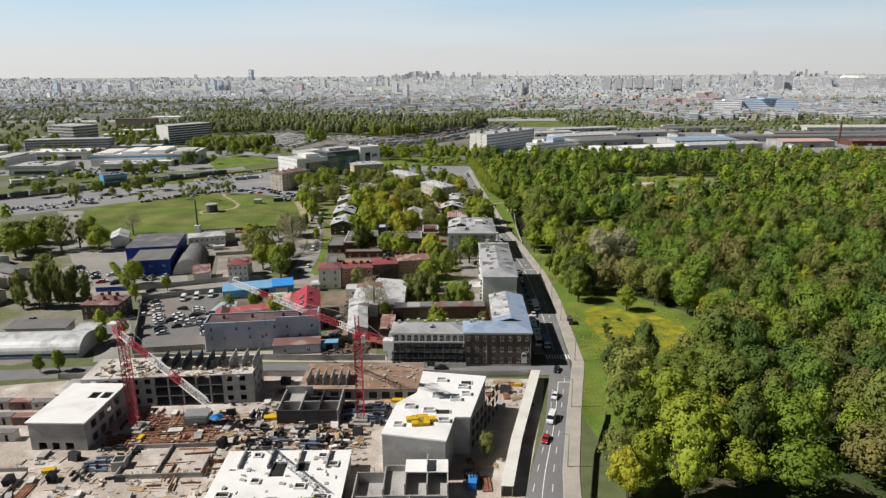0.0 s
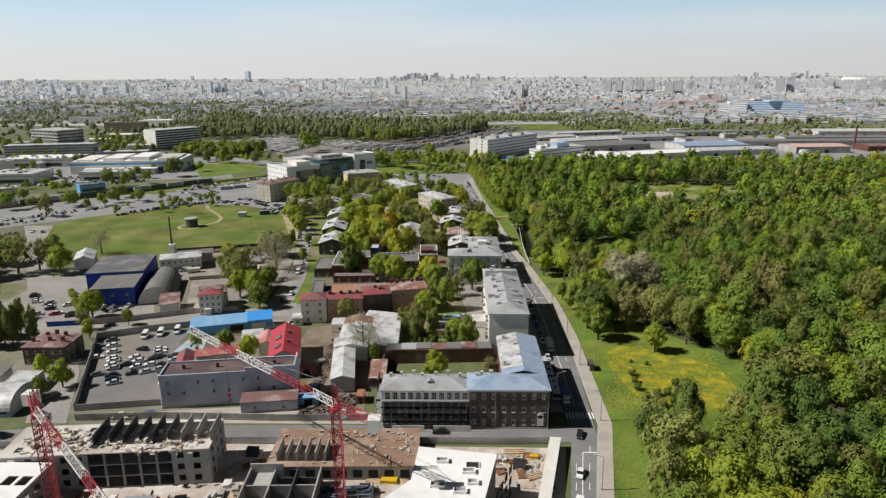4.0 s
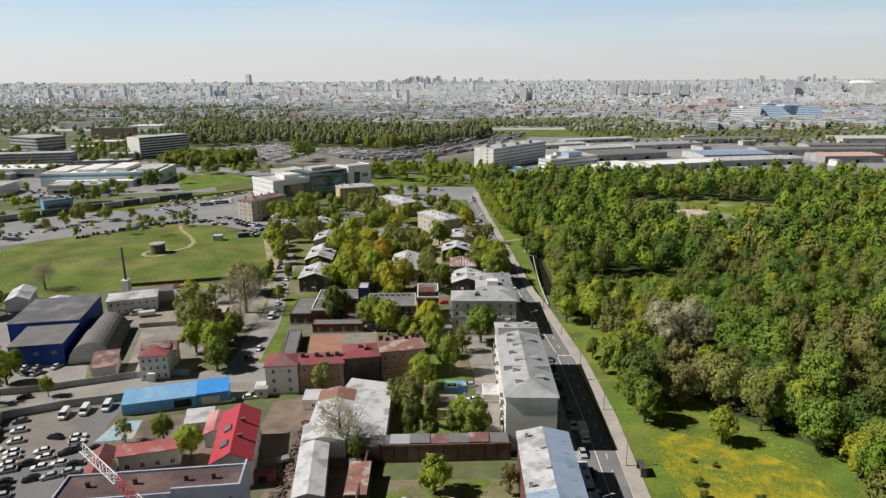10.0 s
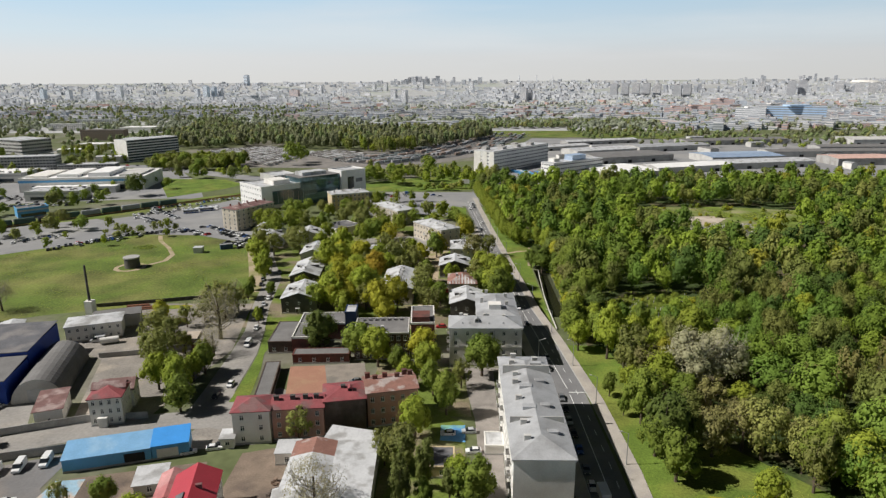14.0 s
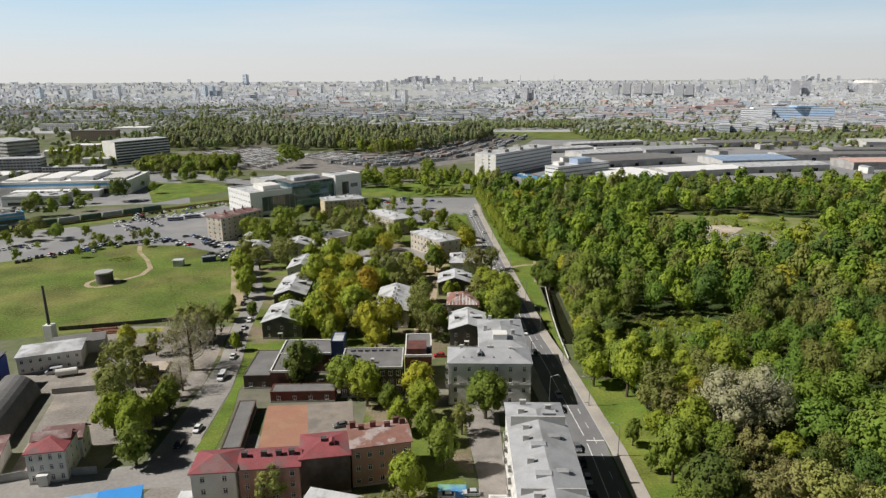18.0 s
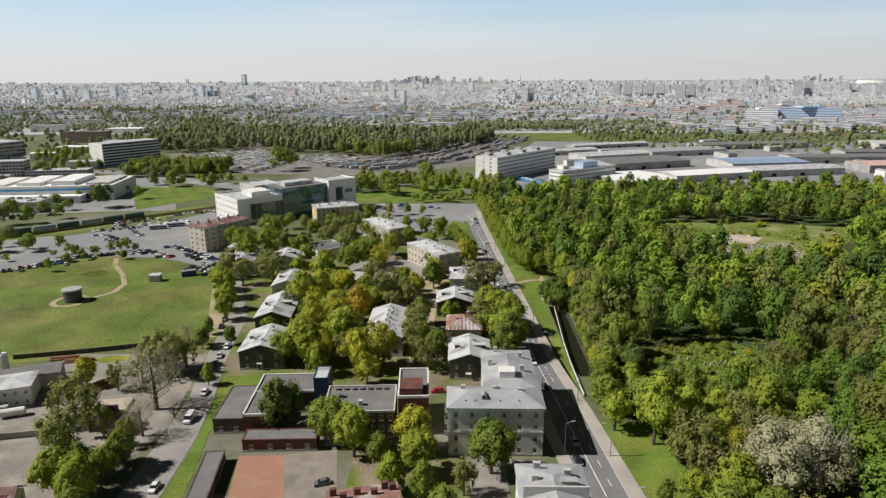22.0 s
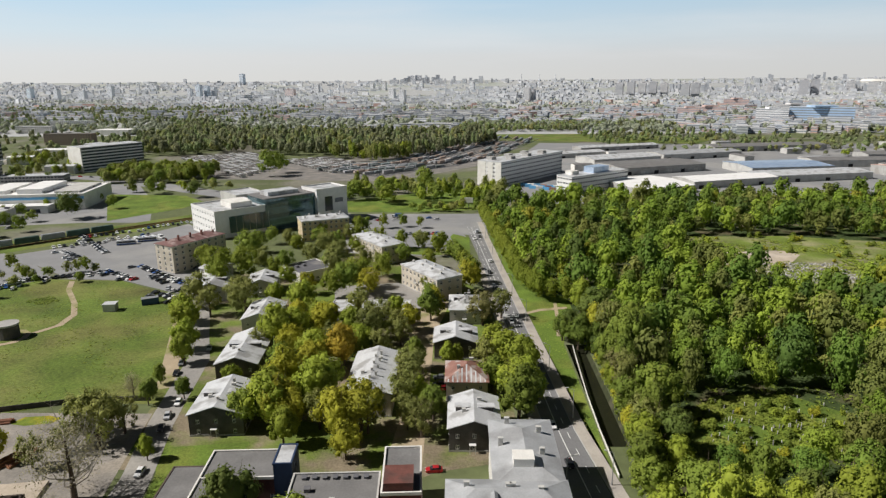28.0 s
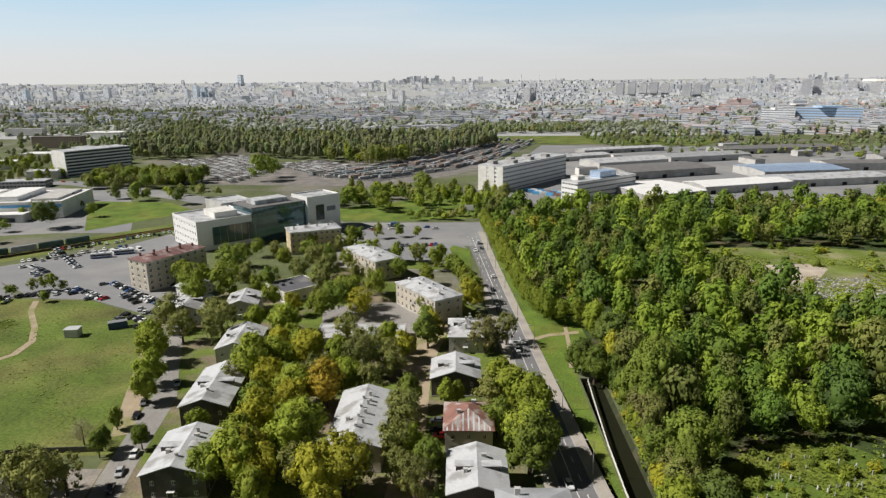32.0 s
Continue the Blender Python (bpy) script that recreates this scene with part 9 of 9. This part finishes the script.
for tx, ty, tr, tk in (
        (-12, 270, 5.5, 'l'), (8, 309, 6.8, 'g'), (0, 245, 4.3, 'l'), (19, 240, 2.2, 'l'), (12, 412, 6.7, 'l'), (19, 402, 7.4, 'l'), (-199, 370, 5.9, 's'), (-151, 317, 3.7, 'l'), (-27, 230, 2.4, 'g'), (-19, 257, 4.3, 'o'), (-8, 240, 2.8, 'g'), (-107, 441, 6.0, 'l'), (-96.5, 414, 4.8, 'l'), (-105, 327, 6.0, 'o'), (-108, 316, 4.6, 'o'), (-89, 325, 5.2, 's'), (-51, 330, 7.0, 'd'), (-36, 323, 6.1, 'g'), (-28, 316, 6.4, 'l'), (-30, 323, 4.7, 'l'), (-12, 318, 5.8, 'y'), (-10, 308, 5.5, 'l')):
    tree(tx, ty, tr, tk, group='trees among the houses')
for tx, ty, tr, tk in (
        (-52, 374, 6.9, 'y'), (-55, 395, 6.6, 'y'), (-42, 388, 7.2, 'l'), (-40, 412, 6.5, 'a'), (-49, 406, 5.5, 'y'), (-28, 370, 7.5, 'y'), (-30, 357, 4.6, 'y'), (-15, 396, 6.5, 'o'), (-11, 368, 4.8, 'o'), (-28, 418, 5.2, 'o'), (15, 407, 7.2, 'l'), (18, 384, 7.9, 'l'), (-10, 462, 4.9, 'y'), (-37, 511, 6.4, 'l'), (-61, 510, 8.0, 'o'), (-52, 489, 7.2, 'g'), (5, 505, 6.2, 'l'), (-119, 510, 8.4, 'l'), (-105, 510, 8.0, 'l'), (-105, 461, 5.8, 'o'), (-82, 356, 2.4, 'l'), (-250, 522, 4.8, 'g'), (-216, 510, 2.9, 'l'), (-90, 461, 8.0, 'o')):
    tree(tx, ty, tr, tk, group='trees among the houses')
for tx, ty, tr, tk in (
        (-66, 461, 7.2, 'l'), (-51, 438, 6.7, 'y'), (-41, 453, 6.9, 'o'), (-34, 431, 6.9, 'o'), (-22, 431, 4.9, 'o'), (-113, 452, 5.6, 'l'), (-100.5, 426, 5.2, 'l'), (-115, 473, 7.1, 'o'), (-73, 395, 3.4, 'l'), (-68, 428, 7.8, 'l'), (-56, 391, 6.2, 'y'), (-50, 412, 6.4, 'l'), (-42, 412, 6.7, 'a'), (-44, 383, 6.8, 'l'), (-54, 373, 7.6, 'l'), (-34, 367, 6.6, 'y'), (-26, 370, 5.7, 'o'), (-17, 382, 5.7, 'o'), (-18, 402, 4.8, 'o'), (-8, 377, 4.6, 'g'), (-31, 439, 7.0, 'o'), (-24, 436, 5.2, 'o'), (-41, 436, 5.8, 'l'), (-54, 441, 5.9, 'l')):
    tree(tx, ty, tr, tk, group='trees among the houses')
for tx, ty, tr, tk in (
        (-62, 436, 5.9, 'l'), (-12, 456, 5.7, 'g'), (-13, 473, 4.6, 'g'), (4, 493, 7.0, 'y'), (-57, 483, 6.4, 'l'), (-48, 497, 7.8, 'l'), (-41, 486, 6.4, 'y'), (-40, 516, 5.5, 'o'), (-114, 540, 8.7, 'g'), (-115, 560, 6.5, 'g'), (-113, 494, 7.0, 'l'), (-97, 473, 6.5, 'o'), (-132, 526, 6.1, 'l'), (-91, 509, 4.9, 'l'), (-81, 497, 5.2, 'l'), (-61, 453, 4.5, 'l'), (9, 407, 6.1, 'o'), (10, 396, 5.0, 'g'), (17, 379, 7.5, 'g'), (9, 451, 6.8, 'b'), (17, 459, 5.6, 'o'), (-4, 412, 3.3, 'l'), (-1, 414, 2.5, 'l'), (-48, 363, 4.5, 'l')):
    tree(tx, ty, tr, tk, group='trees among the houses')
for tx, ty, tr, tk in (
        (-86, 389, 2.7, 'g'), (-98, 362, 7.4, 'o'), (-103, 365, 6.9, 'o'), (-96, 389, 2.2, 'g'), (-11, 554, 6.1, 'l'), (-4, 548, 4.8, 'g'), (-34, 571, 4.5, 'g'), (-24, 570, 4.5, 'l'), (-46, 565, 6.3, 'l'), (-65, 610, 5.0, 'l'), (-68, 589, 4.1, 'o'), (-74, 554, 6.8, 'o'), (-78, 534, 5.9, 'o'), (-65, 544, 5.5, 'o')):
    tree(tx, ty, tr, tk, group='trees among the houses')

# ---- park ----
EDGE = [(35.5, 116), (39.5, 132), (44.5, 147), (49, 168), (49, 192), (50, 250), (50, 292), (47, 318), (48.6, 334), (49, 432), (43, 437), (50, 445), (48, 470), (38, 478), (33.5, 486), (30.5, 500), (25.5, 560), (21.5, 600), (18, 650), (20, 690)]


def free(x, y, r):
    if x < along(EDGE, y) + r * 0.45 or (x - 78) ** 2 + (y - 299) ** 2 < 12**2 or (x < 82 and 183 < y < 204) or (58 < x < 98 and 262 < y < 292 and r > 5.5):
        return False
    for poly in (MEADOW_E, GRAVES, CLEAR):
        cx, cy = sum(p[0] for p in poly) / len(poly), sum(p[1] for p in poly) / len(poly)
        if inside([(p[0] + (p[0] - cx) * 0.05, p[1] + (p[1] - cy) * 0.05) for p in poly], x, y):
            return False
    return True


prng = np.random.default_rng(3)
near, wood = [], {k + s: [] for k in "gldoyb" for s in "12"}
taken = {}
for _ in range(60000):
    y = float(prng.uniform(118, 706))
    x = float(prng.uniform(20, 0.74 * (y + 60)))
    r = float((5.0 if y < 250 else 4.2) + 4.8 * prng.random() ** 1.4)
    if y > 692 + 0.05 * min(x, 200) or not free(x, y, r):
        continue
    cell = (int(x // 10), int(y // 10))
    if any((x - a) ** 2 + (y - b) ** 2 < (0.71 * (r + c)) ** 2 for i in (-1, 0, 1) for j in (-1, 0, 1) for a, b, c in taken.get((cell[0] + i, cell[1] + j), ())):
        continue
    taken.setdefault(cell, []).append((x, y, r))
    n = 1.3 * noise.noise(Vector((x * 0.02, y * 0.02, 3.0))) + 0.36 * float(prng.normal())
    # kinds shift lighter farther off, which stands in for haze
    n += -0.22 if y < 300 else 0.28 if y > 400 else 0.0
    n += 0.22 if x > 105 and 370 < y < 530 else 0.0
    k = "b" if n < -0.9 else "o" if n < -0.38 else "d" if n < -0.2 else "g" if n < 0.22 else "l" if n < 0.6 else "y" if n < 0.68 else "o" if n < 1.0 else "l"
    h = r * float(prng.uniform(1.2, 1.9)) + float(prng.uniform(3.5, 11.0))
    if 56 < x < 98 and 262 < y < 296:
        h *= 0.75
    if (x < 92 and y < 340 and x - along(EDGE, y) < 42) or (x - along(EDGE, y) < 9 and y < 480):
        near.append((x, y, r, k, h))
    else:
        wood[k + "12"[int(prng.integers(2))]].append((x, y, r, h))
for x, y, r, k, h in near[:300]:
    tree(x, y, r, k, h, "park trees")
for x, y, r, k, h in near[300:]:
    wood[k + "1"].append((x, y, r, h))
TINT = {"g": ((0.12, 0.19, 0.03), (0.165, 0.235, 0.036)), "l": ((0.185, 0.265, 0.032), (0.235, 0.305, 0.038)), "d": ((0.085, 0.14, 0.028), (0.115, 0.165, 0.034)), "o": ((0.16, 0.185, 0.044), (0.215, 0.23, 0.056)), "y": ((0.27, 0.29, 0.032), (0.31, 0.3, 0.04)), "b": ((0.17, 0.155, 0.05), (0.205, 0.19, 0.062))}
for k, w in zip("gldoyb", ("green", "lime-green", "dark green", "olive", "yellow-green", "brown budding")):
    for s, c, v in zip("12", TINT[k], ("deeper", "paler")):
        m = leaf(f"{v}_{w}_woodland_leaves", c, tuple(1.16 * q for q in c))
        woods("park_woodland", [p for p in wood[k + s] if p[1] < 400], m, f"dense park woodland of {v} {w} spring trees", WOODS)
        woods("park_woodland", [p for p in wood[k + s] if p[1] >= 400], m, f"farther park woodland of {v} {w} spring trees", WOODS_FAR)
# single park trees on the lawn, and the row beside the road
for x, y, r, k in ((74, 298, 10.0, "w"), (83, 301, 9.5, "w"), (61, 302, 6.5, "b"), (45, 350, 5.5, "g"), (47, 359, 5.5, "l"), (50, 366, 5.5, "o"), (49.5, 380, 5.5, "g"), (50, 396, 6, "b"), (50.5, 410, 6.5, "g"), (43, 428, 5.5, "g"), (41, 438, 5, "d"), (44, 330, 5, "l"), (43.5, 339, 5.5, "g"), (72, 240, 4.4, "l"), (47.5, 295, 2.8, "g"), (49, 283, 2.0, "g"), (54, 251, 6.0, "g"), (52, 262, 5.0, "g"), (67, 262, 6.2, "b"), (76, 265, 6.5, "b"), (88, 251, 6.8, "g"), (97, 247, 6.6, "l"), (94, 257, 7, "g")):
    tree(x, y, r, k, group="park trees")
for i in range(40):
    y = 480 + i * 4.5
    tree(along(EDGE, y) - 1.4 + float(prng.normal()) * 0.4, y, 3.9 + float(prng.uniform(0, 0.7)), "l", 13.5 + float(prng.uniform(-0.8, 1.0)), "row of trees by the road")
# round clipped bushes in the dandelion meadow
BUSH = fast_mesh("bush", WOODS[0][0], np.arange(WOODS[0][1] * 4).reshape(-1, 4), WOODS[0][2], LEAVES["d"])
for x, y, r in ((59, 221, 1.7), (58.5, 216, 1.6), (58, 211, 1.8), (59.5, 206, 1.5), (63, 207, 1.9), (66.5, 208, 1.8), (71, 214, 1.9), (63, 201, 1.4), (66, 229, 1.1), (61, 231, 0.9)):
    b = new("bush", BUSH)
    b.matrix_basis = Matrix.LocRotScale((x, y, r * 0.75), None, (r, r, r * 0.9))
    tagged(b, "small round dark green bush on the lawn", "bush", "bushes on the meadow")
# dandelions
s = Shape()
for _ in range(12000):
    x, y = float(prng.uniform(51, 92)), float(prng.uniform(197, 247))
    n = noise.noise(Vector((x * 0.13, y * 0.13, 0))) + 0.5 * noise.noise(Vector((x * 0.5, y * 0.5, 0)))
    if n > -0.2 and inside(MEADOW_E, x, y) and inside([(51, 198), (84, 197), (95, 216), (88, 238), (70, 246), (54, 240)], x, y):
        r, a = float(prng.uniform(0.05, 0.1)), float(prng.uniform(0, 6.28))
        s.face([(x + r * math.cos(a + j * 1.2566), y + r * math.sin(a + j * 1.2566), 0.13 + float(prng.uniform(0, 0.08))) for j in range(5)])
tagged(part("dandelions", s, mat("dandelion_flower", (0.62, 0.42, 0.01), 0.9, var=0.2, scale=1, island=0.5, bump=0)), "clumps of yellow dandelions in the grass", "flowers", "", "stuff")
# grave stones in the clearing
STONE = Shape().hull([(-0.32, -0.09, 0), (0.32, -0.09, 0), (0.32, 0.09, 0), (-0.32, 0.09, 0)], [(-0.26, -0.07, 1.0), (0.26, -0.07, 1.0), (0.26, 0.07, 1.0), (-0.26, 0.07, 1.0)]).mesh("grave_stone", [mat("grave_granite", (0.45, 0.44, 0.42), 0.85, rand=0.7)])
count = 0
while count < 80:
    x, y = float(prng.uniform(68, 124)), float(prng.uniform(356, 400))
    if inside(GRAVES, x, y):
        o = new("grave_stone", STONE)
        o.matrix_basis = Matrix.LocRotScale((x, y, 0.03), Euler((float(prng.normal()) * 0.06, 0, float(prng.normal()) * 0.3 + 1.0)), (1, 1, float(prng.uniform(0.7, 1.5))))
        tagged(o, "weathered grey grave stone in the grass", "grave stone", "grave stones")
        count += 1
s = Shape()
for _ in range(620):
    x, y = float(prng.uniform(150, 198)), float(prng.uniform(506, 540))
    a, b, c = (float(v) for v in prng.uniform(0.2, 0.75, 3))
    s.hull([(x - a, y - b, 0), (x + a, y - b, 0), (x + a, y + b, 0), (x - a, y + b, 0)], [(x - a * 0.6, y - b * 0.5, c), (x + a * 0.5, y - b * 0.6, c), (x + a * 0.6, y + b * 0.5, c * 0.8), (x - a * 0.5, y + b * 0.6, c * 0.9)])
tagged(part("rubble_and_graves", s, mat("pale_rubble", (0.32, 0.31, 0.29), 0.9, island=0.9)), "low pale stones and graves spread over the clearing", "stones", "", "stuff")
s = Shape()
for _ in range(700):
    x, y = float(prng.uniform(66, 125)), float(prng.uniform(354, 400))
    r = float(prng.uniform(0.3, 0.9))
    for j in range(5):
        a = float(prng.uniform(0, 6.28))
        s.face([(x, y, 0), (x + r * math.cos(a), y + r * math.sin(a), r * 0.7), (x + r * math.cos(a + 0.7), y + r * math.sin(a + 0.7), r * 0.6)])
tagged(part("undergrowth", s, LEAVES["g"]), "low green undergrowth between the graves", "undergrowth", "", "stuff")
# shrubs in the clearings and along the park's edge
SHRUB = {k: fast_mesh("shrub", WOODS_FAR[i][0], np.arange(WOODS_FAR[i][1] * 4).reshape(-1, 4), WOODS_FAR[i][2], LEAVES[k]) for i, k in enumerate("gly")}
shrubs = 0
while shrubs < 110:
    i = shrubs % 3
    poly = (GRAVES, CLEAR, GRAVES)[i]
    x, y = (float(prng.uniform(56, 122)), float(prng.uniform(336, 398))) if i != 1 else (float(prng.uniform(120, 262)), float(prng.uniform(512, 612)))
    if not inside(poly, x, y) or noise.noise(Vector((x * 0.06, y * 0.06, 1))) < -0.1:
        continue
    r = float(prng.uniform(1.0, 2.6)) * (1 if i != 1 else 1.25)
    b = new("shrub", SHRUB["gly"[int(prng.choice(3, p=[0.5, 0.4, 0.1]))]])
    b.matrix_basis = Matrix.LocRotScale((x, y, r * 0.55), Euler((0, 0, float(prng.uniform(0, 6)))), (r, r, r * float(prng.uniform(0.7, 1.3))))
    tagged(b, "loose green shrub in the park clearing", "shrub", "shrubs in the clearings")
    shrubs += 1
# grass tufts on the open land
def tufts(name, poly, count, size, material, label, z=0.03, rough=0.05):
    xs, ys = [p[0] for p in poly], [p[1] for p in poly]
    v = []
    for _ in range(count):
        x, y = float(prng.uniform(min(xs), max(xs))), float(prng.uniform(min(ys), max(ys)))
        n = noise.noise(Vector((x * rough, y * rough, 8)))
        if n < -0.05 - (rough < 0.01) or not inside(poly, x, y):
            continue
        r, a = size * float(prng.uniform(0.5, 1.3)) * (0.7 + n), float(prng.uniform(0, 6.28))
        for j in (0, 2.1, 4.2):
            c, e = math.cos(a + j), math.sin(a + j)
            v += [(x - e * r * 0.5, y + c * r * 0.5, z), (x + e * r * 0.5, y - c * r * 0.5, z), (x + c * r + e * r * 0.4, y + e * r - c * r * 0.4, z + r * 0.4), (x + c * r - e * r * 0.4, y + e * r + c * r * 0.4, z + r * 0.4)]
    q = np.arange(len(v)).reshape(-1, 4)
    tagged(new(name, fast_mesh(name, np.array(v), q, np.zeros((0, 3), int), material)), label, "grass", "", "stuff")


TUFT = leaf("grass_blades", (0.21, 0.27, 0.04), (0.27, 0.3, 0.06))
tufts("meadow_grass", FIELD, 6000, 0.36, TUFT, "tufts of taller grass over the meadow")
tufts("lawn_grass", LAWN, 4000, 0.32, TUFT, "tufts of grass on the park lawn", 0.035)
tufts("lawn_grass", MEADOW_E, 2500, 0.34, TUFT, "tufts of grass in the sunny park opening", 0.05)
tufts("clearing_grass", CLEAR, 5000, 1.0, TUFT, "rough tall grass in the park clearing", 0.05)
tufts("clearing_grass", GRAVES, 5000, 0.9, TUFT, "rough tall grass between the old graves", 0.05)
tufts("tall_grass", [(-197, 478), (-186, 473), (-180, 479), (-190, 487)], 260, 0.9, LEAVES["g"], "dark patch of tall grass in the meadow", 0.03, 0.001)
for x, y, r, h in ((-13.5, 240, 3.2, 19), (-8, 247, 3.2, 20), (-2, 243, 2.6, 13), (-13, 254, 3.4, 18)):
    tree(x, y, r, "T", h, "tall trees in the yard")
for x, y, r, k in ((-91, 320, 3.2, "o"), (-94.6, 369, 5.0, "o"), (-88, 304, 4.2, "l"), (-100, 326, 3.4, "o"), (-89, 312, 3.2, "g"), (-95, 304, 4, "g"), (-110, 352, 4, "o"), (-122, 355, 4, "y")):
    tree(x, y, r, k, group="trees beside the side street")
# trees between the houses and the junction
for x, y, r, k in ((7, 506, 4.2, "g"), (4, 516, 4.5, "o"), (2, 528, 4.6, "l"), (-1, 540, 4.4, "g"), (-4, 551, 4, "l"), (-12, 562, 4, "g"), (-22, 566, 4.4, "o"), (-34, 566, 4.2, "l"), (-46, 570, 4.4, "g"), (-54, 580, 4, "g"), (-62, 592, 4.4, "l"), (-10, 577, 3, "g"), (-20, 580, 2.6, "l"), (-60, 612, 4, "g"), (-50, 622, 4, "l"), (-38, 626, 3.6, "g"), (-26, 622, 3.2, "l"), (-44, 548, 5, "o"), (-58, 556, 5, "l"), (-70, 566, 5, "g"), (-82, 572, 5.5, "g"), (-92, 560, 5, "l"), (-100, 572, 5, "o"), (-112, 580, 5, "g"), (-84, 590, 4.5, "l")):
    tree(x, y, r, k, group="trees at the junction")
# more crowns that hide the ground among the timber houses
for x, y, r, k in ((-62, 372, 5.2, "g"), (-58, 384, 5.6, "l"), (-48, 372, 5.4, "y"), (-60, 404, 5.0, "g"), (-40, 372, 5.2, "o"), (-60, 420, 5.4, "y"), (-36, 420, 5.6, "l"), (-46, 424, 5.2, "o"), (-15, 372, 4.4, "o"), (-16, 410, 4.6, "g"), (-13, 384, 4.2, "l"), (-72, 420, 4.6, "o"),
                   (-70, 472, 5, "g"), (-26, 452, 5, "l"), (-20, 445, 4.6, "y"), (-64, 447, 5, "y"), (-80, 470, 5, "l"), (-88, 520, 5.5, "g"), (-102, 528, 5.5, "o"), (-30, 538, 5, "g"), (-16, 530, 4.6, "l"), (-50, 530, 5.4, "o"), (-66, 526, 5.4, "g"), (-14, 488, 4.6, "o"), (-70, 488, 4.6, "y")):
    tree(x, y, r, k, group="trees among the houses")
# trees that overhang the canal, and loose ones at the meadow's edge
for i, k in enumerate("gobglogdg"):
    tree(48.8 + (i * 7 % 4) * 0.5, 367 + i * 7.4, 3.6 + (i % 3) * 0.5, k, 10 + i % 3, "trees over the canal")
for x, y, r, k in ((-106, 371, 3.8, "o"), (-95.5, 385, 2.8, "g"), (-98, 399, 2.4, "g"), (-103, 391, 3.0, "s")):
    tree(x, y, r, k, group="trees beside the side street")
# trees on and beside the building site
tree(-28, 97, 4.6, "l", 15, "trees by the building site")
tree(9.4, 134, 2.6, "o", 8, "trees by the building site")
for x, y, r in ((-131, 181.5, 2.6), (-137, 180.5, 2.0), (-128, 203, 2.6)):
    tree(x, y, r, "g", group="trees by the building site")
patch("yard_lawn", [(-26, 288), (-8, 282), (4, 282), (2, 315), (-28, 318), (-28, 300)], 0.032, YARDGRASS, "shaded grass between the school and the old houses", "lawn")
for x, y, r, k, h in ((-3.5, 283, 4.6, "g", 15), (-8, 295, 4.2, "g", 12), (-16, 300, 4.0, "l", 11), (1, 300, 3.6, "o", 11), (-20, 311, 3.8, "g", 10)):
    tree(x, y, r, k, h, "trees in the yard")
# bushes along the canal
for i in range(22):
    r = float(prng.uniform(1.8, 3.2))
    b = new("shrub", SHRUB["lygl"[i % 4]])
    b.matrix_basis = Matrix.LocRotScale((47.4 + float(prng.uniform(0, 2)), 362 + i * 3.3, r * 0.55), Euler((0, 0, i)), (r, r, r * float(prng.uniform(0.7, 1.1))))
    tagged(b, "drooping lime-green shrub on the canal bank", "shrub", "shrubs along the canal")
# park paths
s = Shape()
strip(s, [(27.5, 466), (34, 470), (46, 473)], [(28, 463.5), (34, 467.5), (46, 470.5)], 0.03, 0.06)
strip(s, [(41, 478), (39.5, 460), (37, 440)], [(42.5, 478), (41, 460), (38.4, 440)], 0.03, 0.066)
setting("park_path", s, DIRT, "pale gravel path through the park lawn", "path")
# the single trees beyond the houses, joined by colour
for k, spots in DISTANT.items():
    woods("distant_trees", spots, LEAVES[k], f"{WORDS[k].split(' ')[0]} trees along the avenue, car parks and railway", WOODS)
